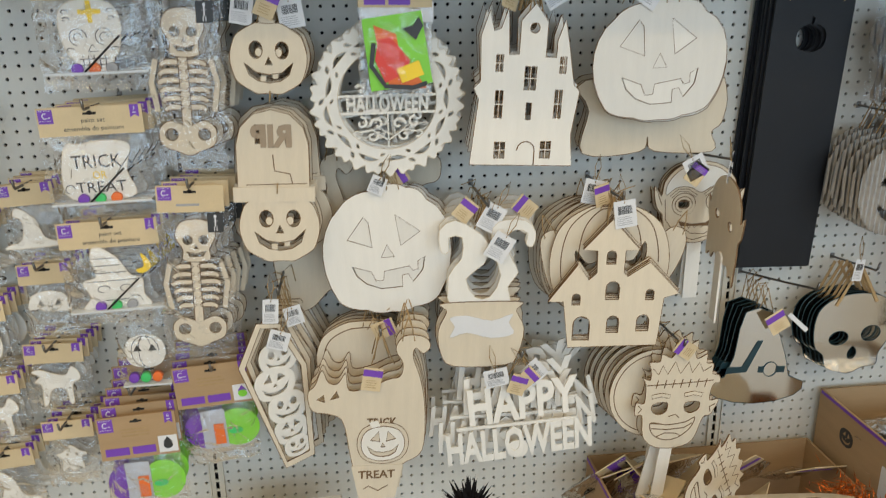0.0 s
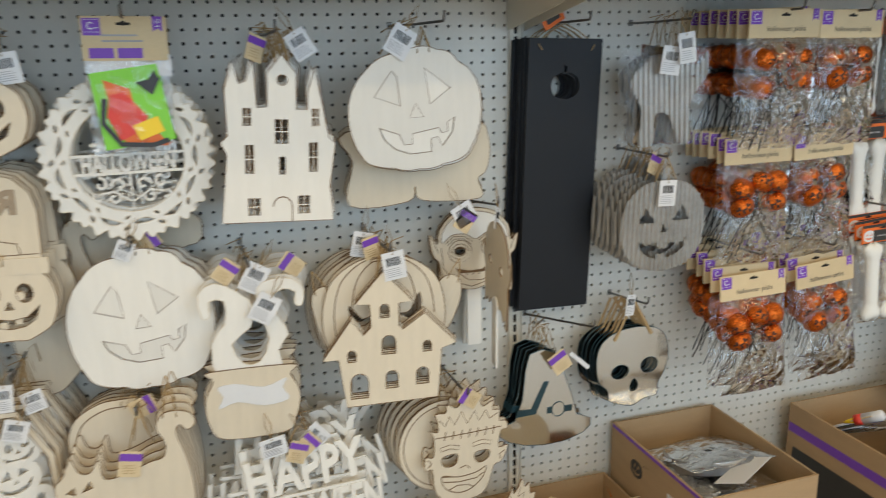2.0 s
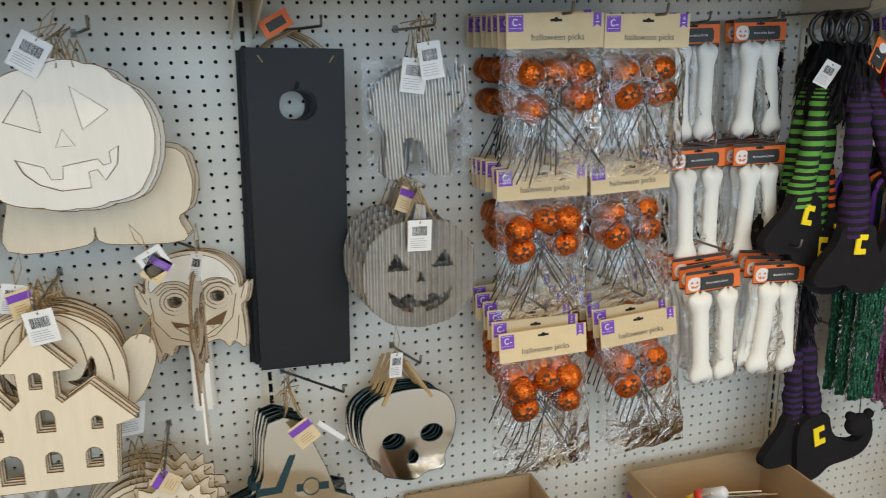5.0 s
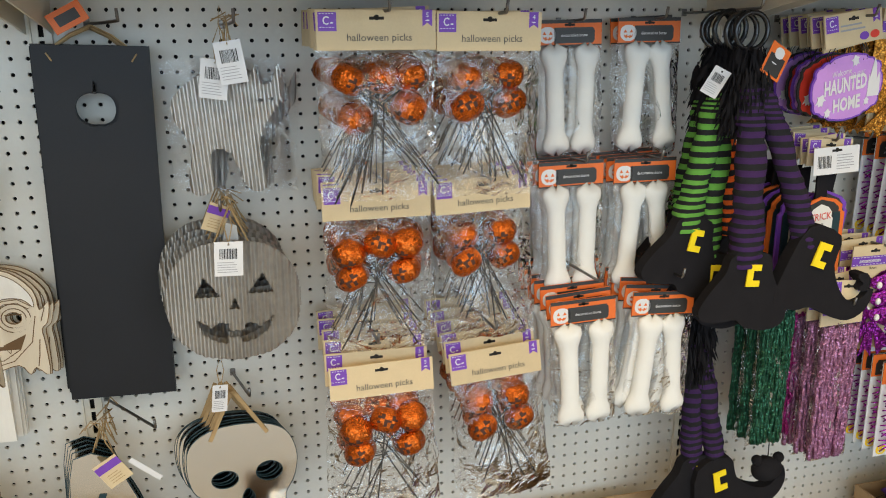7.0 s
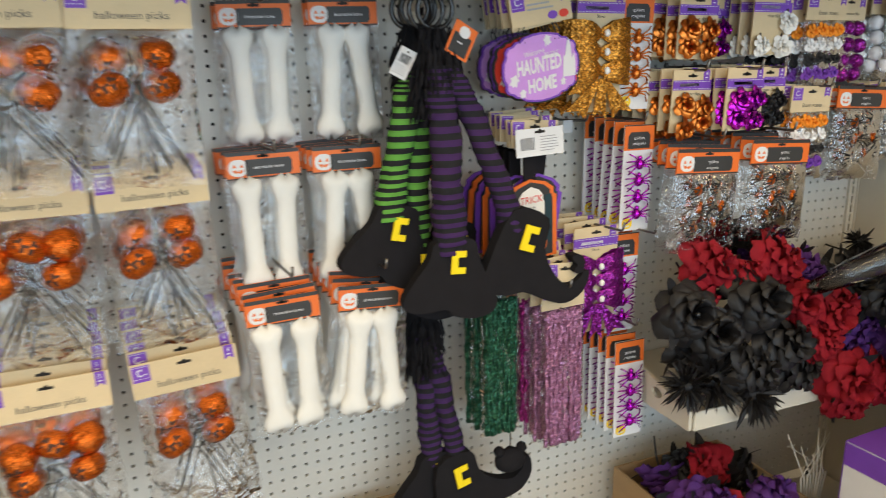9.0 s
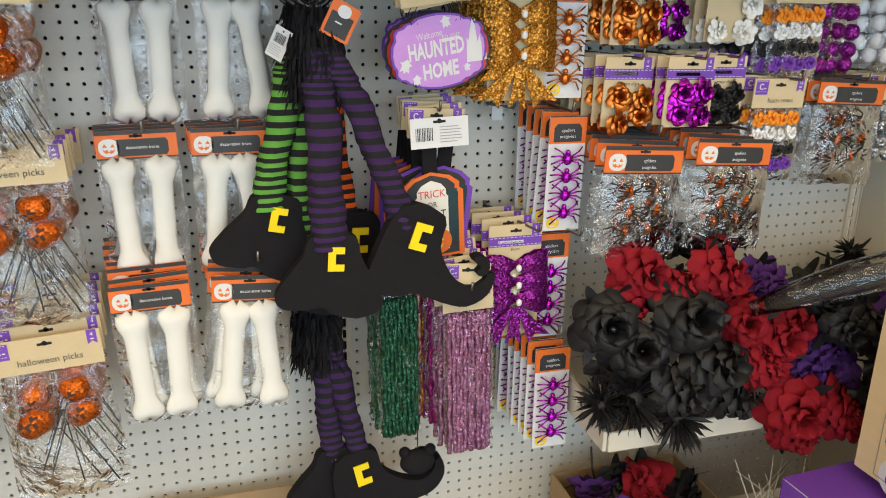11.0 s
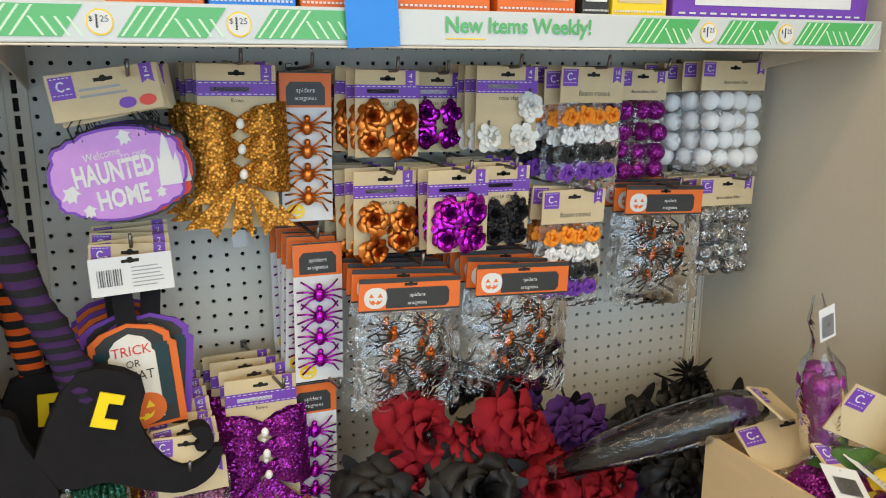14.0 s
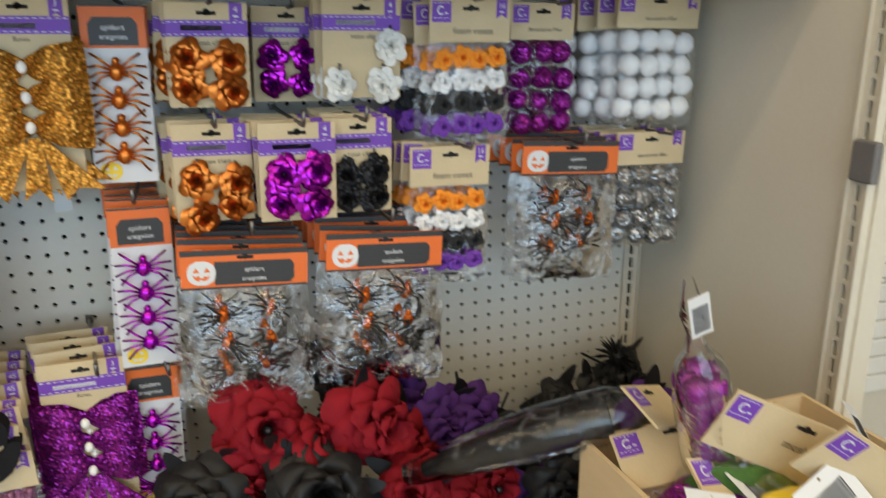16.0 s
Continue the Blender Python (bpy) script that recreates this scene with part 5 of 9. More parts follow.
sheet("barcode", [[rect(-0.042 + 0.0028 * k, -0.038, -0.042 + 0.0028 * k + (0.0016 if k % 3 else 0.0009), -0.016)] for k in range(11)], 0.0003, M_INK, wc, -0.0006)
bars(wc, 0.0, 0.045, -0.016, 6, 0.005, M_GREY, 0.0014)
euro_slot(wc, -0.007)
for k in range(5):
    kc = thing("sign_card", pose(1.358, -0.2 + 0.022 * k, 1.268 + 0.003 * k, -3, random.Random(k).uniform(-4, 4), 3), "kraft sign card seen behind the barcode card", "label", "cards of the signs")
    kraft_card(kc, 0.1, 0.05, (), "2", size=0.009)
hook(1.36, 1.262, -0.21)
hook(1.513, 1.245, -0.1, dx=0.02)
box("price_clip", -0.011, -0.006, -0.02, 0.011, -0.004, 0.006, M_STRIP, thing("hook_label_clip", pose(1.513, -0.06, 1.242), "clear white plastic label clip on a hook", "clip"))


# bows on cards
def bow_mesh(name, mat, w, h, seed):
    """A two-loop bow with a pinched middle, its surface rippled like woven tinsel."""
    verts, faces = [], []
    nu, nv = 18, 6
    for side in (-1, 1):
        for layer in (0, 1):
            b = len(verts)
            for i in range(nu + 1):
                u = i / nu
                x = side * u * w / 2
                hh = h / 2 * (0.28 + 0.72 * math.sin(min(1, u * 1.25) * math.pi / 2) ** 0.8)
                for j in range(nv + 1):
                    v = j / nv * 2 - 1
                    puff = 0.016 * math.sin(math.pi * min(1, u * 1.02)) * (1 - 0.3 * v * v) * (1 if layer == 0 else -0.2)
                    ripple = 0.0022 * noise.noise(Vector((x * 160, v * 9, seed + layer)))
                    verts.append((x, -0.004 - puff - ripple, v * hh + 0.004 * noise.noise(Vector((x * 60, v, seed)))))
            for i in range(nu):
                for j in range(nv):
                    q = b + i * (nv + 1) + j
                    faces.append((q, q + nv + 1, q + nv + 2, q + 1) if side > 0 else (q, q + 1, q + nv + 2, q + nv + 1))
    return mesh_of(name, verts, faces, mat, True)


def bow_card(mat, title, count, label):
    t = thing("bow_card", pose(0, 0, 0), label, "craft pack", "cards of skull bows")
    card = kraft_card(t, 0.105, 0.225, (), count, logo=False)
    sheet("purple_band", [[rect(-0.0525, -0.042, 0.0525, -0.022)]], 0.0004, M_PURPLE, card, -0.0006)
    bars(card, -0.035, 0.035, -0.033, 1, 0.01, M_WHITE, 0.006, 3, "brand_bar")
    sheet("band_dashes", [[rect(-0.05 + 0.008 * k, zz, -0.045 + 0.008 * k, zz + 0.001)] for k in range(13) for zz in (-0.025, -0.040)], 0.0003, M_WHITE, card, -0.0011)
    lettering(title, 0, -0.048, 0.008, M_INK, card)
    bow = bow_mesh("tinsel_bow", mat, 0.132, 0.052, len(label))
    for k, z in enumerate((-0.078, -0.112, -0.146)):
        b = put("tinsel_bow", bow, t, pose(0.001 * k, -0.002 * k, z, 0, 2 * (k - 1), 0), "shiny woven bow")
        tail = [[[(-0.008, -0.01), (-0.052 - 0.004 * k, -0.058), (-0.036, -0.056), (-0.026, -0.068), (-0.006, -0.02)]], [[(0.008, -0.01), (0.006, -0.02), (0.024, -0.066), (0.034, -0.054), (0.05 + 0.004 * k, -0.056)]], [[(-0.005, -0.01), (-0.012, -0.066), (0.0, -0.054), (0.012, -0.068), (0.006, -0.01)]]]
        sheet("bow_tail", [[[(x * 1.3, z * 1.35) for x, z in lp] for lp in sh_] for sh_ in (tail if k == 2 else tail[:1])], 0.002, mat, b, -0.006 - 0.003 * k)
        put("skull_bead", ball_mesh("skull_bead", M_SKULLW, 0.0068, 10, 8, lambda d, th, ph: Vector((d.x * 0.85, d.y * 0.7, d.z * 1.15 * (1 if d.z > 0 else 0.85)))), b, pose(0, -0.024, 0.0))
    return t


bc = bow_card(M_GOLD, "Bows", "3", "kraft card of three gold tinsel bows with skulls")
bc.matrix_basis = pose(1.511, -0.175, 1.498, 1, 1, 0)
stack(bc, 4, 0.03, -0.006, 0, 2.5, 2)
hook(1.514, 1.496, -0.205)
bcp = bow_card(M_PURGLIT, "Bows", "3", "kraft card of three purple glitter bows with skulls")
bcp.matrix_basis = pose(1.52, -0.172, 1.045, 1, 0, 0)
stack(bcp, 3, 0.03, -0.008, 0.004, 2.5, 2)
hook(1.516, 1.04, -0.22, dx=0.03)


# rose clips
def rose_card(meshes, label, title, count="4", band=True, spots=((-0.022, -0.062), (0.024, -0.068), (-0.022, -0.1), (0.024, -0.1)), w=0.094, size=1.0):
    t = thing("rose_clip_card", pose(0, 0, 0), label, "craft pack", "cards of rose clips")
    card = kraft_card(t, w, 0.122, (), count, logo=not band)
    if band:
        sheet("purple_band", [[rect(-w / 2, -0.039, w / 2, -0.02)]], 0.0004, M_PURPLE, card, -0.0006)
        bars(card, -w * 0.32, w * 0.36, -0.029, 1, 0.01, M_WHITE, 0.006, 4, "brand_bar")
        sheet("band_dashes", [[rect(-w * 0.48 + 0.0075 * k, zz, -w * 0.48 + 0.0045 + 0.0075 * k, zz + 0.001)] for k in range(int(w / 0.0077)) for zz in (-0.023, -0.037)], 0.0003, M_WHITE, card, -0.0011)
    lettering(title, 0.004, -0.046, 0.0092, M_INK, card)
    for k, (x, z) in enumerate(spots):
        r = put("rose", meshes[k % len(meshes)], t, pose(x, -0.008, z, 12 * ((k % 3) - 1), 40 * k, 10 * ((k % 2) * 2 - 1)))
        rod("clip", [(x, -0.002, z + 0.012), (x + 0.001, -0.003, z + 0.026)], 0.002, M_CHROME, t, n=5)
    return t


def roses(nm, mat, r, layers=3, petals=5):
    return [rose_mesh(nm, mat, r, layers, petals, 0.55, k) for k in range(3)]


R_COP, R_PUR, R_WHT, R_BLK = roses("foil_rose", M_COPFOIL, 0.026), roses("foil_rose", M_PURFOIL, 0.022), roses("tulle_rose", M_TULLE, 0.023, 4, 6), roses("glitter_rose", M_BLKGLIT, 0.024)
R_PUR2 = roses("foil_rose", M_PURFOIL, 0.027)
BIG4 = ((-0.024, -0.064), (0.022, -0.066), (-0.024, -0.098), (0.023, -0.102))
FOUR_IN = ((-0.021, -0.062), (0.021, -0.06), (-0.02, -0.098), (0.021, -0.096))
for src, x, y, z, n, dy, dx in (
        (rose_card(R_COP, "kraft card of copper foil rose clips", "rose clips", spots=BIG4), 1.715, -0.205, 1.490, 4, 0.03, -0.008),
        (rose_card(R_PUR, "kraft card of purple foil rose clips", "rose clips", spots=FOUR_IN, w=0.09), 1.818, -0.13, 1.486, 2, 0.03, 0.002),
        (rose_card(R_WHT, "kraft card of white tulle rose clips", "rose clips", spots=((0.036, -0.058), (-0.03, -0.105), (0.026, -0.106)), w=0.1), 1.902, -0.205, 1.495, 4, 0.03, -0.004),
        (rose_card(R_COP, "kraft card of copper foil rose clips, lower row", "rose clips", spots=((-0.02, -0.068), (0.026, -0.072), (0.024, -0.1), (-0.018, -0.114))), 1.709, -0.205, 1.348, 4, 0.03, -0.007),
        (rose_card(R_PUR2, "kraft card of bright purple foil roses", "rose clips", spots=((-0.018, -0.062), (0.02, -0.058), (-0.02, -0.096), (0.02, -0.098))), 1.808, -0.245, 1.350, 4, 0.03, -0.003),
        (rose_card(R_BLK, "kraft card of black glitter roses", "rose clips", spots=((-0.018, -0.072), (0.02, -0.066), (-0.016, -0.1), (0.02, -0.1)), w=0.088), 1.888, -0.225, 1.350, 4, 0.03, 0.0)):
    src.matrix_basis = pose(x, y, z, 1, 1, 0)
    stack(src, n, dy, dx, 0, 2.5, int(x * 100))
    hook(x - 0.002, z - 0.004, y - 0.03, dx=0.006)


# bags: foam roses, balls, pompoms, spiders
def foam_pack(label):
    t = thing("foam_rose_pack", pose(0, 0, 0), label, "craft pack", "bags of foam roses")
    kraft_card(t, 0.112, 0.054, ("foam roses",), "16", size=0.0125, tz=-0.04)
    film_bag(t, 0.112, 0.145, 0.02, -0.05, 33)
    for row, mt in enumerate((M_ORFOAM, M_WHFOAM, M_BKFOAM, M_PUFOAM)):
        ms = [rose_mesh("foam_rose", mt, 0.0155, 3, 5, 0.6, 7 + k) for k in range(2)]
        for k in range(4):
            put("foam_rose", ms[k % 2], t, pose(-0.036 + 0.024 * k, -0.002, -0.076 - 0.029 * row + 0.003 * (k % 2), 0, 31 * k, 0))
    return t


fp = foam_pack("clear bag of orange, white, black and purple foam roses")
fp.matrix_basis = pose(2.046, -0.21, 1.494, 2, 1, 0)
stack(fp, 4, 0.028, -0.012, 0, 3, 4)
hook(2.05, 1.49, -0.24)
o = copy_thing(fp, pose(2.013, -0.223, 1.307, 2, 1, 0))
stack(o, 3, 0.03, -0.004, 0, 3, 5)
hook(2.02, 1.303, -0.25, dx=0.012)


def ball_pack(mat, r, cols, rows, label, w, bag_h, count="12", title="decorative filler", bump_r=0.0):
    t = thing("filler_ball_pack", pose(0, 0, 0), label, "craft pack", "bags of filler balls")
    kraft_card(t, w, 0.05, (title,), count, size=0.0085, tz=-0.036)
    film_bag(t, w * 1.02, bag_h, 0.02, -0.047, int(r * 9000))
    me = ball_mesh("filler_ball", mat, r, 14, 10, (lambda d, th, ph: 1 + bump_r * noise.noise(d * 6)) if bump_r else None)
    rnd = random.Random(5)
    for j in range(rows):
        for k in range(cols):
            put("filler_ball", me, t, pose((k - (cols - 1) / 2) * r * 1.9 + rnd.uniform(-.003, .003), rnd.uniform(-0.008, 0.006), -0.07 - j * r * 1.95 + rnd.uniform(-.003, .003), 90 * j, 50 * k))
    return t


M_POM = material("white_fuzzy_pompom", (0.84, 0.84, 0.85), 0.95, var=0.04, scale=50, grain=500, bump=0.9, spec=0.1)
dp = ball_pack(M_PURGLIT, 0.0165, 3, 4, "clear bag of purple glitter balls", 0.098, 0.135)
dp.matrix_basis = pose(2.175, -0.155, 1.49, 1, 1, 0)
stack(dp, 2, 0.03, 0.004, 0, 3, 5)
hook(2.18, 1.486, -0.185, dx=0.02)
pp = ball_pack(M_POM, 0.0165, 4, 4, "clear bag of white fuzzy pompoms", 0.138, 0.15, bump_r=0.12)
pp.matrix_basis = pose(2.362, -0.158, 1.504, 1, 1, 0)
stack(pp, 3, 0.03, -0.018, -0.002, 3, 6)
hook(2.36, 1.5, -0.19, dx=0.02)
sp2 = ball_pack(M_SILGLIT, 0.0155, 4, 4, "clear bag of silver glitter balls", 0.118, 0.135)
sp2.matrix_basis = pose(2.357, -0.168, 1.302, 1, 1, 0)
stack(sp2, 3, 0.03, -0.012, 0.001, 3, 7)
hook(2.355, 1.298, -0.2, dx=0.015)


M_FILMS = clear_film("stiff_clear_film", crinkle=0.75, scale=22, ior=1.3, haze=0.075, crease=0.26)


def spider_bag(label, w, seed):
    t = thing("spider_bag", pose(0, 0, 0), label, "party pack", "bags of plastic spiders")
    spook_card(t, w, 0.05, "spiders", "araignées")
    film_bag(t, w * 1.02, 0.165, 0.036, -0.046, seed, 1.08, M_FILMS, n=(14, 14))
    rnd = random.Random(seed)
    for k in range(6):
        sp = spider_parts(t, (k % 2 - 0.5) * w * 0.36 + rnd.uniform(-.006, .006), -0.08 - 0.038 * (k // 2) + rnd.uniform(-.005, .005), 0.9, M_COPPER, M_STEMBLK)
        sp.matrix_basis = sp.matrix_basis @ pose(0, rnd.uniform(-.008, .008), 0, rnd.uniform(-18, 18), rnd.uniform(-25, 25), rnd.uniform(-55, 55))
    return t


sb = spider_bag("clear bag of black and orange plastic spiders", 0.156, 41)
sb.matrix_basis = pose(1.736, -0.238, 1.195, -1, 3, 0)
stack(sb, 7, 0.027, -0.001, 0.0035, 2.5, 8, ("header_card",))
hook(1.745, 1.215, -0.26)
o = copy_thing(sb, pose(1.915, -0.248, 1.203, -1, 3, 0))
stack(o, 7, 0.027, -0.003, 0.0035, 2.5, 9, ("header_card",))
hook(1.918, 1.22, -0.27)
o = copy_thing(sb, pose(2.215, -0.182, 1.297, -1, 3, 0))
stack(o, 3, 0.03, -0.006, 0.002, 2.5, 10, ("header_card",))
hook(2.218, 1.293, -0.21)


# glitter sticks in long sleeves
def tinsel_pack(mat, label, cols=9, L=0.29, card=True, w=0.078):
    t = thing("tinsel_stem_pack", pose(0, 0, 0), label, "craft pack", "packs of tinsel stems")
    rnd = random.Random(cols)
    me = []
    for v in range(3):
        pts, rr = [], []
        for j in range(60):
            pts.append((0.0015 * math.sin(j * 0.4 + v), 0.001 * math.cos(j * 0.7 + v), -L * j / 59))
            rr.append(0.0036 + 0.0014 * ((j * 7 + v * 3) % 5) / 4)
        me.append(rod_mesh("tinsel_stem", pts, rr, mat, 6))
    for k in range(cols):
        for layer in (0, 1):
            put("tinsel_stem", me[(k + layer) % 3], t, pose((k - (cols - 1) / 2) * w * 0.86 / cols, 0.006 * layer - 0.004, -0.05 - rnd.uniform(0, 0.006), rnd.uniform(-.6, .6), rnd.uniform(-.8, .8), 60 * k))
    film_bag(t, w * 1.04, L + 0.03, 0.014, -0.03, cols, 1.0, n=(6, 16))
    if card:
        kraft_card(t, w, 0.05, (), "45", size=0.008)
    return t


tk = tinsel_pack(M_PNKGLIT, "clear sleeve of pink tinsel stems with kraft card", 11, 0.29, True, 0.095)
tk.matrix_basis = pose(1.412, -0.225, 0.955, 1, -2, 0)
stack(tk, 2, 0.03, -0.006, 0.002, 1.5, 3)
tm = tinsel_pack(M_MAGGLIT, "clear sleeve of magenta tinsel stems", 8, 0.27, True, 0.075)
tm.matrix_basis = pose(1.385, -0.16, 0.965, 1, -1, 0)
stack(tm, 2, 0.03, -0.012, 0.002, 1.5, 3)
tgn = tinsel_pack(M_GRNGLIT, "clear sleeve of green tinsel stems", 9, 0.28, False, 0.08)
tgn.matrix_basis = pose(1.288, -0.2, 0.985, 1, -1, 0)
stack(tgn, 2, 0.03, -0.006, 0.002, 1.5, 3)
tgo = tinsel_pack(M_GOLD, "clear sleeve of gold tinsel stems", 5, 0.28, False, 0.045)
tgo.matrix_basis = pose(1.335, -0.13, 0.985, 1, -1, 0)
hook(1.41, 0.95, -0.25)
hook(1.29, 0.965, -0.22)
for k in range(7):
    kc = thing("stem_card", pose(1.408 - 0.002 * k, -0.235 + 0.026 * k, 1.0 + 0.006 * k, -10, random.Random(k).uniform(-7, 7), 4), "kraft card of a tinsel stem pack", "label", "cards of the stem packs")
    kraft_card(kc, 0.088, 0.05, (), "45", size=0.008)

# ---- flower tray ----
tray = thing("display_tray", pose(0, 0, 0), "white plastic display tray hooked on the pegboard", "tray")
TX0, TX1, TY, TZ = 1.655, 2.21, -0.335, 0.655
M_TRAY = material("cream_plastic_tray", (0.60, 0.56, 0.47), 0.45, var=0.05, scale=8, bump=0.03)
box("tray_floor", TX0, TY, TZ, TX1, -0.004, TZ + 0.012, M_TRAY, tray, bevel=0.003)
box("tray_front", TX0, TY - 0.008, TZ - 0.014, TX1, TY, TZ + 0.028, M_TRAY, tray, bevel=0.003)
for xs in (TX0 - 0.008, TX1):
    side = [[(-0.335, TZ - 0.014), (-0.003, TZ - 0.014), (-0.003, TZ + 0.1), (-0.335, TZ + 0.028)]]
    if xs < 2:
        side += [ring(-0.05 - 0.09 * k, TZ + 0.05 - 0.012 * k, 0.018, 0.012, 14) for k in range(3)]
    sheet("tray_side", [side], 0.008, M_TRAY, tray, m=pose(xs + 0.008, 0, 0, 0, 0, 90))


def bloom(kind, x, y, z, r, face=(0, 0), seed=0, label=""):
    """A cloth rose head with a few leaves on a stem; turned up and sideways by face."""
    mat = {"red": M_CLOTHR, "black": M_CLOTHK, "purple": M_CLOTHP}[kind]
    t = thing("artificial_rose", pose(x, y, z, face[0], seed * 37 % 360, face[1]), label or "%s satin artificial rose in the tray" % kind, "flower", "cloth roses in the tray")
    put("rose_head", rose_mesh("rose_head", mat, r * 1.12, 5, 5, 0.8, seed, 0.55, 0.13, 7, 6), t)
    rod("stem", [(0, 0, 0), (0.002, 0.03, -0.006), (0.0, 0.075, -0.02)], 0.0025, M_STEMBLK, t, n=5)
    lf = sheet_mesh("leaf", [[curve([(0, 0), (0.012, 0.018), (0.008, 0.045), (0, 0.058), (-0.008, 0.045), (-0.012, 0.018)], 2)]], 0.0008, M_CLOTHK)
    for k in range(3):
        put("leaf", lf, t, pose(0, 0.012, 0, 20, 120 * k + 20 * seed, 0) @ pose(0, 0, r * 0.5))
    if seed % 4 == 0:
        put("bead", ball_mesh("bead", M_RING, 0.007, 10, 7), t, pose(0, -r * 0.85, 0))
    return t


def mum(x, y, z, r, seed, face=(-30, 0)):
    t = thing("spiky_mum", pose(x, y, z, face[0], 0, face[1]), "black spiky artificial chrysanthemum in the tray", "flower", "spiky black blooms")
    rnd = random.Random(seed)
    verts, faces = [], []
    for k in range(110):
        a, el = rnd.uniform(0, TAU), rnd.uniform(-0.5, 1.2)
        d = Vector((math.cos(a) * math.cos(el), -math.sin(el), math.sin(a) * math.cos(el)))
        s = d.cross(Vector((rnd.uniform(-1, 1), rnd.uniform(-1, 1), rnd.uniform(-1, 1)))).normalized() * r * 0.07
        L = r * rnd.uniform(0.75, 1.05)
        b = len(verts)
        bend = Vector((0, 0.12 * r, -0.08 * r))
        verts += [d * L * 0.1 - s * 0.5, d * L * 0.1 + s * 0.5, d * L * 0.65 + s + bend * 0.3, d * L + bend, d * L * 0.65 - s + bend * 0.3]
        faces.append((b, b + 1, b + 2, b + 3, b + 4))
    put("petals", mesh_of("petals", verts, faces, M_CLOTHK), t)
    put("heart", ball_mesh("heart", M_CLOTHK, r * 0.3, 10, 7), t)
    return t


BLOOMS = (("red", 1.735, -0.24, 0.955, 0.06), ("red", 1.79, -0.28, 0.925, 0.05), ("red", 1.872, -0.27, 0.955, 0.062), ("red", 1.925, -0.25, 0.9, 0.05), ("red", 1.71, -0.26, 0.905, 0.045),
          ("purple", 1.985, -0.22, 0.915, 0.048), ("purple", 2.04, -0.21, 0.905, 0.052), ("purple", 1.96, -0.16, 0.93, 0.04),
          ("black", 1.655, -0.29, 0.88, 0.062), ("black", 1.72, -0.31, 0.83, 0.06), ("black", 1.80, -0.32, 0.885, 0.07), ("black", 1.845, -0.34, 0.80, 0.065), ("black", 1.77, -0.34, 0.76, 0.058), ("black", 1.88, -0.33, 0.745, 0.062), ("black", 1.70, -0.24, 0.78, 0.055),
          ("black", 1.9, -0.2, 1.0, 0.045), ("black", 1.85, -0.16, 0.99, 0.04), ("black", 1.94, -0.3, 0.78, 0.05),
          ("red", 1.925, -0.33, 0.87, 0.048), ("red", 1.985, -0.33, 0.83, 0.06), ("red", 2.03, -0.31, 0.85, 0.05), ("red", 1.94, -0.35, 0.79, 0.05), ("red", 2.02, -0.37, 0.705, 0.066), ("red", 2.11, -0.36, 0.68, 0.064), ("red", 2.03, -0.36, 0.655, 0.05),
          ("purple", 2.105, -0.3, 0.81, 0.058), ("purple", 2.16, -0.28, 0.79, 0.055), ("purple", 2.08, -0.31, 0.75, 0.055), ("purple", 2.17, -0.3, 0.73, 0.055), ("purple", 2.2, -0.25, 0.7, 0.05),
          ("black", 2.2, -0.1, 0.875, 0.05), ("black", 2.28, -0.1, 0.885, 0.055), ("black", 2.33, -0.09, 0.91, 0.055), ("black", 2.38, -0.12, 0.87, 0.05), ("black", 2.15, -0.16, 0.84, 0.05), ("black", 2.26, -0.2, 0.82, 0.055), ("purple", 2.32, -0.2, 0.84, 0.05), ("purple", 2.26, -0.32, 0.84, 0.045), ("purple", 2.3, -0.3, 0.90, 0.05),
          ("black", 2.14, -0.27, 0.86, 0.05), ("black", 2.2, -0.33, 0.83, 0.055), ("black", 2.24, -0.36, 0.76, 0.055), ("black", 2.12, -0.36, 0.86, 0.045), ("black", 2.19, -0.37, 0.72, 0.05), ("black", 2.34, -0.36, 0.83, 0.05), ("black", 2.09, -0.2, 0.85, 0.05), ("black", 1.99, -0.27, 0.79, 0.045))
for k, (kind, x, y, z, r) in enumerate(BLOOMS):
    rnd = random.Random(k)
    if y > -0.21 and x > 2.1:
        r, x, z = r * 0.8, min(x + 0.045, 2.4), z - 0.045
    bloom(kind, x, y, z, r * 0.98, (rnd.uniform(-42, -8), rnd.uniform(-28, 22)), k)
mum(1.70, -0.33, 0.745, 0.085, 1)
mum(1.78, -0.36, 0.71, 0.075, 2, (-20, 20))
mum(1.64, -0.33, 0.74, 0.06, 4, (-20, -30))
mum(2.36, -0.1, 0.9, 0.045, 3)

# ---- left bay: plywood cut-outs ----
TH = 0.003


def cutout(name, shapes, m, label, lines=(), group="", mat=None, category="wooden cutout", inlay=(), th=TH):
    """A plywood shape with burnt engraved lines and paler pieces laid on it."""
    t = thing(name, m, label, category, group)
    sheet("plywood", shapes, th, mat or M_WOOD, t, edge=M_BURNT)
    if lines:
        sheet("engraved_line", [[band(l, 0.0022)] for l in lines], 0.0003, M_WOODEDGE, t, -0.0003)
    top = max(shapes[0][0], key=lambda p: p[1])
    for s in (-1, 1):
        rod("twine", [(top[0] + 0.012 * s, -0.001, top[1] - 0.012), (top[0] + 0.008 * s, 0.004, top[1] + 0.012), (top[0], 0.008, top[1] + 0.035)], 0.0012, M_TWINE, t, n=5)
    for loops in inlay:
        sheet("inlay", [loops], 0.0012, M_WOODPALE, t, -0.0014)
    return t


def loop_line(pts):
    return list(pts) + [pts[0], pts[1]]


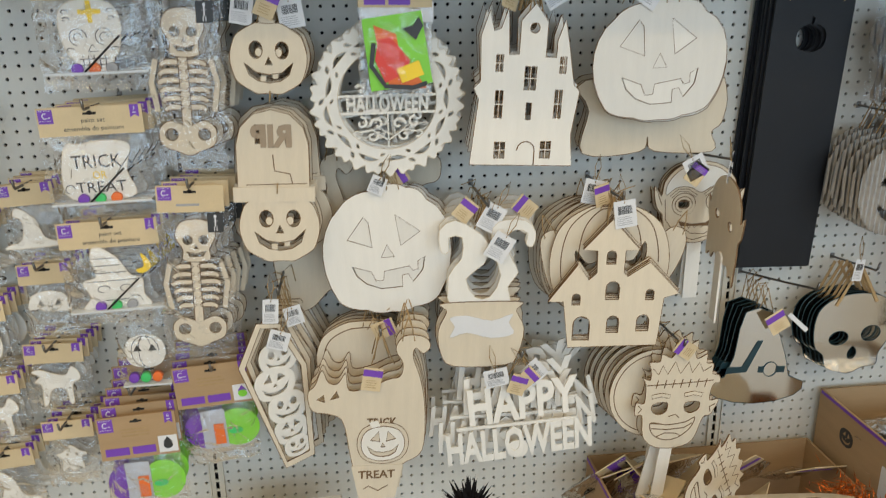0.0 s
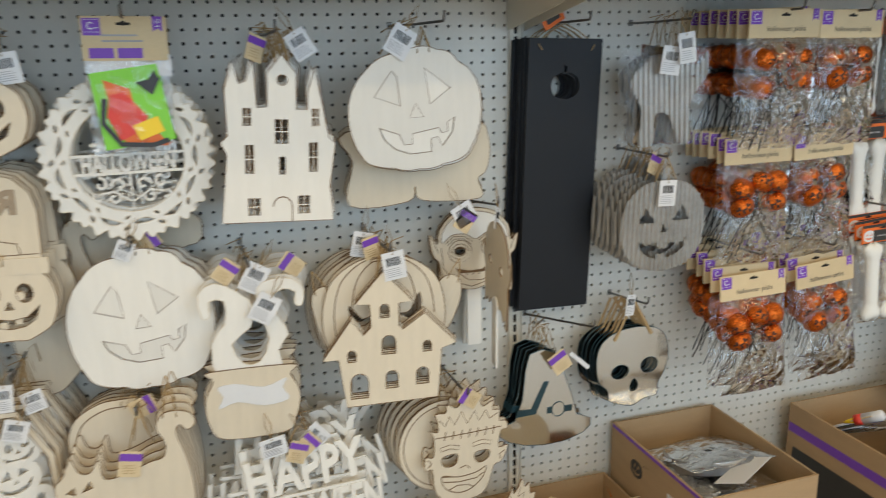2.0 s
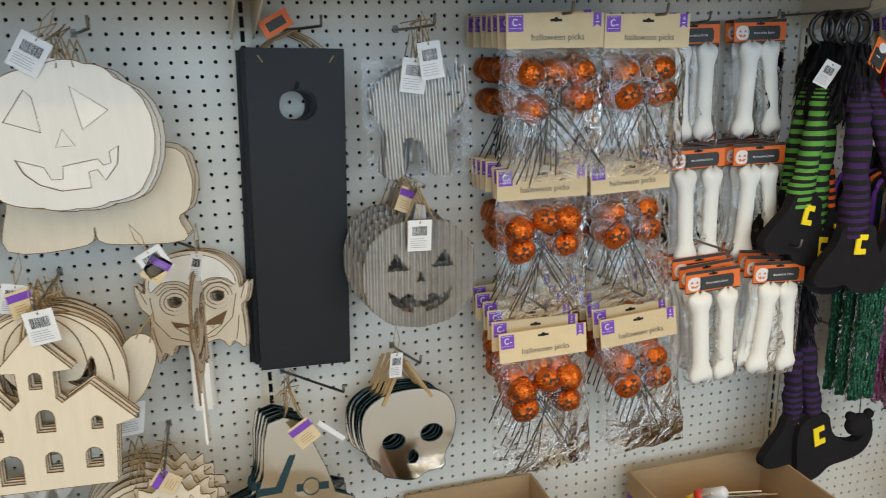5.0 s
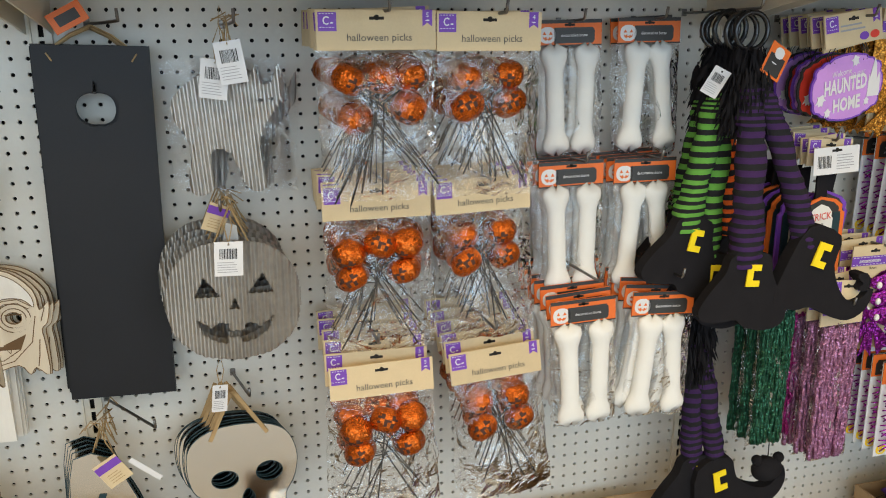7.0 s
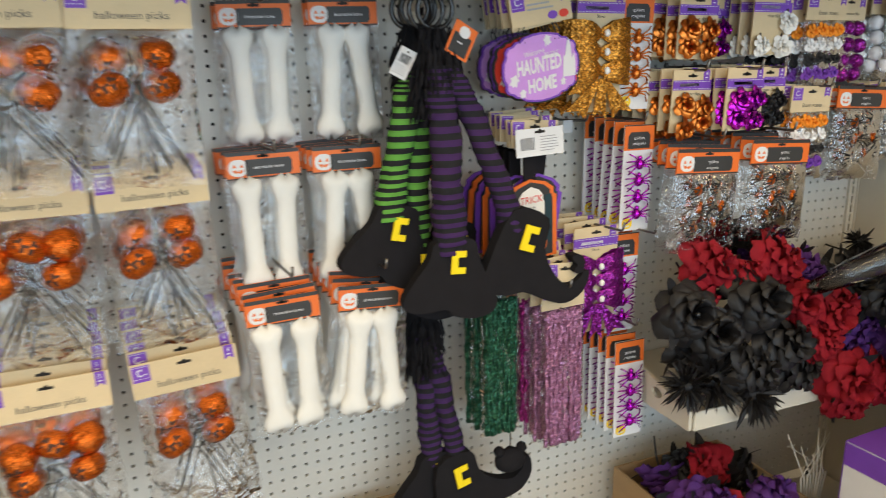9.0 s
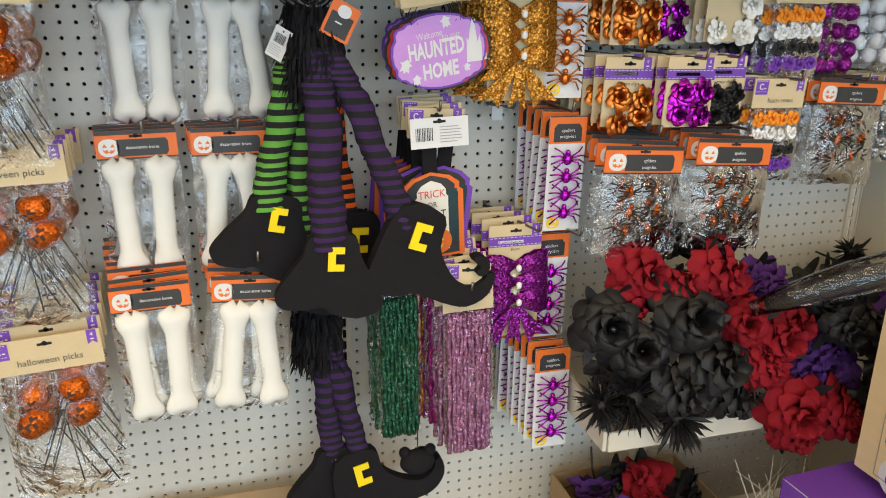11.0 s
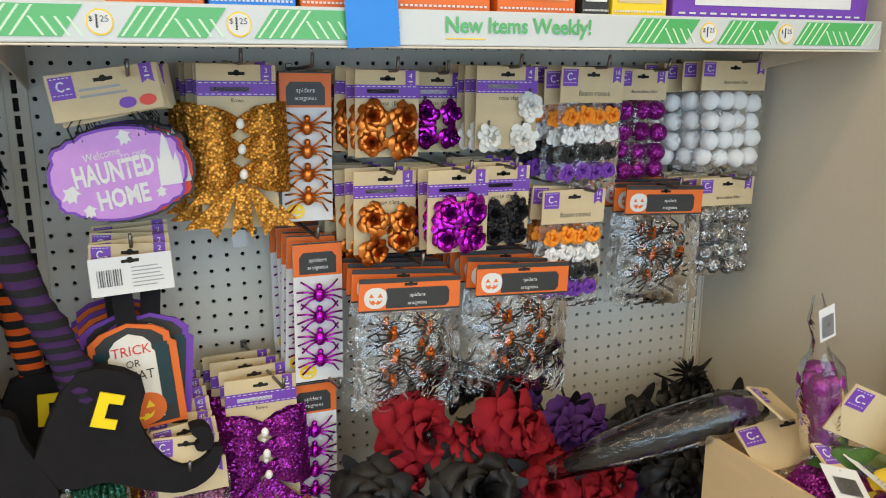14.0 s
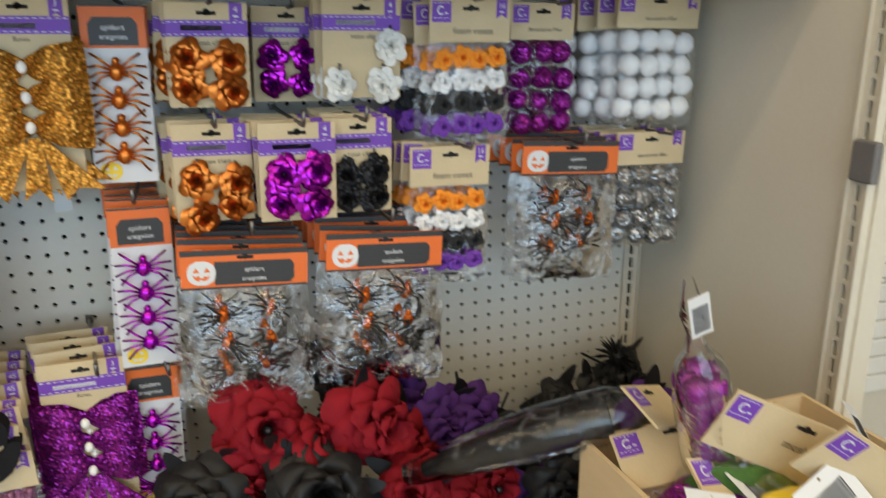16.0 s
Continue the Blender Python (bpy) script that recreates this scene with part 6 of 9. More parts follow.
def jack_face(s, eyes="round"):
    """Eye, nose and mouth openings for a round pumpkin of size s."""
    if eyes == "round":
        e = [ring(-0.19 * s, 0.13 * s, 0.10 * s, 0.13 * s, 14), ring(0.2 * s, 0.13 * s, 0.10 * s, 0.13 * s, 14)]
    else:
        e = [[(-0.3 * s, 0.1 * s), (-0.07 * s, 0.06 * s), (-0.1 * s, 0.34 * s)], [(0.08 * s, 0.06 * s), (0.31 * s, 0.12 * s), (0.12 * s, 0.34 * s)]]
    return e + [tri(0.0, -0.03 * s, 0.11 * s, 0.12 * s), [(-0.37 * s, -0.06 * s), (-0.2 * s, -0.2 * s), (0.0, -0.235 * s), (0.2 * s, -0.2 * s), (0.37 * s, -0.04 * s), (0.3 * s, -0.24 * s), (0.17 * s, -0.33 * s), (0.0, -0.36 * s), (-0.17 * s, -0.33 * s), (-0.3 * s, -0.24 * s)]]


# totem of pumpkin, gravestone and pumpkin
tm0 = thing("wooden_totem", pose(-1.004, -0.205, 1.405), "three linked plywood pieces, pumpkin, gravestone and pumpkin", "wooden cutout", "plywood totems on one hook")


def jack_board(parent, x, z, w, a=0.0):
    stem = [(-0.012, w * 0.4), (0.012, w * 0.4), (0.012, w * 0.5), (0.002, w * 0.56), (-0.016, w * 0.54)]
    b = sheet("pumpkin_board", [[pumpkin_outline(w * 1.04, w * 0.98, 5, 72, 0.05)] + jack_face(w * 0.9)], TH, M_WOOD, parent, m=pose(x, 0, z, 0, a, 0), edge=M_BURNT)
    sheet("stem_piece", [[stem]], TH, M_WOOD, b, 0.0004)
    for px_ in (-0.135, 0.135):
        sheet("pupil", [[ring(px_ * w, 0.085 * w, 0.05 * w, 0.06 * w, n=12)]], TH, M_WOOD, b, 0.0006, edge=M_BURNT)
    for tx_, tz_ in ((-0.08, -0.28), (0.085, -0.215)):
        sheet("tooth", [[rect((tx_ - 0.038) * w, (tz_ - 0.05) * w, (tx_ + 0.038) * w, (tz_ + 0.045) * w)]], TH, M_WOOD, b, 0.0008)
    return b


jack_board(tm0, 0, -0.065, 0.128, 3)
gv = sheet("gravestone", [[arch(-0.065, -0.105, 0.065, 0.062), rect(-0.03, 0.0, -0.022, 0.035)]], TH, M_WOOD, tm0, m=pose(-0.006, 0.002, -0.215, 0, 2, 0), edge=M_BURNT)
sheet("gravestone_base", [[rect(-0.074, -0.108, 0.074, -0.08)]], TH, M_WOOD, gv, -0.0032)
# letters laid on the face; their brown paints the shade of a cut-through
put("cut_letters", text_mesh("RIP", 0.054, M_CUT, 0.0006, 0.074, 0.0026), gv, pose(0, -0.0008, 0.012) @ Matrix.Diagonal((-1, 1, 1, 1)))
sheet("crack_line", [[band([(0.0, -0.02), (0.002, -0.05), (0.03, -0.056), (0.034, -0.075)], 0.002)], [band([(-0.05, -0.076), (0.06, -0.074)], 0.0014)]], 0.0004, M_WOODEDGE, gv, -0.0004)
jack_board(tm0, -0.004, -0.372, 0.142, 2)
for z in (-0.128, -0.295):
    rod("link_twine", [(-0.002, -0.002, z + 0.008), (-0.004, -0.003, z - 0.012)], 0.0012, M_TWINE, tm0, n=5)
stack(tm0, 6, 0.024, 0.001, 0.0, 4, 21)
hook(-1.0, 1.458, -0.22)
twine_bunch(-1.0, -0.2, 1.462, 8, 0.06, 0.02, 0.15, 31)
maker_tag(-0.99, -0.215, 1.452, 25, 10)
maker_tag(-1.03, -0.19, 1.47, 50, 0)
barcode_tag(-1.04, -0.2, 1.448, 0.04, 0.05, 10, -10)
barcode_tag(-0.965, -0.19, 1.44, 0.045, 0.05, -8, 15)

# wreath frame
def frame_points(r, k, amp, n=96, ph=0.0):
    return [((r + amp * math.cos(k * a + ph)) * math.cos(a), (r + amp * math.cos(k * a + ph)) * 1.02 * math.sin(a)) for a in (TAU * i / n for i in range(n))]


wr = thing("wooden_wreath", pose(-0.797, -0.168, 1.258), "lacy round plywood wreath with cut letters", "wooden cutout", "plywood wreaths on one hook")
holes = []
for k in range(13):
    a0, da, side_ = TAU * k / 13, TAU / 13 * 0.36, 1 if k % 2 else -1
    arc_ = [(a0 + da * u, 0.113 + side_ * 0.0085 * (1 - u * u)) for u in (-1, -0.6, -0.2, 0.2, 0.6, 1)]
    back_ = [(a0 + da * u, 0.113 - side_ * 0.0015 * (1 - u * u)) for u in (0.6, 0.2, -0.2, -0.6)]
    holes.append([(r * math.cos(a), r * math.sin(a)) for a, r in arc_ + back_])
    b0 = a0 + TAU / 26
    for rr_, sz_ in ((0.122, 0.8), (0.103, 0.6)):
        holes.append(move(curve([(-0.009, 0), (-0.002, 0.005), (0.008, 0.002), (0.006, -0.003), (-0.002, -0.004)], 3), rr_ * math.cos(b0), rr_ * math.sin(b0), sz_, math.degrees(b0) + 90 + 35 * side_))
outer = []
for i in range(312):
    a = TAU * i / 312
    lobe = abs(math.sin(a * 13)) ** 0.55
    curl = abs(math.sin(a * 19.5 + 0.6)) ** 2
    r = 0.127 + 0.010 * lobe + 0.008 * curl
    outer.append((r * math.cos(a), r * math.sin(a)))
sheet("lacy_frame", [[outer, ring(0, 0, 0.092, n=48)] + holes], TH, M_WOODPALE, wr, edge=M_WOOD)
lettering("HALLOWEEN", 0, -0.008, 0.046, M_WOODPALE, wr, 0.0015, 0.152, 0, "cut_letters", 0.0015, 0.0016)
sheet("letter_rail", [[rect(-0.092, -0.026, 0.092, -0.021)], [rect(-0.092, 0.006, 0.092, 0.0105)]], TH, M_WOODPALE, wr, 0.0004)
scroll = []
for s in (-1, 1):
    for cx, cz, r0, ph in ((0.02, -0.045, 0.014, 0), (0.05, -0.042, 0.013, 1.5), (0.03, -0.066, 0.011, 3), (0.058, -0.062, 0.009, 4), (0.014, 0.02, 0.009, 2), (0.05, 0.02, 0.01, 0.5)):
        scroll.append([band([(s * (cx + r0 * (1 - 0.12 * j) * math.cos(ph + 0.8 * j)), cz + r0 * (1 - 0.12 * j) * math.sin(ph + 0.8 * j)) for j in range(8)], 0.0048)])
scroll.append([band([(-0.06, -0.06), (-0.03, -0.055), (0, -0.075), (0.03, -0.055), (0.06, -0.06)], 0.0032)])
scroll.append([band([(0, -0.024), (0, -0.088)], 0.003)])
sheet("scrollwork", scroll, TH, M_WOODPALE, wr, 0.0002)
stack(wr, 4, 0.016, 0.002, 0.001, 9, 23)

# pack of witch craft in front of the wreath
wp = thing("witch_craft_pack", pose(-0.778, -0.205, 1.493, 0, 1, 2), "clear pack of bright witch craft shapes", "craft pack", "craft packs")
cd = kraft_card(wp, 0.13, 0.07, (), "10", size=0.01)
bars(cd, -0.035, 0.04, -0.03, 2, 0.009, M_GREY, 0.003)
sheet("purple_boxes", [[rect(-0.055, -0.066, -0.018, -0.05)], [rect(-0.012, -0.066, 0.026, -0.05)]], 0.0003, M_PURPLE, cd, -0.0006)
kb = sheet("white_back", [[rect(-0.06, -0.095, 0.068, -0.06)]], 0.0008, M_WHITE, wp, 0.004)
sheet("green_sheet", [[[(-0.06, -0.09), (0.045, -0.075), (0.066, -0.2), (-0.045, -0.215)]]], 0.001, M_LIME, wp, -0.002)
sheet("orange_shape", [[[(-0.04, -0.1), (0.0, -0.115), (0.005, -0.14), (0.055, -0.21), (-0.012, -0.208), (-0.03, -0.15)]]], 0.001, M_ORANGE, wp, -0.0035)
sheet("red_shape", [[[(-0.032, -0.125), (-0.01, -0.12), (0.025, -0.16), (0.02, -0.18), (-0.02, -0.2), (-0.038, -0.16)]]], 0.001, M_RED, wp, -0.005)
sheet("yellow_shape", [[[(0.0, -0.175), (0.04, -0.16), (0.05, -0.185), (0.01, -0.2)]]], 0.001, M_YELLOW, wp, -0.0065)
sheet("black_hat", [[[(0.01, -0.105), (0.03, -0.1), (0.04, -0.085), (0.048, -0.1), (0.035, -0.125)]]], 0.001, M_INK, wp, -0.008)
sheet("black_trim", [[band([(-0.04, -0.13), (-0.045, -0.17), (-0.02, -0.205), (0.03, -0.208), (0.055, -0.2)], 0.008)]], 0.001, M_INK, wp, -0.008)
film_bag(wp, 0.13, 0.16, 0.014, -0.062, 51, 1.0)
stack(wp, 2, 0.025, 0.002, 0.0, 1.5, 3)
hook(-0.778, 1.488, -0.23)

# tall castle
cs_out = [(-0.1, -0.14), (0.097, -0.14), (0.09, -0.08), (0.1, 0.0), (0.088, 0.01), (0.072, 0.085), (0.062, 0.125), (0.05, 0.088), (0.05, 0.058), (0.03, 0.058), (0.03, 0.12), (0.005, 0.15), (-0.02, 0.12), (-0.02, 0.062), (-0.038, 0.06), (-0.042, 0.12), (-0.045, 0.14), (-0.056, 0.105), (-0.068, 0.1), (-0.078, 0.135), (-0.092, 0.09), (-0.088, 0.012), (-0.1, 0.0), (-0.09, -0.02)]


def window_holes(x, z, w, h):
    g = 0.0012
    return [rect(x - w / 2, z - h / 2, x - g, z - g), rect(x + g, z - h / 2, x + w / 2, z - g), rect(x - w / 2, z + g, x - g, z + h / 2), rect(x + g, z + g, x + w / 2, z + h / 2)]


cs_h = []
for x, z, w, h in ((-0.055, 0.045, 0.013, 0.03), (0.004, 0.02, 0.022, 0.042), (0.064, 0.045, 0.012, 0.03), (-0.052, -0.028, 0.014, 0.05), (0.06, -0.025, 0.014, 0.052), (-0.045, -0.112, 0.02, 0.03), (0.043, -0.11, 0.02, 0.032)):
    cs_h += window_holes(x, z, w, h)
cs_h += [rect(0.0, -0.055, 0.01, -0.024), ring(0.006, 0.108, 0.009, n=12)]
ca = cutout("wooden_castle", [[cs_out] + cs_h], pose(-0.545, -0.225, 1.277, 0, 3.5, 3), "tall plywood haunted castle with cut windows", [arch(-0.012, -0.139, 0.022, -0.095)[1:]], "plywood castles on one hook", M_WOODPALE)
stack(ca, 6, 0.026, 0.004, 0.002, 4, 25)
hook(-0.54, 1.462, -0.235)
twine_bunch(-0.54, -0.21, 1.464, 7, 0.05, 0.02, 0.15, 32)
maker_tag(-0.565, -0.2, 1.46, 20, 30)
barcode_tag(-0.505, -0.19, 1.465, 0.04, 0.05, -30, 0)

# big pumpkins
def lobed_pumpkin(w, h, n=7):
    """A broad pumpkin in lobes that meet at small notches: each lobe is a cubic from notch to notch."""
    lobes = (((-0.08, 0.475), (0.0, 0.535), (0.11, 0.535), (0.175, 0.485)), ((0.25, 0.485), (0.30, 0.445), (0.325, 0.385)),
             ((0.555, 0.285), (0.555, -0.16), (0.388, -0.40)), ((0.34, -0.46), (0.24, -0.475), (0.188, -0.475)),
             ((0.155, -0.505), (0.066, -0.515), (0.0, -0.50)), ((-0.066, -0.515), (-0.145, -0.5), (-0.19, -0.47)),
             ((-0.266, -0.47), (-0.378, -0.435), (-0.41, -0.38)), ((-0.555, -0.13), (-0.535, 0.21), (-0.345, 0.365)),
             ((-0.29, 0.445), (-0.178, 0.485), (-0.08, 0.475)))
    pts, last = [], None
    for lobe in lobes:
        c = lobe if last is None else (last,) + lobe
        for k in range(n):
            t = k / n
            pts.append(tuple(size * ((1 - t) ** 3 * c[0][i] + 3 * t * (1 - t) ** 2 * c[1][i] + 3 * t * t * (1 - t) * c[2][i] + t ** 3 * c[3][i]) for i, size in ((0, w), (1, h))))
        last = c[3]
    return pts[::-1]


def pumpkin_cutout(w, h, m, label, group):
    s = w
    out = lobed_pumpkin(w, h)
    faces_ = [[(-0.307 * s, 0.115 * s), (-0.118 * s, 0.039 * s), (-0.134 * s, 0.246 * s), (-0.169 * s, 0.292 * s)],
              [(0.108 * s, 0.038 * s), (0.266 * s, 0.144 * s), (0.075 * s, 0.295 * s)],
              [(-0.054 * s, -0.051 * s), (0.052 * s, -0.051 * s), (-0.003 * s, 0.052 * s)],
              [(-0.287 * s, -0.107 * s), (-0.139 * s, -0.164 * s), (-0.107 * s, -0.243 * s), (-0.046 * s, -0.243 * s), (-0.036 * s, -0.167 * s), (0.164 * s, -0.139 * s), (0.189 * s, -0.180 * s), (0.233 * s, -0.172 * s), (0.233 * s, -0.102 * s), (0.292 * s, -0.070 * s), (0.270 * s, -0.180 * s), (0.189 * s, -0.275 * s), (0.151 * s, -0.205 * s), (0.102 * s, -0.213 * s), (0.102 * s, -0.311 * s), (-0.066 * s, -0.315 * s), (-0.180 * s, -0.266 * s), (-0.254 * s, -0.192 * s)]]
    t = cutout("wooden_pumpkin", [[out] + faces_], m, label, [], group, M_WOODPALE)
    for f in faces_:
        c = (sum(p[0] for p in f) / len(f), sum(p[1] for p in f) / len(f))
        sheet("inlay", [[[(c[0] + (x - c[0]) * 0.975, c[1] + (z - c[1]) * 0.975) for x, z in f]]], 0.0014, M_WOODPALE, t, 0.0006)
    sheet("stem_piece", [[[(-0.02, h * 0.44), (0.025, h * 0.44), (0.018, h * 0.52), (-0.012, h * 0.54)]]], TH, M_WOODPALE, t, 0.0006)
    return t


bpk = pumpkin_cutout(0.258, 0.222, pose(-0.285, -0.195, 1.32, 2, -2, 0), "large pale plywood pumpkin with inlaid face", "large plywood pumpkins")
stack(bpk, 2, 0.018, 0.006, -0.004, 3, 26)
back_out = curve([(-0.15, -0.085), (-0.14, 0.0), (-0.15, 0.06), (0.1, 0.075), (0.145, 0.03), (0.14, -0.03), (0.12, -0.05), (0.125, -0.09), (0.0, -0.085), (-0.015, -0.055), (-0.03, -0.085)], 4)
bk = cutout("wooden_pumpkin", [[back_out]], pose(-0.255, -0.12, 1.218), "plywood pumpkin turned upside down behind another", [], "large plywood pumpkins")
stack(bk, 2, 0.03, 0.004, 0, 3, 27)
hook(-0.28, 1.476, -0.2, dx=0.05)
twine_bunch(-0.29, -0.18, 1.47, 4, 0.05, 0.03, 0.12, 33)
barcode_tag(-0.3, -0.205, 1.468, 0.046, 0.055, 32, 0)

mpk = pumpkin_cutout(0.252, 0.262, pose(-0.807, -0.165, 0.962, 2, -2, 0), "large plywood pumpkin with pale inlaid face", "middle plywood pumpkins")
stack(mpk, 4, 0.024, 0.005, -0.004, 5, 28)
hook(-0.81, 1.105, -0.19)
twine_bunch(-0.805, -0.16, 1.108, 6, 0.05, 0.03, 0.12, 34)
barcode_tag(-0.815, -0.178, 1.115, 0.03, 0.035, 25, 0)
maker_tag(-0.765, -0.15, 1.118, 60, 0)

# cats: a tail and a head show past the pumpkin; a whole cat hangs lower
CAT = curve([(-0.124, 0.022), (-0.126, 0.052), (-0.112, 0.068), (-0.098, 0.1), (-0.086, 0.074), (-0.068, 0.07), (-0.052, 0.092), (-0.046, 0.055), (-0.01, 0.058), (0.03, 0.075), (0.055, 0.082), (0.06, 0.11), (0.046, 0.14), (0.062, 0.168), (0.1, 0.166), (0.114, 0.146), (0.1, 0.13), (0.085, 0.142), (0.08, 0.122), (0.096, 0.07), (0.105, 0.0), (0.1, -0.09), (0.06, -0.12), (0.02, -0.16), (-0.03, -0.16), (-0.045, -0.1), (-0.06, -0.015), (-0.09, 0.004), (-0.112, 0.008)], 4)


def wooden_cat(m, label):
    t = cutout("wooden_cat", [[CAT, [(-0.11, 0.036), (-0.094, 0.03), (-0.096, 0.046)], [(-0.084, 0.034), (-0.066, 0.04), (-0.07, 0.054)]]], m, label, [], "plywood cats on one hook")
    pk = sheet("pumpkin_inset", [[move(pumpkin_outline(0.088, 0.08, 4), 0.02, -0.068)] + [[(x + 0.02, z - 0.068) for x, z in f] for f in jack_face(0.085, "tri")]], TH, M_WOODPALE, t, -0.0034, edge=M_BURNT)
    sheet("pumpkin_rim", [[move(pumpkin_outline(0.104, 0.096, 4), 0.02, -0.068)]], 0.0014, M_WOOD, t, -0.0015, edge=M_BURNT)
    sheet("stem_piece", [[[(0.0, -0.033), (0.018, -0.033), (0.01, -0.015), (-0.008, -0.019)]]], TH, M_WOODPALE, pk, -0.003)
    sheet("plant_pot", [[[(-0.045, -0.12), (0.06, -0.12), (0.045, -0.2), (-0.03, -0.2)]]], TH, M_WOOD, t, -0.0008)
    lettering("TREAT", 0.007, -0.142, 0.026, M_WOODEDGE, t, -0.0018, 0.075, 0, "cut_letters", 0, 0.0006)
    lettering("TRICK", 0.018, -0.022, 0.03, M_WOODEDGE, t, -0.001, 0.06, 0, "cut_letters", 0, 0.0006)
    sheet("pot_scroll", [[band([(-0.02 + 0.01 * k, -0.175 + 0.006 * math.sin(k * 1.6)) for k in range(6)], 0.002)]], 0.0004, M_WOODEDGE, t, -0.0014)
    return t


wc0 = wooden_cat(pose(-0.852, -0.245, 0.648, 1, 2, 0), "plywood cat with arched tail sitting on a pumpkin pot")
stack(wc0, 5, 0.028, 0.004, 0.003, 4, 29)
cutout("wooden_cat", [[CAT]], pose(-0.985, -0.08, 0.975, 0, 2, 0), "plywood cat hanging behind the pumpkins", [], "plywood cats on one hook")
cutout("wooden_cat", [[[(-x, z) for x, z in CAT][::-1]]], pose(-0.81, -0.06, 1.06, 0, -3, 0), "plywood cat whose head shows past a pumpkin", [], "plywood cats on one hook")
hook(-0.83, 0.815, -0.25)
twine_bunch(-0.83, -0.235, 0.82, 7, 0.07, 0.03, 0.16, 35)
maker_tag(-0.845, -0.252, 0.752, 12, 0, 0.038, 0.05)
maker_tag(-0.8, -0.2, 0.818, 70, 0)
disc = cutout("wooden_disc", [[pumpkin_outline(0.2, 0.17, 5)]], pose(-0.86, -0.16, 0.73, 0, 0, 0), "round plywood pumpkin blank behind the cat", [loop_line(move(pumpkin_outline(0.17, 0.14, 5), 0, 0))], "plywood cats on one hook")
stack(disc, 4, 0.022, 0.002, -0.003, 5, 30)

# cauldron with witch's legs
cl = thing("wooden_cauldron", pose(-0.622, -0.205, 0.888, 1, 2, 0), "plywood cauldron with a pair of boots sticking out", "wooden cutout", "plywood cauldrons on one hook")
legs_out = [(-0.055, -0.06), (0.055, -0.06), (0.05, 0.0), (0.07, 0.03), (0.055, 0.06), (0.04, 0.1), (0.06, 0.12), (0.085, 0.112), (0.082, 0.09), (0.096, 0.085), (0.1, 0.115), (0.08, 0.138), (0.04, 0.14), (0.015, 0.125), (0.015, 0.08), (0.035, 0.025), (0.015, -0.02), (-0.015, -0.02), (-0.035, 0.02), (0.0, 0.05), (0.008, 0.09), (-0.02, 0.12), (-0.06, 0.14), (-0.09, 0.12), (-0.085, 0.075), (-0.07, 0.078), (-0.072, 0.105), (-0.045, 0.105), (-0.045, 0.06), (-0.07, 0.025)]
sheet("boots_piece", [[curve(legs_out, 2)]], TH, M_WOODPALE, cl, 0.002, edge=M_WOOD)
sheet("pot_piece", [[curve([(-0.075, -0.03), (0.07, -0.03), (0.078, -0.04), (0.07, -0.05), (0.088, -0.09), (0.078, -0.145), (0.055, -0.17), (-0.055, -0.17), (-0.082, -0.14), (-0.088, -0.09), (-0.072, -0.05), (-0.08, -0.04)], 3)]], TH, M_WOOD, cl, -0.0014, edge=M_WOODEDGE)
sheet("banner_piece", [[curve([(-0.065, -0.062), (-0.03, -0.058), (0.02, -0.07), (0.062, -0.056), (0.055, -0.075), (0.066, -0.1), (0.02, -0.108), (-0.03, -0.095), (-0.064, -0.105), (-0.055, -0.082)], 3)]], 0.0016, M_WHITE, cl, -0.0034, "whitish banner piece")
stack(cl, 5, 0.03, 0.004, 0.003, 4, 31)
hook(-0.615, 1.055, -0.22)
twine_bunch(-0.615, -0.2, 1.058, 7, 0.05, 0.03, 0.15, 36)
barcode_tag(-0.592, -0.205, 1.055, 0.042, 0.055, 30, 0)
barcode_tag(-0.578, -0.222, 1.0, 0.044, 0.055, 32, 0)
maker_tag(-0.64, -0.19, 1.062, 40, 0)
maker_tag(-0.55, -0.17, 1.055, -50, 0)

# haunted house
HO = [(-0.086, -0.135), (0.097, -0.131), (0.104, -0.028), (0.134, -0.018), (0.07, 0.048), (0.026, 0.018), (0.018, 0.026), (0.018, 0.072), (0.046, 0.074), (-0.012, 0.136), (-0.067, 0.074), (-0.038, 0.072), (-0.036, 0.026), (-0.051, 0.011), (-0.075, 0.043), (-0.131, -0.035), (-0.1, -0.035)]
hh = [arch(-0.019, 0.044, 0.0, 0.072), arch(-0.016, -0.031, 0.012, 0.008), arch(-0.083, -0.042, -0.066, -0.018), arch(0.066, -0.032, 0.083, -0.009), arch(-0.078, -0.119, -0.043, -0.067), arch(-0.009, -0.103, 0.016, -0.066), arch(0.052, -0.1, 0.078, -0.064)]
hs0 = cutout("wooden_house", [[HO] + hh], pose(-0.362, -0.23, 0.888, 0, 1.5, -4), "plywood haunted house with arched windows", [], "plywood houses on one hook")
stack(hs0, 3, 0.0065, 0.0015, 0.0005, 0.5, 33)
rp = cutout("wooden_disc", [[pumpkin_outline(0.245, 0.25, 5), curve([(-0.07, 0.03), (-0.045, 0.0), (-0.02, 0.01), (-0.04, -0.014), (-0.066, -0.004)], 3), curve([(0.07, 0.045), (0.05, 0.008), (0.03, 0.004), (0.056, -0.008), (0.074, 0.014)], 3)]], pose(-0.36, -0.19, 0.92, 0, 0, -4), "round plywood pumpkin hanging behind the house", [loop_line(move(pumpkin_outline(0.13, 0.235, 5), 0.0, 0)), loop_line(move(pumpkin_outline(0.2, 0.245, 5), 0.0, 0))], "plywood houses on one hook")
stack(rp, 6, 0.022, -0.002, -0.002, 6, 34)
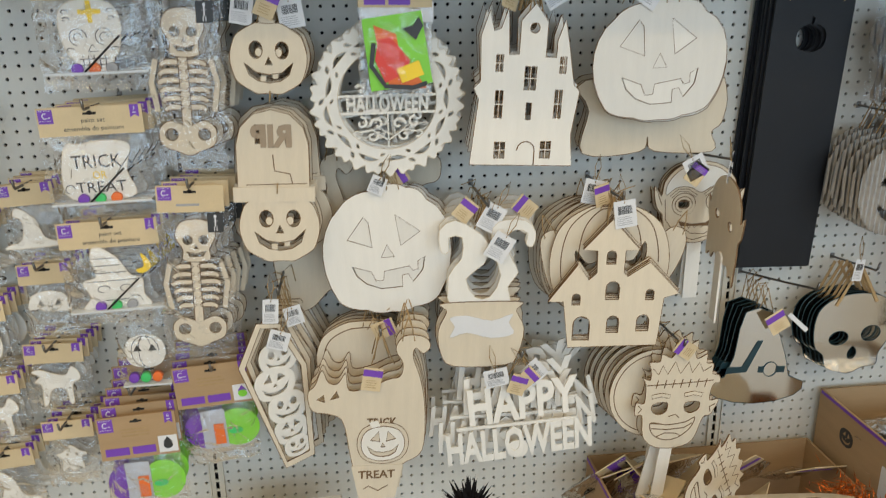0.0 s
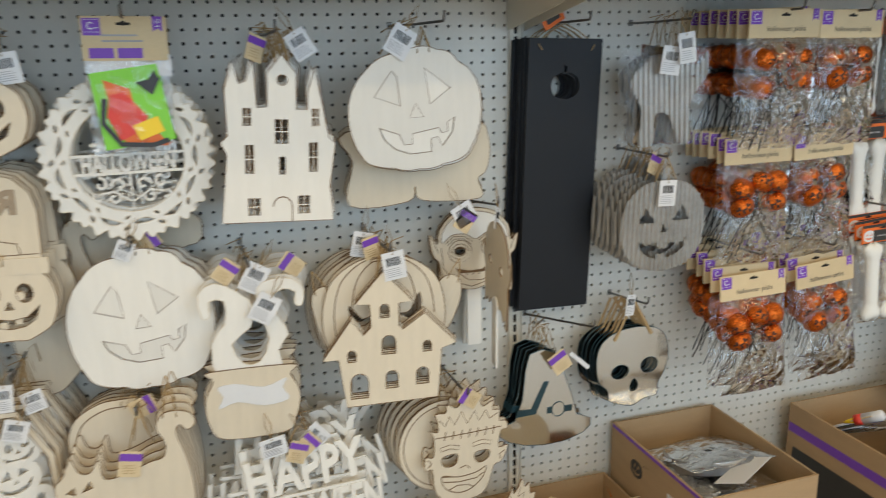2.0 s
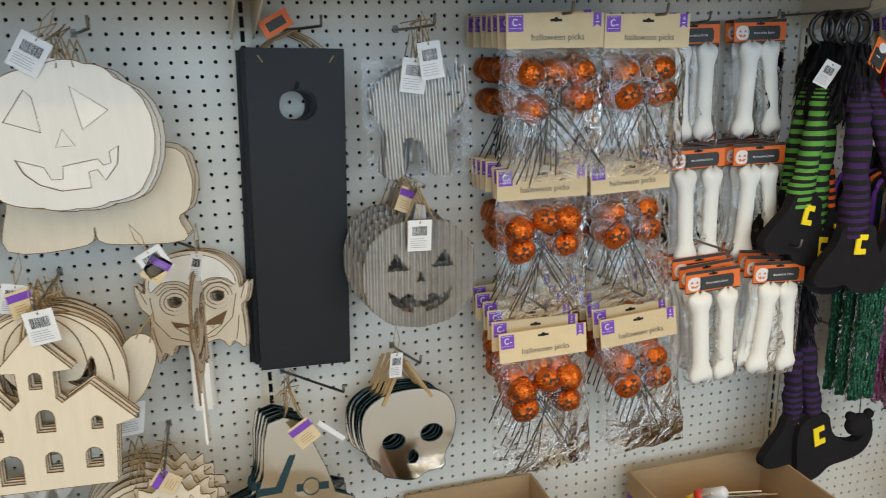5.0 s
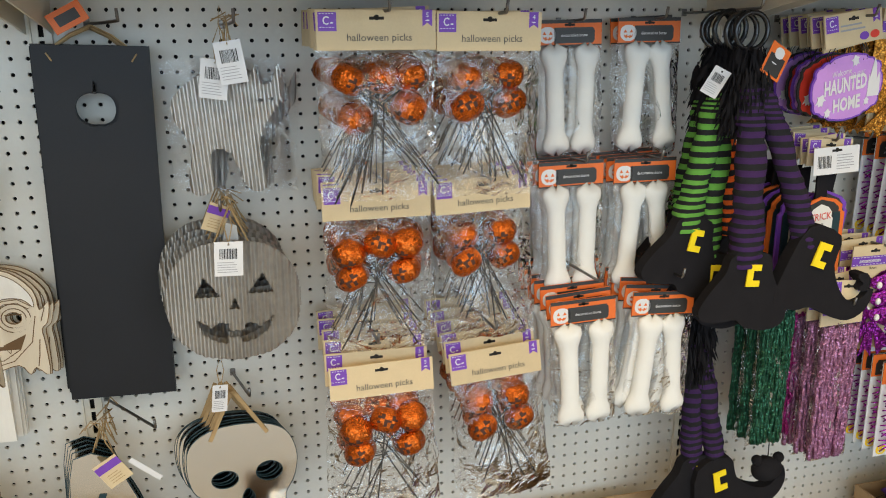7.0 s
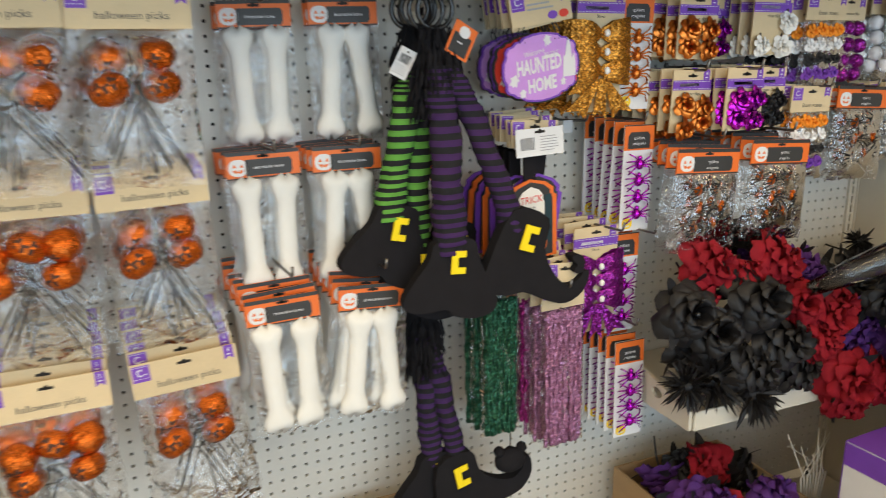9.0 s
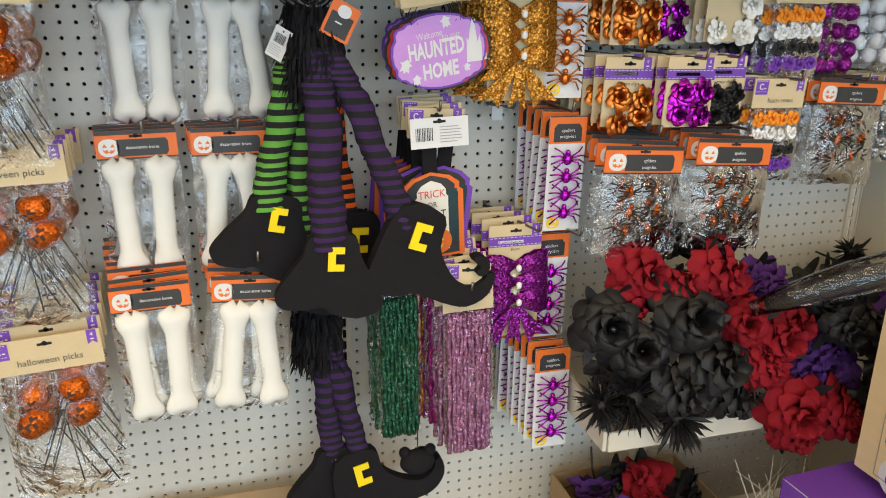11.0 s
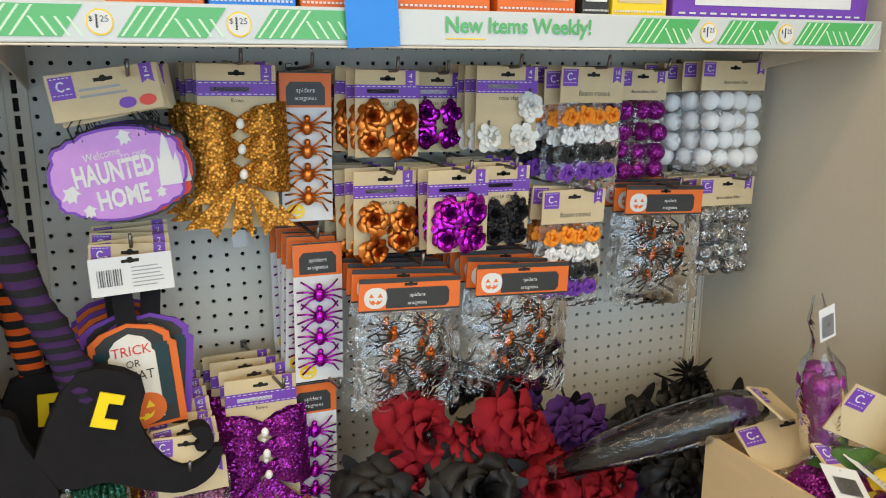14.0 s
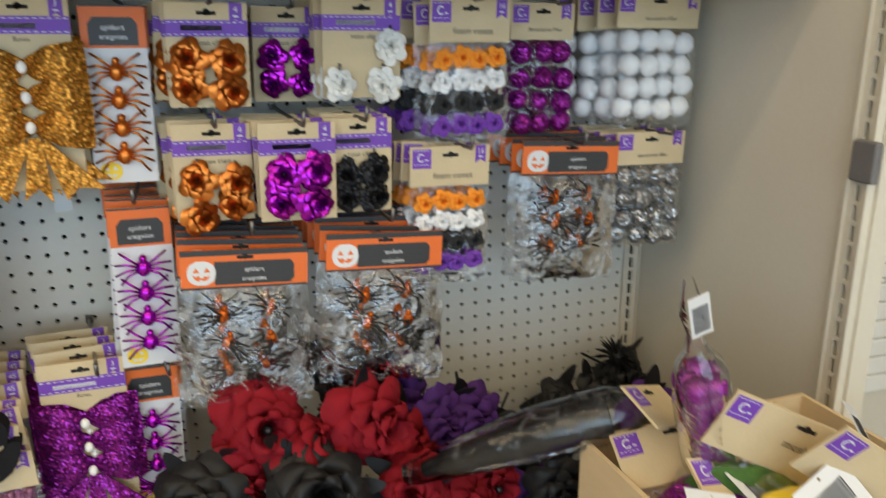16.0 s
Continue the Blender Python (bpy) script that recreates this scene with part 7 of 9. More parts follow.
hook(-0.355, 1.06, -0.23)
twine_bunch(-0.35, -0.21, 1.062, 8, 0.05, 0.03, 0.16, 37)
barcode_tag(-0.352, -0.232, 1.062, 0.044, 0.055, -8, 0)
maker_tag(-0.385, -0.19, 1.085, -10, 20)
barcode_tag(-0.39, -0.17, 1.09, 0.04, 0.05, 12, 0)
sb0 = curve([(-0.03, -0.06), (0.03, -0.05), (0.036, 0.03), (0.012, 0.07), (-0.022, 0.05)], 4)
for px, az in ((-0.462, 20), (-0.24, -25)):
    cutout("wooden_ear", [[sb0]], pose(px, -0.17, 0.92, 0, -az, 0), "pointed plywood piece behind the house", [], "plywood houses on one hook")

# masks on sticks
def vampire_mask(m, label):
    t = thing("wooden_mask", m, label, "wooden cutout", "plywood stick masks")
    face = curve([(-0.098, 0.04), (-0.092, 0.0), (-0.078, -0.018), (-0.078, -0.045), (-0.074, -0.085), (-0.07, -0.112), (-0.058, -0.092), (-0.046, -0.1), (-0.036, -0.08), (0.0, -0.084), (0.04, -0.074), (0.056, -0.092), (0.066, -0.08), (0.086, -0.094), (0.086, -0.04), (0.084, -0.012), (0.094, 0.0), (0.1, 0.036), (0.084, 0.022), (0.078, 0.056), (0.046, 0.088), (0.0, 0.098), (-0.046, 0.088), (-0.076, 0.056), (-0.082, 0.024)], 3)
    eyes = [ring(-0.032, 0.004, 0.0125, 0.0105, 16), ring(0.043, 0.01, 0.0125, 0.0105, 16)]
    sheet("plywood", [[face] + eyes], TH, M_WOOD, t, edge=M_BURNT)
    sheet("hair_cap", [[curve([(-0.072, 0.026), (-0.07, 0.052), (-0.044, 0.081), (0.0, 0.091), (0.044, 0.081), (0.072, 0.052), (0.076, 0.028), (0.06, 0.042), (0.03, 0.044), (0.004, 0.03), (-0.02, 0.042), (-0.05, 0.042)], 4)]], 0.0012, M_WOODPALE, t, -0.0014, edge=M_WOODEDGE)
    chin = [(-0.074, 0.016), (-0.07, -0.03), (-0.045, -0.064), (-0.006, -0.077), (0.034, -0.066), (0.066, -0.034), (0.076, 0.012)]
    ln = [chin, [(-0.09, 0.028), (-0.08, 0.004)], [(0.092, 0.026), (0.084, 0.002)]]
    for (ex, ez) in ((-0.032, 0.004), (0.043, 0.01)):
        ln += [loop_line(ring(ex, ez, 0.026, 0.025, 22)), loop_line(ring(ex, ez, 0.019, 0.017, 18)), [(ex - 0.013, ez + 0.006), (ex + 0.013, ez + 0.006)]]
    ln += [[(-0.042, -0.032), (-0.01, -0.04), (0.02, -0.038), (0.058, -0.02), (0.046, -0.046), (0.018, -0.064), (-0.012, -0.062), (-0.034, -0.046), (-0.042, -0.032)]]
    ln += [[(-0.022, -0.038), (-0.017, -0.051), (-0.01, -0.041), (-0.004, -0.05), (0.004, -0.041), (0.011, -0.05), (0.02, -0.039), (0.03, -0.052), (0.036, -0.034)]]
    ln += [[(-0.076, -0.03), (-0.07, -0.07), (-0.064, -0.09)], [(0.078, -0.03), (0.074, -0.06), (0.07, -0.078)]]
    sheet("engraved_line", [[band(l, 0.0016)] for l in ln], 0.0004, M_WOODEDGE, t, -0.0004)
    sheet("brow", [[band([(-0.062, 0.022), (-0.046, 0.036), (-0.024, 0.035), (-0.006, 0.022)], 0.006)], [band([(0.012, 0.024), (0.03, 0.038), (0.052, 0.04), (0.07, 0.028)], 0.006)]], 0.0008, M_WOOD, t, -0.0022, edge=M_WOODEDGE)
    sheet("stick", [[arch(-0.016, -0.215, 0.016, -0.06)]], 0.004, M_WOODPALE, t, 0.0032)
    return t


vm = vampire_mask(pose(-0.128, -0.075, 1.0, 0, 0, -3), "plywood vampire face mask on a stick")
stack(vm, 4, 0.013, 0.003, -0.003, 3, 35)
vampire_mask(pose(-0.118, -0.185, 0.99, 0, -2, 84), "plywood face mask turned edge-on on a stick")
hook(-0.178, 1.115, -0.16, dx=0.07)
barcode_tag(-0.19, -0.16, 1.125, 0.045, 0.045, -28, 0)
maker_tag(-0.165, -0.16, 1.11, 35, 0)
barcode_tag(-0.11, -0.17, 1.115, 0.03, 0.045, 20, 50)

# coffins
co_out = [(-0.018, 0.17), (0.028, 0.155), (0.066, 0.05), (0.05, -0.165), (-0.015, -0.17), (-0.068, 0.09)]
inner = [(-0.012, 0.158), (0.02, 0.148), (0.054, 0.05), (0.04, -0.152), (-0.01, -0.157), (-0.056, 0.085)]
cf = thing("wooden_coffin", pose(-1.035, -0.21, 0.683, 2, -6, 24), "plywood coffin frame filled with stacked jack-o-lanterns", "wooden cutout", "plywood coffins on one hook")
sheet("frame", [[co_out, inner]], TH, M_WOOD, cf, edge=M_WOODEDGE)
for k, (x, z, r) in enumerate(((0.012, 0.085, 0.07), (-0.004, 0.03, 0.075), (0.012, -0.03, 0.072), (0.012, -0.085, 0.066), (0.018, -0.128, 0.05))):
    sheet("pumpkin_lattice", [[move(pumpkin_outline(r * 1.12, r * 1.0, 4), x, z)] + [[(a + x, b + z) for a, b in f] for f in jack_face(r, "tri" if k % 2 else "round")]], TH, M_WOODPALE, cf, 0.0005 * (k % 2 + 1))
stack(cf, 8, 0.022, 0.006, 0.0, 3, 36)
hook(-1.02, 0.9, -0.22)
twine_bunch(-1.02, -0.2, 0.9, 8, 0.06, 0.02, 0.17, 38)
barcode_tag(-1.035, -0.22, 0.895, 0.03, 0.05, 5, 10)
barcode_tag(-1.0, -0.2, 0.87, 0.035, 0.04, -12, 10)
barcode_tag(-1.02, -0.225, 0.83, 0.04, 0.04, 18, 0)

# happy halloween lettering
hp = thing("wooden_lettering", pose(-0.548, -0.205, 0.575, 0, -2, 0), "plywood happy halloween lettering hanging in a bundle", "wooden cutout", "plywood lettering on one hook")
put("cut_letters", text_mesh("HAPPY", 0.115, M_WOODPALE, 0.0016, 0.235, 0.0036), hp, pose(0.01, 0, 0.05, 0, -3, 0))
put("cut_letters", text_mesh("HALLOWEEN", 0.098, M_WOODPALE, 0.0016, 0.315, 0.0036), hp, pose(0.005, 0, -0.045, 0, -2, 0))
sheet("joining_bar", [[rect(-0.13, -0.003, 0.13, 0.004)], [move(pumpkin_outline(0.045, 0.042, 4), 0.0, -0.06)]], TH, M_WOODPALE, hp, 0.0002)
for k, (dx, dz, a, yw) in enumerate(((-0.012, 0.01, 3, 4), (0.012, 0.018, -9, -5), (-0.025, 0.02, 8, 8), (0.02, 0.028, -15, -8), (-0.02, 0.03, 4, 6), (0.03, 0.02, -5, -10), (0.035, 0.035, 16, 6))):
    copy_thing(hp, pose(-0.548 + dx, -0.18 + 0.02 * k, 0.575 + dz, 2, a, yw))
hook(-0.545, 0.735, -0.22)
twine_bunch(-0.54, -0.2, 0.73, 9, 0.06, 0.05, 0.16, 39)
barcode_tag(-0.6, -0.22, 0.715, 0.05, 0.04, -10, 0)
barcode_tag(-0.53, -0.21, 0.715, 0.045, 0.05, -40, 10)
maker_tag(-0.545, -0.225, 0.7, 20, 0)
maker_tag(-0.515, -0.222, 0.705, 50, 0)

# monster mask
def monster_mask(m, label):
    t = thing("wooden_mask", m, label, "wooden cutout", "plywood stick masks")
    out = curve([(-0.066, 0.055), (-0.085, 0.06), (-0.074, 0.045), (-0.07, 0.0), (-0.088, 0.0), (-0.086, -0.03), (-0.07, -0.03), (-0.06, -0.08), (-0.03, -0.105), (0.02, -0.105), (0.055, -0.085), (0.068, -0.03), (0.084, -0.022), (0.096, 0.015), (0.075, 0.012), (0.076, 0.05), (0.09, 0.055), (0.086, 0.072), (0.07, 0.075), (0.068, 0.098), (0.052, 0.1), (0.05, 0.12), (0.03, 0.108), (0.018, 0.126), (0.0, 0.11), (-0.016, 0.126), (-0.028, 0.108), (-0.05, 0.116), (-0.052, 0.098), (-0.074, 0.096), (-0.068, 0.078)], 3)
    sheet("plywood", [[out, curve([(-0.05, -0.002), (-0.02, 0.004), (-0.018, -0.018), (-0.035, -0.026), (-0.05, -0.018)], 3), curve([(0.022, 0.004), (0.052, 0.008), (0.054, -0.01), (0.038, -0.02), (0.024, -0.014)], 3)]], TH, M_WOOD, t, edge=M_BURNT)
    mouth = curve([(-0.046, -0.046), (-0.01, -0.05), (0.03, -0.042), (0.05, -0.03), (0.044, -0.056), (0.02, -0.08), (-0.008, -0.087), (-0.034, -0.078), (-0.046, -0.062)], 4)
    ln = [[(-0.07, 0.042), (-0.03, 0.046), (0.02, 0.052), (0.075, 0.06)], [(-0.01, -0.03), (0.004, -0.024), (0.014, -0.032)], loop_line(mouth), [(-0.044, -0.06), (-0.01, -0.062), (0.03, -0.056), (0.046, -0.044)], [(-0.03, -0.08), (-0.012, -0.07), (0.012, -0.07), (0.026, -0.076)]]
    ln += [[(-0.064, 0.082), (-0.05, 0.068), (-0.044, 0.09), (-0.03, 0.07), (-0.018, 0.1), (-0.002, 0.072), (0.012, 0.1), (0.024, 0.076), (0.036, 0.1), (0.048, 0.08), (0.064, 0.092)], [(-0.083, -0.006), (-0.074, -0.014), (-0.08, -0.024)], [(0.09, 0.004), (0.078, -0.004), (0.082, -0.016)]]
    for bx_, bz_ in ((-0.036, 0.02), (0.036, 0.027)):
        sheet("brow", [[band([(bx_ - 0.02, bz_ - 0.004), (bx_, bz_ + 0.002), (bx_ + 0.02, bz_ - 0.002)], 0.009)]], 0.0008, M_WOOD, t, -0.0012, edge=M_WOODEDGE)
    ln += [[(-0.05 + 0.018 * k, 0.036 + 0.0012 * k), (-0.048 + 0.018 * k, 0.056 + 0.0012 * k)] for k in range(7)]
    sheet("engraved_line", [[band(l, 0.0022)] for l in ln], 0.0004, M_WOODEDGE, t, -0.0004)
    sheet("stick", [[arch(-0.014, -0.26, 0.014, -0.06)]], 0.004, M_WOODPALE, t, 0.0032)
    return t


mm = monster_mask(pose(-0.205, -0.215, 0.6, 0, 6, 0), "plywood monster face mask with stitches on a stick")
stack(mm, 3, 0.03, 0.003, 0.002, 8, 37)
dsc = cutout("wooden_disc", [[ring(0, 0, 0.1, 0.105, 36)]], pose(-0.24, -0.18, 0.61, 0, 0, 0), "round plywood mask blank behind the monster", [loop_line(ring(0, 0, 0.09, 0.094, 36))], "plywood stick masks")
stack(dsc, 5, 0.026, -0.003, -0.002, 6, 38)
hook(-0.2, 0.735, -0.22)
twine_bunch(-0.205, -0.2, 0.735, 5, 0.06, 0.03, 0.16, 40)
maker_tag(-0.215, -0.222, 0.745, -55, 0)
barcode_tag(-0.245, -0.14, 0.85, 0.05, 0.06, 10, 30)
copy_thing(mm, pose(-0.135, -0.28, 0.43, -35, 75, 0))

# ---- packs at the far left ----
M_SILVERP = material("grey_card_sheet", (0.45, 0.47, 0.52), 0.5, var=0.06)


def paint_pot(parent, x, z, mat):
    put("paint_pot", rod_mesh("paint_pot", [(0, 0.004, 0), (0, -0.008, 0), (0, -0.0085, 0)], [0.0095, 0.0095, 0.008], mat, 14), parent, pose(x, 0, z))


def paint_set(kind, seed, label):
    t = thing("paint_set_pack", pose(0, 0, 0), label, "craft pack", "paint set packs")
    kraft_card(t, 0.175, 0.05, ("paint set", "ensemble de peinture"), "3", size=0.0115, tz=-0.024)
    film_bag(t, 0.18, 0.155, 0.024, -0.046, seed, 1.03)
    if kind == "skull":
        o = curve([(-0.05, 0.02), (-0.04, 0.055), (0, 0.066), (0.04, 0.055), (0.05, 0.02), (0.042, -0.02), (0.03, -0.035), (0.03, -0.055), (-0.03, -0.055), (-0.03, -0.035), (-0.042, -0.02)], 4)
        ln = [loop_line(ring(-0.021, 0.004, 0.014, n=14)), loop_line(ring(0.021, 0.004, 0.014, n=14)), loop_line(ring(-0.021, 0.004, 0.007, n=8)), loop_line(ring(0.021, 0.004, 0.007, n=8)), [(-0.008, -0.02), (0, -0.008), (0.008, -0.02), (-0.008, -0.02)], [(-0.024, -0.032), (0.024, -0.032)], [(-0.024, -0.042), (0.024, -0.042)]] + [[(-0.018 + 0.009 * k, -0.026), (-0.018 + 0.009 * k, -0.05)] for k in range(5)]
        ln += [loop_line(ring(sx * 0.036, sz, 0.006, 0.003, 8)) for sx in (-1, 1) for sz in (0.034, 0.046, -0.016)]
    elif kind == "trick":
        o = curve([(-0.058, -0.04), (-0.05, 0.045), (-0.02, 0.05), (0.02, 0.055), (0.06, 0.045), (0.05, 0.0), (0.06, -0.045), (0.0, -0.052)], 4)
        ln = [loop_line(ring(-0.05, -0.03, 0.008, n=10)), [(0.01, -0.035), (0.06, 0.03)]]
    else:
        o = curve([(-0.055, 0.0), (-0.03, 0.01), (-0.035, 0.05), (-0.022, 0.068), (0.01, 0.045), (0.03, 0.01), (0.05, 0.0), (0.05, -0.03), (0.055, -0.055), (-0.055, -0.055), (-0.045, -0.03)], 4)
        ln = [[(-0.05, 0.0), (0.045, 0.0)], [(-0.03, 0.03), (0.014, 0.03)], [(-0.03, 0.016), (0.024, 0.016)], loop_line(ring(-0.02, -0.016, 0.011, 0.007, 12)), loop_line(ring(0.02, -0.016, 0.011, 0.007, 12)), [(-0.02, -0.038), (0.022, -0.038)], [(-0.03, 0.044), (0.006, 0.044)]]
    wb = sheet("plywood", [[move(o, -0.003, -0.115)]], 0.002, M_WOODPALE, t, 0.0, edge=M_WOOD)
    sheet("engraved_line", [[band(move(l, -0.003, -0.115), 0.0013)] for l in ln], 0.0004, M_INK, wb, -0.0006)
    if kind == "skull":
        g = sheet("gold_cross", [[[(a * 0.018 + 0.0, b * 0.018 - 0.07) for a, b in ((-0.2, -1), (0.2, -1), (0.25, -0.25), (1, -0.2), (1, 0.2), (0.25, 0.25), (0.2, 1), (-0.2, 1), (-0.25, 0.25), (-1, 0.2), (-1, -0.2), (-0.25, -0.25))]]], 0.0005, M_YELLOW, wb, -0.0012)
    elif kind == "trick":
        lettering("TRICK", -0.002, -0.098, 0.034, M_INK, wb, -0.0008, 0.085)
        lettering("OR", 0.0, -0.122, 0.02, M_YELLOW, wb, -0.0008, 0.024)
        lettering("TREAT", 0.0, -0.144, 0.028, M_INK, wb, -0.0008, 0.085)
    else:
        sheet("moon", [[curve([(0.05, -0.065), (0.064, -0.08), (0.066, -0.095), (0.05, -0.105), (0.038, -0.098), (0.054, -0.09)], 3)]], 0.0006, M_YELLOW, wb, -0.001)
    box("tray_edge", -0.085, -0.014, -0.172, 0.085, 0.006, -0.168, M_STRIP, t)
    for k, mt in enumerate((M_PURPLE, M_GREEN if kind != "skull" else M_ORANGE, M_ORANGE if kind == "trick" else M_GREY)):
        paint_pot(t, -0.032 + 0.028 * k, -0.163, mt)
    rod("brush", [(-0.02, -0.01, -0.168), (0.045, -0.012, -0.11)], 0.0018, M_STEMBLK, t, n=5)
    return t


for kind, seed, label, x, z, n in (("skull", 61, "paint set pack with a wooden sugar skull", -1.295, 1.494, 4), ("trick", 62, "paint set pack with wooden trick or treat lettering", -1.318, 1.267, 4), ("witch", 63, "paint set pack with a wooden monster in a hat", -1.318, 1.06, 4)):
    p = paint_set(kind, seed, label)
    p.matrix_basis = pose(x, -0.205, z, 0, -1, 3)
    stack(p, n, 0.03, 0.006, 0.001, 2, seed)
    hook(x, z - 0.006, -0.23)
sp3 = thing("paint_set_pack", pose(-1.282, -0.2, 0.86, 0, 1, 3), "clear bag with a small wooden pumpkin to paint", "craft pack", "paint set packs")
film_bag(sp3, 0.1, 0.145, 0.018, 0.0, 64, 1.05)
pb = sheet("plywood", [[move(pumpkin_outline(0.075, 0.07, 4), 0, -0.065)]], 0.002, M_WOODPALE, sp3)
sheet("engraved_line", [[band(move(loop_line(ring(0, 0, r, 0.033, 14)), 0, -0.065), 0.0013)] for r in (0.012, 0.026)] + [[move(tri(-0.014, 0.008, 0.016, 0.014), 0, -0.065)], [move(tri(0.014, 0.008, 0.016, 0.014), 0, -0.065)]], 0.0004, M_INK, pb, -0.0006)
for k, mt in enumerate((M_PURPLE, M_GREEN, M_ORANGE)):
    paint_pot(sp3, -0.025 + 0.022 * k, -0.118, mt)
box("tray_edge", -0.045, -0.012, -0.134, 0.045, 0.006, -0.13, M_STRIP, sp3)


def skeleton_pack(label):
    t = thing("skeleton_pack", pose(0, 0, 0), label, "craft pack", "wooden skeleton packs")
    kraft_card(t, 0.118, 0.05, (), "", size=0.009)
    bars(t.children[0], -0.025, 0.03, -0.036, 1, 0.01, M_GREY, 0.004)
    sheet("picture_square", [[rect(0.028, -0.088, 0.056, -0.052)]], 0.0006, M_INK, t, -0.004)
    sheet("tiny_skeleton", [[ring(0.042, -0.058, 0.003, n=8)], [rect(0.0408, -0.077, 0.0432, -0.061)], [rect(0.038, -0.067, 0.046, -0.0658)], [rect(0.039, -0.085, 0.0405, -0.077)], [rect(0.0435, -0.085, 0.045, -0.077)]], 0.0004, M_WHITE, t, -0.0048)
    film_bag(t, 0.128, 0.3, 0.02, -0.045, 71, 1.02, n=(7, 16))
    sk_ = sheet("skull_board", [[curve([(-0.036, 0.01), (-0.026, 0.035), (0.0, 0.042), (0.026, 0.035), (0.036, 0.01), (0.024, -0.015), (0.022, -0.038), (-0.022, -0.038), (-0.024, -0.015)], 4), ring(-0.014, 0.002, 0.0085, n=12), ring(0.014, 0.002, 0.0085, n=12), tri(0, -0.011, 0.007, 0.009), [(-0.018, -0.02), (0, -0.025), (0.018, -0.02), (0.012, -0.03), (-0.012, -0.03)]]], TH, M_WOOD, t, m=pose(0.004, 0, -0.105), edge=M_WOODEDGE)
    ribs = [[rect(-0.008, -0.265, 0.008, -0.145)]]
    for k in range(6):
        w = 0.046 - 0.003 * abs(k - 2)
        z = -0.155 - 0.0155 * k
        for s in (-1, 1):
            ribs.append([curve([(s * 0.006, z + 0.004), (s * w * 0.7, z + 0.006), (s * w, z - 0.002), (s * w * 0.85, z - 0.009), (s * w * 0.8, z - 0.004), (s * 0.006, z - 0.003)][::s], 2)])
    sheet("rib_board", ribs, TH, M_WOOD, t, 0.0006, edge=M_WOODEDGE)
    pel = [curve([(-0.01, -0.262), (-0.03, -0.255), (-0.048, -0.27), (-0.045, -0.298), (-0.02, -0.31), (0.0, -0.318), (0.02, -0.31), (0.045, -0.298), (0.048, -0.27), (0.03, -0.255), (0.01, -0.262)], 3), ring(-0.028, -0.28, 0.011, n=12), ring(0.028, -0.28, 0.011, n=12)]
    sheet("pelvis_board", [pel], TH, M_WOOD, t, 0.0012, edge=M_WOODEDGE)
    for s in (-1, 1):
        sheet("arm_board", [[band([(s * 0.046, -0.15), (s * 0.056, -0.19), (s * 0.048, -0.24)], 0.009)]], TH, M_WOOD, t, 0.004)
    return t


skp = skeleton_pack("clear pack with a jointed wooden skeleton")
skp.matrix_basis = pose(-1.162, -0.215, 1.122, 0, 2, 3)
stack(skp, 4, 0.028, 0.008, 0.001, 2, 72)
hook(-1.16, 1.118, -0.235)
o = copy_thing(skp, pose(-1.145, -0.205, 1.492, 0, 2, 3))
stack(o, 4, 0.028, 0.008, 0.001, 2, 73)
hook(-1.145, 1.487, -0.23)


def foam_craft(label, face):
    t = thing("foam_craft_pack", pose(0, 0, 0), label, "craft pack", "foam craft packs")
    cd = kraft_card(t, 0.148, 0.09, (), "6", mat=M_CARTON, size=0.01)
    bars(cd, -0.03, 0.035, -0.028, 3, 0.007, M_TWINE, 0.0025)
    sheet("purple_boxes", [[rect(-0.065, -0.082, -0.02, -0.066)], [rect(-0.014, -0.082, 0.03, -0.066)]], 0.0003, M_PURPLE, cd, -0.0006)
    sheet("picture_square", [[rect(0.036, -0.085, 0.072, -0.05)]], 0.0004, M_WHITE, cd, -0.0006)
    sheet("picture_head", [[ring(0.054, -0.07, 0.009, 0.008, 12)]], 0.0003, face, cd, -0.0012)
    sheet("picture_hat", [[tri(0.054, -0.058, 0.018, 0.012)]], 0.0003, M_PURPLE if face == M_LIME else M_INK, cd, -0.0012)
    film_bag(t, 0.145, 0.135, 0.02, -0.085, 81, 1.02)
    sheet("foam_circle", [[ring(-0.03, -0.145, 0.042, n=24)]], 0.002, M_PURPLE, t, 0.006)
    sheet("foam_circle", [[ring(0.035, -0.145, 0.042, n=24)]], 0.002, M_LIME, t, 0.002)
    sheet("foam_sheet", [[rect(-0.035, -0.185, 0.012, -0.1)]], 0.002, M_SILVERP, t, -0.001)
    sheet("foam_bar", [[rect(-0.012, -0.175, 0.008, -0.13)]], 0.002, M_ORANGE, t, -0.005)
    sheet("foam_eye", [[ring(0.03, -0.15, 0.014, 0.007, 14)]], 0.002, M_GREEN, t, -0.003)
    return t


fc = foam_craft("brown-carded foam craft pack with purple and green circles", M_LIME)
fc.matrix_basis = pose(-1.165, -0.205, 0.76, 0, -3, 2)
stack(fc, 4, 0.028, -0.003, 0.003, 2, 82)
hook(-1.16, 0.75, -0.22)
o = foam_craft("brown-carded foam craft pack with a spider picture", M_INK)
o.matrix_basis = pose(-1.313, -0.225, 0.672, -4, -2, 2)
stack(o, 6, 0.026, 0.001, 0.009, 3, 83)
hook(-1.31, 0.72, -0.24)


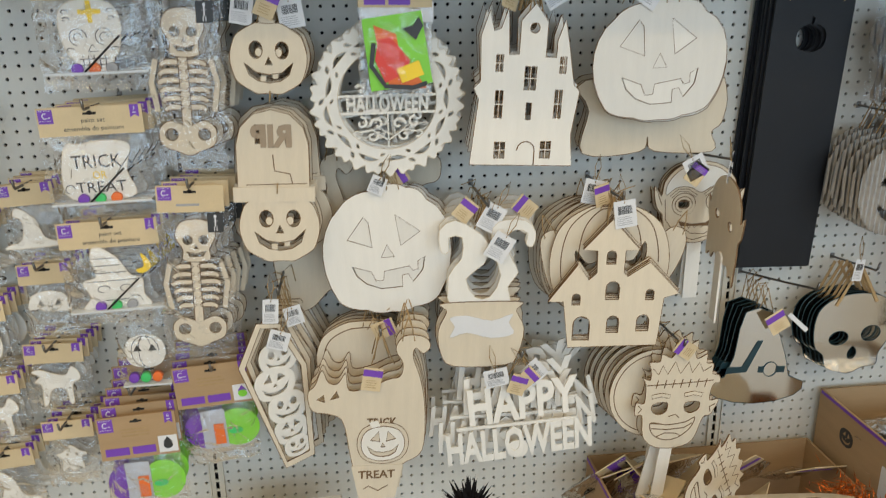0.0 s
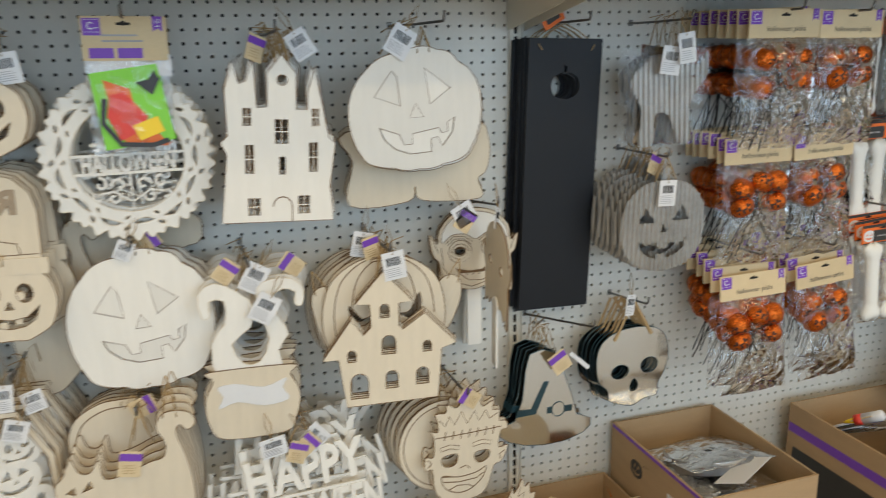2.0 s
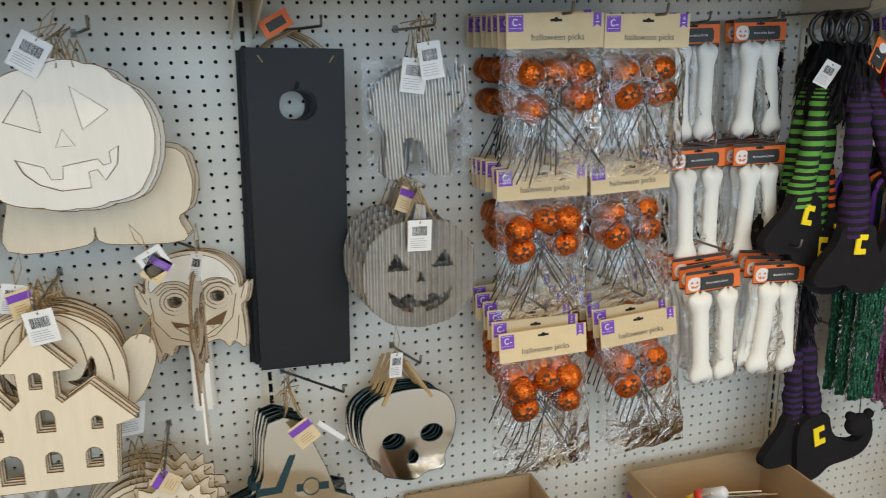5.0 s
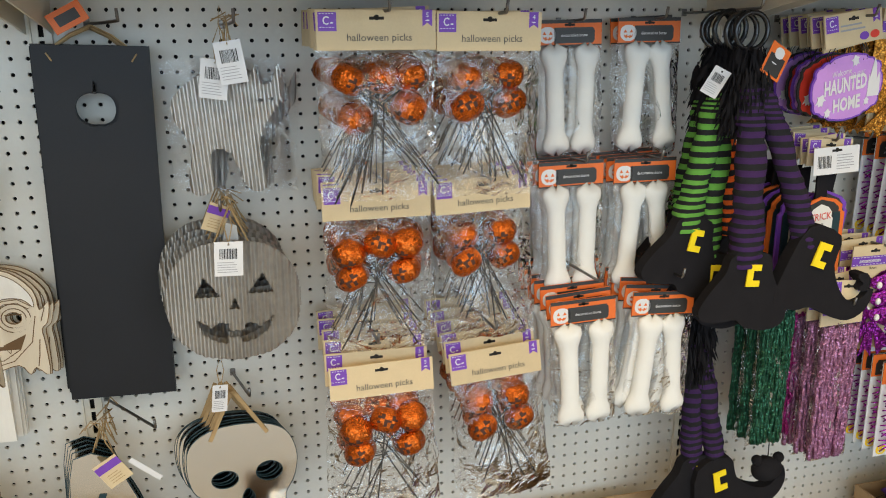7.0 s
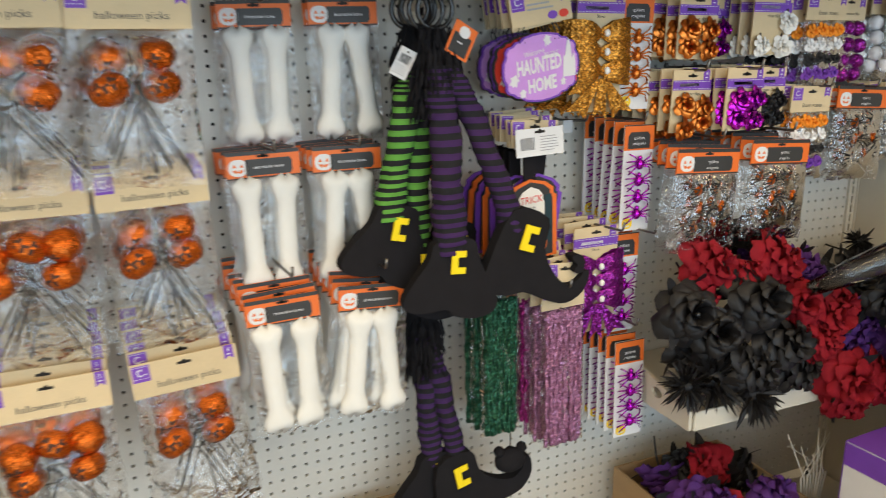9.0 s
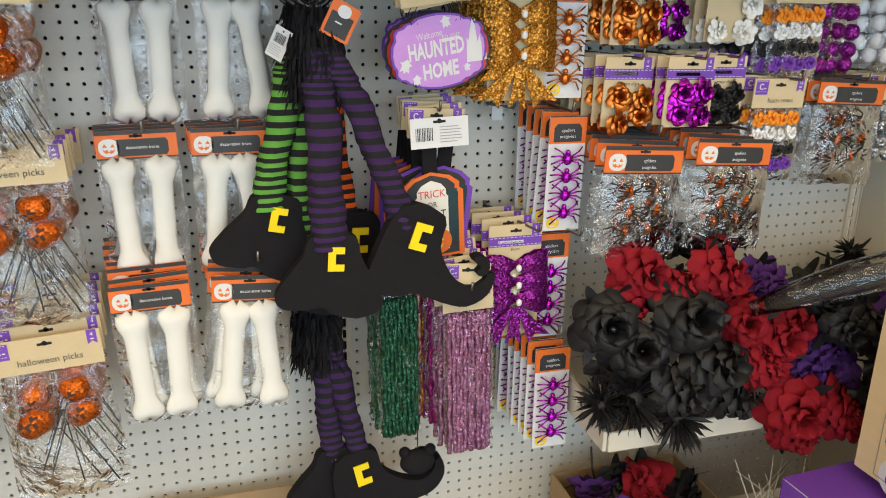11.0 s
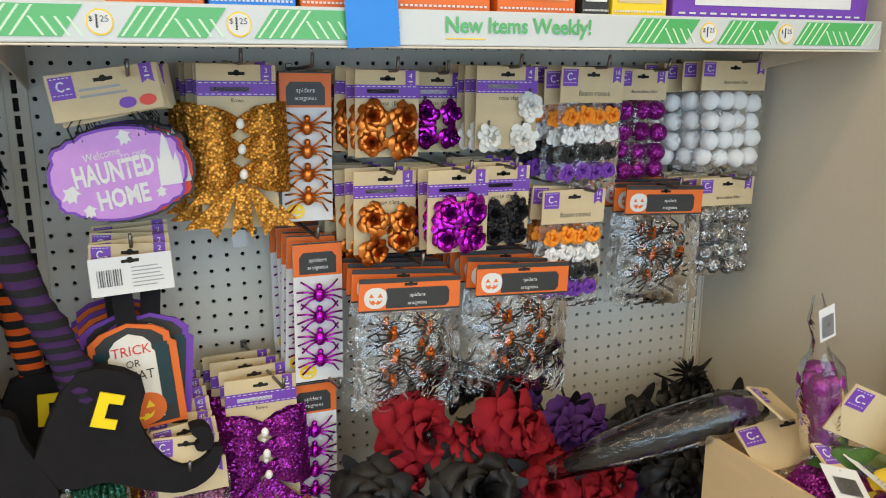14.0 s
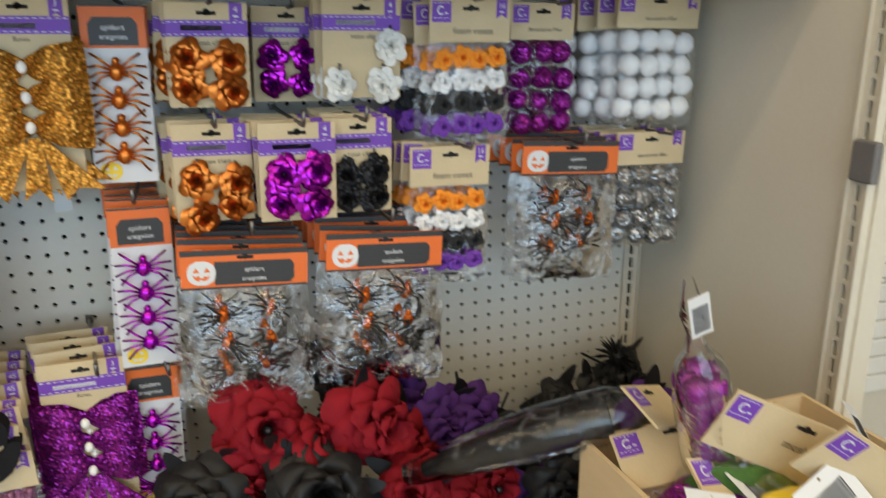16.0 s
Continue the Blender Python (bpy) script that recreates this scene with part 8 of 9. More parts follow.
def shape_pack(shape, x, z, label, w=0.105, seed=1, holes=()):
    t = thing("wooden_shape_pack", pose(x, -0.115, z, 0, random.Random(seed).uniform(-3, 3), 4), label, "craft pack", "small wooden shape packs")
    kraft_card(t, w, 0.042, (), "6", size=0.008)
    sheet("plywood", [[move(shape, 0.0, -0.09)] + [move(h, 0, -0.09) for h in holes]], 0.002, M_WOODPALE, t, -0.002, edge=M_WOOD)
    film_bag(t, w, 0.115, 0.014, -0.04, seed, 1.04, n=(6, 8))
    stack(t, 4, 0.022, 0.003, 0.001, 2, seed)
    hook(x, z - 0.005, -0.15)
    return t


w_hat = curve([(-0.045, -0.035), (0.045, -0.035), (0.05, -0.028), (0.02, -0.018), (0.008, 0.02), (-0.02, 0.045), (-0.03, 0.03), (-0.016, 0.02), (-0.022, -0.018), (-0.05, -0.028)], 3)
w_cat = curve([(-0.045, 0.03), (-0.03, 0.035), (0.0, 0.024), (0.02, 0.022), (0.03, 0.04), (0.042, 0.03), (0.046, 0.012), (0.03, 0.0), (0.03, -0.04), (0.022, -0.042), (0.016, -0.01), (-0.01, -0.01), (-0.02, -0.042), (-0.028, -0.042), (-0.028, 0.0), (-0.042, 0.008), (-0.03, 0.02)], 3)
w_ghost = ghost_shape(0.045)
shape_pack(w_hat, -1.485, 1.115, "small pack with wooden witch hats", 0.1, 91)
shape_pack(move(pumpkin_outline(0.078, 0.07, 4), 0, 0), -1.475, 0.955, "small pack with wooden pumpkins", 0.1, 92, [tri(-0.016, 0.01, 0.016, 0.014), tri(0.016, 0.01, 0.016, 0.014), grin(0.045, 0.018)])
shape_pack(w_cat, -1.485, 0.785, "small pack with wooden cats", 0.112, 93)
shape_pack(w_ghost, -1.485, 0.61, "small pack with wooden ghosts", 0.1, 94, [ring(-0.008, 0.012, 0.003, n=8), ring(0.01, 0.012, 0.003, n=8)])
for k, z in enumerate((1.46, 1.26, 1.06, 0.88, 0.72, 0.55)):
    shape_pack((w_ghost, w_cat, w_hat)[k % 3] if k != 3 else move(pumpkin_outline(0.08, 0.08, 4), 0, 0), -1.62, z, "small pack of wooden shapes with kraft card", 0.11, 95 + k)

# ---- boxes on the base shelf ----
def open_box(name, x0, x1, y0, y1, z0, z1, label, m=None, band=True, flap=False):
    """An open corrugated carton with four walls of real thickness."""
    c = thing(name, m if m is not None else pose(0, 0, 0), label, "carton", "cartons on the base shelf")
    t = 0.005
    box("bottom", x0 + t, y0 + t, z0, x1 - t, y1 - t, z0 + t, M_CARTON, c)
    for nm, q in (("wall_left", (x0, y0, x0 + t, y1)), ("wall_right", (x1 - t, y0, x1, y1)), ("wall_front", (x0 + t, y0, x1 - t, y0 + t)), ("wall_back", (x0 + t, y1 - t, x1 - t, y1))):
        box("side_wall", q[0], q[1], z0, q[2], q[3], z1, M_CARTON, c)
    if band:
        box("purple_edge", x0 - 0.0008, y0 + 0.004, z1 - 0.009, x0 - 0.0002, y1 - 0.004, z1 - 0.001, M_PURPLE, c, "purple printed band")
    return c


ba = open_box("carton", 0.262, 0.56, -0.40, -0.022, 0.182, 0.498, "open brown carton holding bagged wire wreaths")
sheet("printed_pumpkin", [[pumpkin_outline(0.05, 0.045)] + [[(x, z) for x, z in f] for f in jack_face(0.045, "tri")]], 0.0006, M_INK, ba, m=pose(0.2615, -0.14, 0.43, 0, 0, -90))
sheet("printed_sticker", [[rect(-0.03, -0.04, 0.03, 0.04)]], 0.0006, M_WHITE, ba, m=pose(0.2612, -0.30, 0.4, 0, 0, -90))
sheet("sticker_dots", [[ring(0.01, 0.012, 0.011, n=12)]], 0.0005, M_PURPLE, ba, m=pose(0.2604, -0.30, 0.4, 0, 0, -90))
sheet("sticker_dots", [[ring(0.006, -0.02, 0.011, n=12)]], 0.0005, M_ORANGE, ba, m=pose(0.2604, -0.30, 0.4, 0, 0, -90))
M_SILK = material("silver_mesh_ribbon", (0.45, 0.46, 0.47), 0.3, 0.8, 0.2, 30, 300, 0.4)
for k, (x, y, z, a) in enumerate(((0.42, -0.2, 0.47, 14), (0.40, -0.24, 0.44, -8), (0.43, -0.15, 0.42, 10))):
    w_ = thing("mesh_ribbon_roll", pose(x, y, z, 90 - a, 0, 20 * k), "roll of silver mesh ribbon in clear wrap", "ribbon roll", "ribbon rolls in the carton")
    sheet("ribbon_coil", [[ring(0, 0, 0.105, 0.1, 36), ring(0, 0, 0.035, n=20)]], 0.03, M_SILK, w_, -0.02)
    sheet("card_core", [[ring(0, 0, 0.035, n=20)]], 0.026, M_FELT, w_, -0.018)
    film_bag(w_, 0.22, 0.22, 0.03, 0.11, 100 + k)
wt = thing("barcode_card", pose(0.415, -0.33, 0.5, 68, 0, 28), "white barcode card lying on the ribbon rolls", "label")
wcc = sheet("card", [[rect(-0.075, -0.035, 0.075, 0.035)]], 0.0012, M_WHITE, wt)
sheet("barcode", [[rect(0.03 + 0.0032 * k, 0.0, 0.0318 + 0.0032 * k, 0.025)] for k in range(10)], 0.0003, M_INK, wcc, -0.0006)
bars(wcc, -0.05, 0.02, 0.02, 5, 0.008, M_GREY, 0.002)
euro_slot(wcc, -0.026)
bb = open_box("carton", 0.79, 1.16, -0.42, -0.055, 0.182, 0.478, "open brown carton of paint packs with purple band", band=False)
box("purple_edge", 0.7885, -0.416, 0.40, 0.7895, -0.06, 0.425, M_PURPLE, bb, "purple printed band")
box("dark_print", 0.7885, -0.40, 0.2, 0.7895, -0.08, 0.36, M_INK, bb, "dark printed panel")
fill = thing("paint_pack", pose(0.98, -0.2, 0.47, 55, 14, 10), "kraft-topped pack of glitter paints in a carton", "craft pack", "paint packs in the carton")
kraft_card(fill, 0.16, 0.06, (), "6", size=0.01)
for k in range(3):
    for (cx, cz) in ((-0.05 + 0.05 * k, -0.1),):
        sheet("glitter_oval", [[ring(cx, cz, 0.022, 0.038, 22)]], 0.006, M_WHITE, fill, -0.004)
        sheet("glitter_fill", [[ring(cx, cz, 0.018, 0.033, 22)]], 0.002, M_SILGLIT if k else M_TEAL, fill, -0.006)
stack(fill, 3, 0.02, 0.03, -0.02, 10, 5)
gl = thing("glue_bottle", pose(0.9, -0.17, 0.46, 50, 40, 0), "white glue bottle with red and yellow cap", "bottle")
rod("bottle_body", [(0, 0, 0.02), (0, 0, 0.07), (0, 0, 0.075)], [0.014, 0.014, 0.008], M_WHITE, gl, n=14)
rod("red_band", [(0, 0, 0.0), (0, 0, 0.02)], 0.0145, M_RED, gl, n=14)
rod("nozzle", [(0, 0, -0.03), (0, 0, 0.0)], [0.003, 0.009], M_YELLOW, gl, n=12)
bx = open_box("carton", -0.33, 0.245, -0.455, -0.02, 0.182, 0.36, "low open brown carton of tumbled kraft packs")
rnd = random.Random(12)
for k in range(16):
    kp = thing("kraft_pack", pose(-0.28 + 0.5 * rnd.random(), -0.40 + 0.33 * rnd.random(), 0.36 + 0.06 * rnd.random(), rnd.uniform(40, 75), rnd.uniform(-40, 40), rnd.uniform(-60, 60)), "kraft card pack with purple band tumbled in a carton", "craft pack", "tumbled kraft packs")
    kc = kraft_card(kp, 0.13, 0.08, (), "", size=0.01, logo=k % 2 == 0)
    sheet("purple_band", [[rect(-0.065, -0.05, 0.065, -0.03)]], 0.0004, M_PURPLE, kc, -0.0008)
    film_bag(kp, 0.12, 0.1, 0.02, -0.075, k, n=(6, 6))
ot = thing("orange_tinsel_garland", pose(0.17, -0.3, 0.37), "crumpled orange tinsel garland", "garland")
verts, faces = [], []
for k in range(300):
    p = Vector((rnd.gauss(0, 0.03), rnd.gauss(0, 0.03), abs(rnd.gauss(0, 0.02))))
    d = Vector((rnd.uniform(-1, 1), rnd.uniform(-1, 1), rnd.uniform(-0.2, 1))).normalized() * 0.03
    s = d.cross(Vector((0.3, 0.5, rnd.uniform(-1, 1)))).normalized() * 0.0012
    b = len(verts)
    verts += [p - s, p + s, p + d]
    faces.append((b, b + 1, b + 2))
put("tinsel_strands", mesh_of("tinsel_strands", verts, faces, M_COPPER), ot)
lm = cutout("wooden_mask", [[curve([(-0.14, 0.03), (-0.1, 0.05), (0.0, 0.055), (0.1, 0.045), (0.15, 0.0), (0.13, -0.07), (0.0, -0.09), (-0.1, -0.08), (-0.12, -0.02)], 4), ring(-0.03, 0.0, 0.017, 0.011, 16), ring(0.06, -0.005, 0.017, 0.011, 16)]], pose(-0.02, -0.38, 0.455, 62, 6, 4), "loose plywood mask blank lying on the packs", [], "plywood stick masks")
st = thing("wooden_stick", pose(-0.3, -0.36, 0.42, 0, 0, -4), "loose pale wooden mask stick", "wooden cutout")
box("stick", -0.09, -0.012, -0.003, 0.09, 0.012, 0.003, M_WOODPALE, st, bevel=0.002)

# small papier boxes and a dark feather spray below the left shapes
for k, (x, y) in enumerate(((-1.06, -0.24), (-0.97, -0.2), (-1.14, -0.2))):
    pb_ = thing("wooden_box", pose(x, y, 0.182, 0, 0, 8 * k - 6), "small pale wooden box with cut bat front", "box", "small wooden boxes")
    box("box_body", -0.045, -0.045, 0, 0.045, 0.045, 0.24 - 0.02 * k, M_WOODPALE, pb_, bevel=0.002)
    sheet("cut_front", [[rect(-0.03, 0.15, 0.03, 0.19)], ], 0.0008, M_WOODEDGE, pb_, -0.0465)
fs = thing("feather_spray", pose(-0.66, -0.26, 0.40), "dark purple and black feather spray", "decoration")
verts, faces = [], []
for k in range(140):
    a, el = rnd.uniform(0, TAU), rnd.uniform(0.1, 1.4)
    d = Vector((math.cos(a) * math.cos(el), math.sin(a) * math.cos(el), math.sin(el))) * rnd.uniform(0.05, 0.085)
    s = d.cross(Vector((0.2, 0.4, rnd.uniform(-1, 1)))).normalized() * 0.004
    b = len(verts)
    verts += [d * 0.05, d * 0.6 + s, d, d * 0.6 - s]
    faces.append((b, b + 1, b + 2, b + 3))
put("feathers", mesh_of("feathers", verts, faces, M_FELT), fs)
rod("spray_stem", [(0, 0, -0.218), (0, 0, 0.0)], 0.003, M_STEMBLK, fs)

# ---- things on the upper shelf, the blue notice ----
notice = thing("blue_notice", pose(1.645, -0.388, 1.517, 0, -3, 0), "bright blue paper notice hanging over the price strip", "notice")
sheet("paper", [[rect(-0.032, 0.0, 0.031, 0.09)]], 0.0008, M_BLUE, notice)
for k, (x0, x1, mt, h) in enumerate(((1.36, 1.46, M_ORANGE, 0.16), (1.465, 1.56, M_BLUE, 0.13), (1.565, 1.66, M_ORANGE, 0.15), (1.68, 1.80, M_ORANGE, 0.12), (1.81, 1.92, M_ORANGE, 0.14), (1.93, 1.97, M_INK, 0.1), (1.975, 2.06, M_YELLOW, 0.13), (2.07, 2.42, M_PURPLE, 0.17))):
    c = thing("goods_box", pose((x0 + x1) / 2, -0.28, 1.557), "%s printed goods box on the upper shelf" % ("purple" if mt is M_PURPLE else "bright"), "box", "boxes on the upper shelf")
    w = (x1 - x0) / 2
    box("carton_body", -w, -0.085, 0, w, 0.1, h, mt, c, bevel=0.002)
    sheet("printed_panel", [[rect(-w * 0.8, 0.02, w * 0.8, h * 0.8)]], 0.0005, M_WHITE if k % 2 else M_KRAFT, c, -0.0862)
    sheet("dash_row", [[rect(-w * 0.95 + w * 0.1 * j, 0.008, -w * 0.95 + w * 0.1 * j + w * 0.06, 0.0105)] for j in range(19)], 0.0004, M_WHITE, c, -0.0868)
for k in range(7):
    x = -1.15 + 0.33 * k
    c = thing("goods_box", pose(x, -0.2, 1.557), "printed goods box standing back on the upper shelf", "box", "boxes on the upper shelf")
    box("carton_body", -0.13, -0.08, 0, 0.13, 0.1, 0.15, (M_KRAFT, M_PURPLE, M_ORANGE)[k % 3], c, bevel=0.002)

# ---- carton stack at the end of the run ----
M_CARTONL = material("light_brown_cardboard", (0.70, 0.54, 0.33), 0.8, var=0.08, scale=9, grain=120, bump=0.15, stretch=(1, 1, 6), spec=0.2)
BOX_M = pose(2.088, -0.478, 0, 0, 0, 2)
cb = thing("display_carton", BOX_M, "tall light brown carton with an eyeball tube printed on its side", "carton", "cartons at the end panel")
L, W, Z0, Z1, T = 0.46, 0.33, 0.632, 0.996, 0.006
box("side_wall", 0, -L, Z0, T, 0, Z1, M_CARTONL, cb)
box("side_wall", W - T, -L, Z0, W, 0, Z1, M_CARTONL, cb)
box("side_wall", T, -T, Z0, W - T, 0, Z1, M_CARTONL, cb)
box("side_wall", T, -L, Z0, W - T, -L + T, Z1 - 0.06, M_CARTONL, cb)
box("bottom", T, -L + T, Z0, W - T, -T, Z0 + T, M_CARTONL, cb)
SIDE = pose(-0.0006, -0.09, 0.0, 0, 0, -90)
M_TUBE = material("grey_tube_print", (0.30, 0.27, 0.24), 0.35, var=0.08)
sheet("tube_print", [[[(x, z) for x, z in arch(-0.046, 0.64, 0.046, 0.915)]]], 0.0004, M_CARTONL, cb, m=SIDE)
for cz, mt in ((0.872, M_INK), (0.795, M_WHITE), (0.722, M_INK), (0.655, M_WHITE)):
    sheet("printed_eyeball", [[ring(0, cz, 0.037, n=24)]], 0.0004, mt, cb, m=SIDE @ pose(0, -0.0008, 0))
    sheet("printed_iris", [[ring(-0.008 if mt is M_WHITE else 0.006, cz - 0.008, 0.013 if mt is M_WHITE else 0.006, n=18)]], 0.0004, M_PURPLE if mt is M_WHITE else M_KRAFT, cb, m=SIDE @ pose(0, -0.0014, 0))
    if mt is M_WHITE:
        sheet("red_veins", [[band([(0.004 + 0.004 * j, cz + 0.004), (0.012 + 0.003 * j, cz + 0.014), (0.012 + 0.005 * j, cz + 0.024)], 0.0016)] for j in range(3)], 0.0004, M_RED, cb, m=SIDE @ pose(0, -0.0014, 0))
sheet("tube_outline", [[arch(-0.047, 0.64, 0.047, 0.917), arch(-0.0452, 0.642, 0.0452, 0.9155)]], 0.0004, M_TUBE, cb, m=SIDE @ pose(0, -0.001, 0))
pc = thing("printed_carton", pose(1.965, -0.445, 0, 0, 0, 4), "white and purple printed craft carton under the display carton", "carton", "cartons at the end panel")
box("carton_body", 0, -0.6, 0.182, 0.47, 0, 0.602, M_WHITE, pc, bevel=0.002)
box("purple_top", -0.0005, -0.6, 0.6022, 0.4705, 0, 0.6032, M_PURPLE, pc)
box("purple_side", -0.0014, -0.598, 0.55, -0.0006, -0.002, 0.6, M_PURPLE, pc)
box("purple_front", 0.0, 0.0006, 0.2, 0.47, 0.0014, 0.6, M_PURPLE, pc)
tb = thing("trestle_stool", pose(2.2, -0.75, 0), "low grey stand under the cartons", "stand")
box("stand_top", -0.25, -0.32, 0.15, 0.27, 0.32, 0.18, M_STEEL, tb, bevel=0.003)
for sx in (-0.22, 0.24):
    for sy in (-0.28, 0.28):
        box("leg", sx - 0.015, sy - 0.015, 0, sx + 0.015, sy + 0.015, 0.15, M_STEEL, tb)

# contents of the display carton: mesh tubes, kraft packs, bagged foliage
M_PURMESH = glitter("purple_mesh_tube", (0.40, 0.05, 0.40), 0.35, 500, 0.5, 0.35)
M_FILMT = clear_film("clear_sleeve_film", crinkle=0.45, scale=18, ior=1.3, haze=0.05, crease=0.1)
def mesh_tube(m, mat, label, L=0.19, twist=True):
    t = thing("mesh_tube_pack", m, label, "craft pack", "mesh tubes in the carton")
    for k in range(5):
        a = TAU * k / 5
        pts = [(0.016 * math.cos(a) * (1 + 0.04 * math.sin(j)), 0.016 * math.sin(a), -L * j / 24) for j in range(25)]
        rod("mesh_strand", pts, [0.012 + 0.0018 * (j % 2) for j in range(25)], mat, t, n=9)
    verts, faces, seg = [], [], 14
    prof = [(0.005, 0.115), (0.008, 0.1), (0.013, 0.075), (0.008, 0.05), (0.012, 0.03), (0.026, 0.01), (0.031, -0.03), (0.03, -L)]
    for r, z in prof:
        for k in range(seg):
            a = TAU * k / seg
            f = 1 + 0.12 * noise.noise(Vector((math.cos(a) * 2, math.sin(a) * 2, z * 30)))
            verts.append((r * f * math.cos(a), r * f * math.sin(a), z))
    for i in range(len(prof) - 1):
        for k in range(seg):
            faces.append((i * seg + k, i * seg + (k + 1) % seg, (i + 1) * seg + (k + 1) % seg, (i + 1) * seg + k))
    put("clear_sleeve", mesh_of("clear_sleeve", verts, faces, M_FILMT, True), t, None, "twisted clear sleeve")
    lb = sheet("barcode_flag", [[rect(-0.012, 0.055, 0.012, 0.1)]], 0.0008, M_WHITE, t, -0.013)
    sheet("barcode", [[rect(-0.009, 0.06 + 0.003 * k, 0.009, 0.0616 + 0.003 * k)] for k in range(10)], 0.0003, M_INK, lb, -0.0138)
    return t


mesh_tube(pose(2.152, -0.6, 1.125, 6, -17, 0), M_PURMESH, "twisted clear sleeve of purple mesh tubes", 0.24)
M_MOSS = material("green_moss", (0.06, 0.14, 0.03), 0.95, var=0.35, scale=50, grain=300, bump=0.9)


def soft_pack(m, w, h, mt, label, title="", name="mesh_pack"):
    t = thing(name, m, label, "craft pack", "packs in the carton")
    card = kraft_card(t, w, 0.07, (), "", size=0.012)
    if title:
        lettering(title, 0.02, -0.035, 0.014, M_INK, card)
    me = ball_mesh("soft_filling", mt, 0.5, 16, 12, lambda d, th, ph: Vector((d.x * w * 0.86, d.y * 0.05, d.z * h * 0.9)) * (1 + 0.15 * noise.noise(d * 4)))
    put("soft_filling", me, t, pose(0, 0, -0.07 - h * 0.45))
    film_bag(t, w, h + 0.02, 0.03, -0.066, int(w * 1000), 1.02, M_FILMT)
    return t


soft_pack(pose(2.245, -0.66, 1.085, 10, 24, -18), 0.17, 0.12, M_MOSS, "kraft-topped pack of green moss mesh", "mesh tubes")
soft_pack(pose(2.30, -0.74, 1.06, 20, 34, -20), 0.18, 0.12, M_YELLOW, "kraft-topped pack of yellow mesh")
soft_pack(pose(2.17, -0.53, 1.03, -62, -12, -14), 0.14, 0.1, M_PURGLIT, "kraft-topped pack of purple mesh lying in the carton")
soft_pack(pose(2.21, -0.6, 1.02, -56, 12, 8), 0.15, 0.1, M_PURGLIT, "kraft-topped pack of purple mesh lying in the carton")
soft_pack(pose(2.27, -0.72, 1.0, -68, 14, 0), 0.2, 0.14, M_MOSS, "kraft-topped pack of green moss lying in the carton")
for k, (x, y, z, a, b) in enumerate(((2.13, -0.66, 1.03, 55, 20), (2.215, -0.7, 1.055, 40, -24), (2.2, -0.62, 1.02, 65, 8), (2.33, -0.62, 1.07, 40, 30))):
    bt = barcode_tag(x, y, z, 0.065, 0.075, b, 10 * k, "large white barcode label on a carton pack", 0)
    bt.rotation_euler[0] = radians(-a)
ft = thing("bagged_black_stem", pose(2.075, -0.46, 1.01, 0, 0, 0), "black artificial flower stem in a long clear sleeve", "craft pack", "packs in the carton")
rod("stem_bundle", [(0.05, -0.02, 0.005), (-0.03, 0.02, -0.025), (-0.1, 0.06, -0.06), (-0.15, 0.085, -0.085)], [0.02, 0.024, 0.018, 0.01], M_FELT, ft, n=8)
rod("clear_sleeve", [(0.09, -0.04, 0.03), (0.05, -0.02, 0.012), (-0.03, 0.02, -0.022), (-0.1, 0.06, -0.058), (-0.17, 0.095, -0.095)], [0.018, 0.034, 0.033, 0.026, 0.014], M_FILMT, ft, "clear sleeve", n=12)
kc = kraft_card(ft, 0.1, 0.06, (), "", size=0.01)
kc.matrix_basis = pose(0.075, -0.04, 0.055, -60, 20, 30)

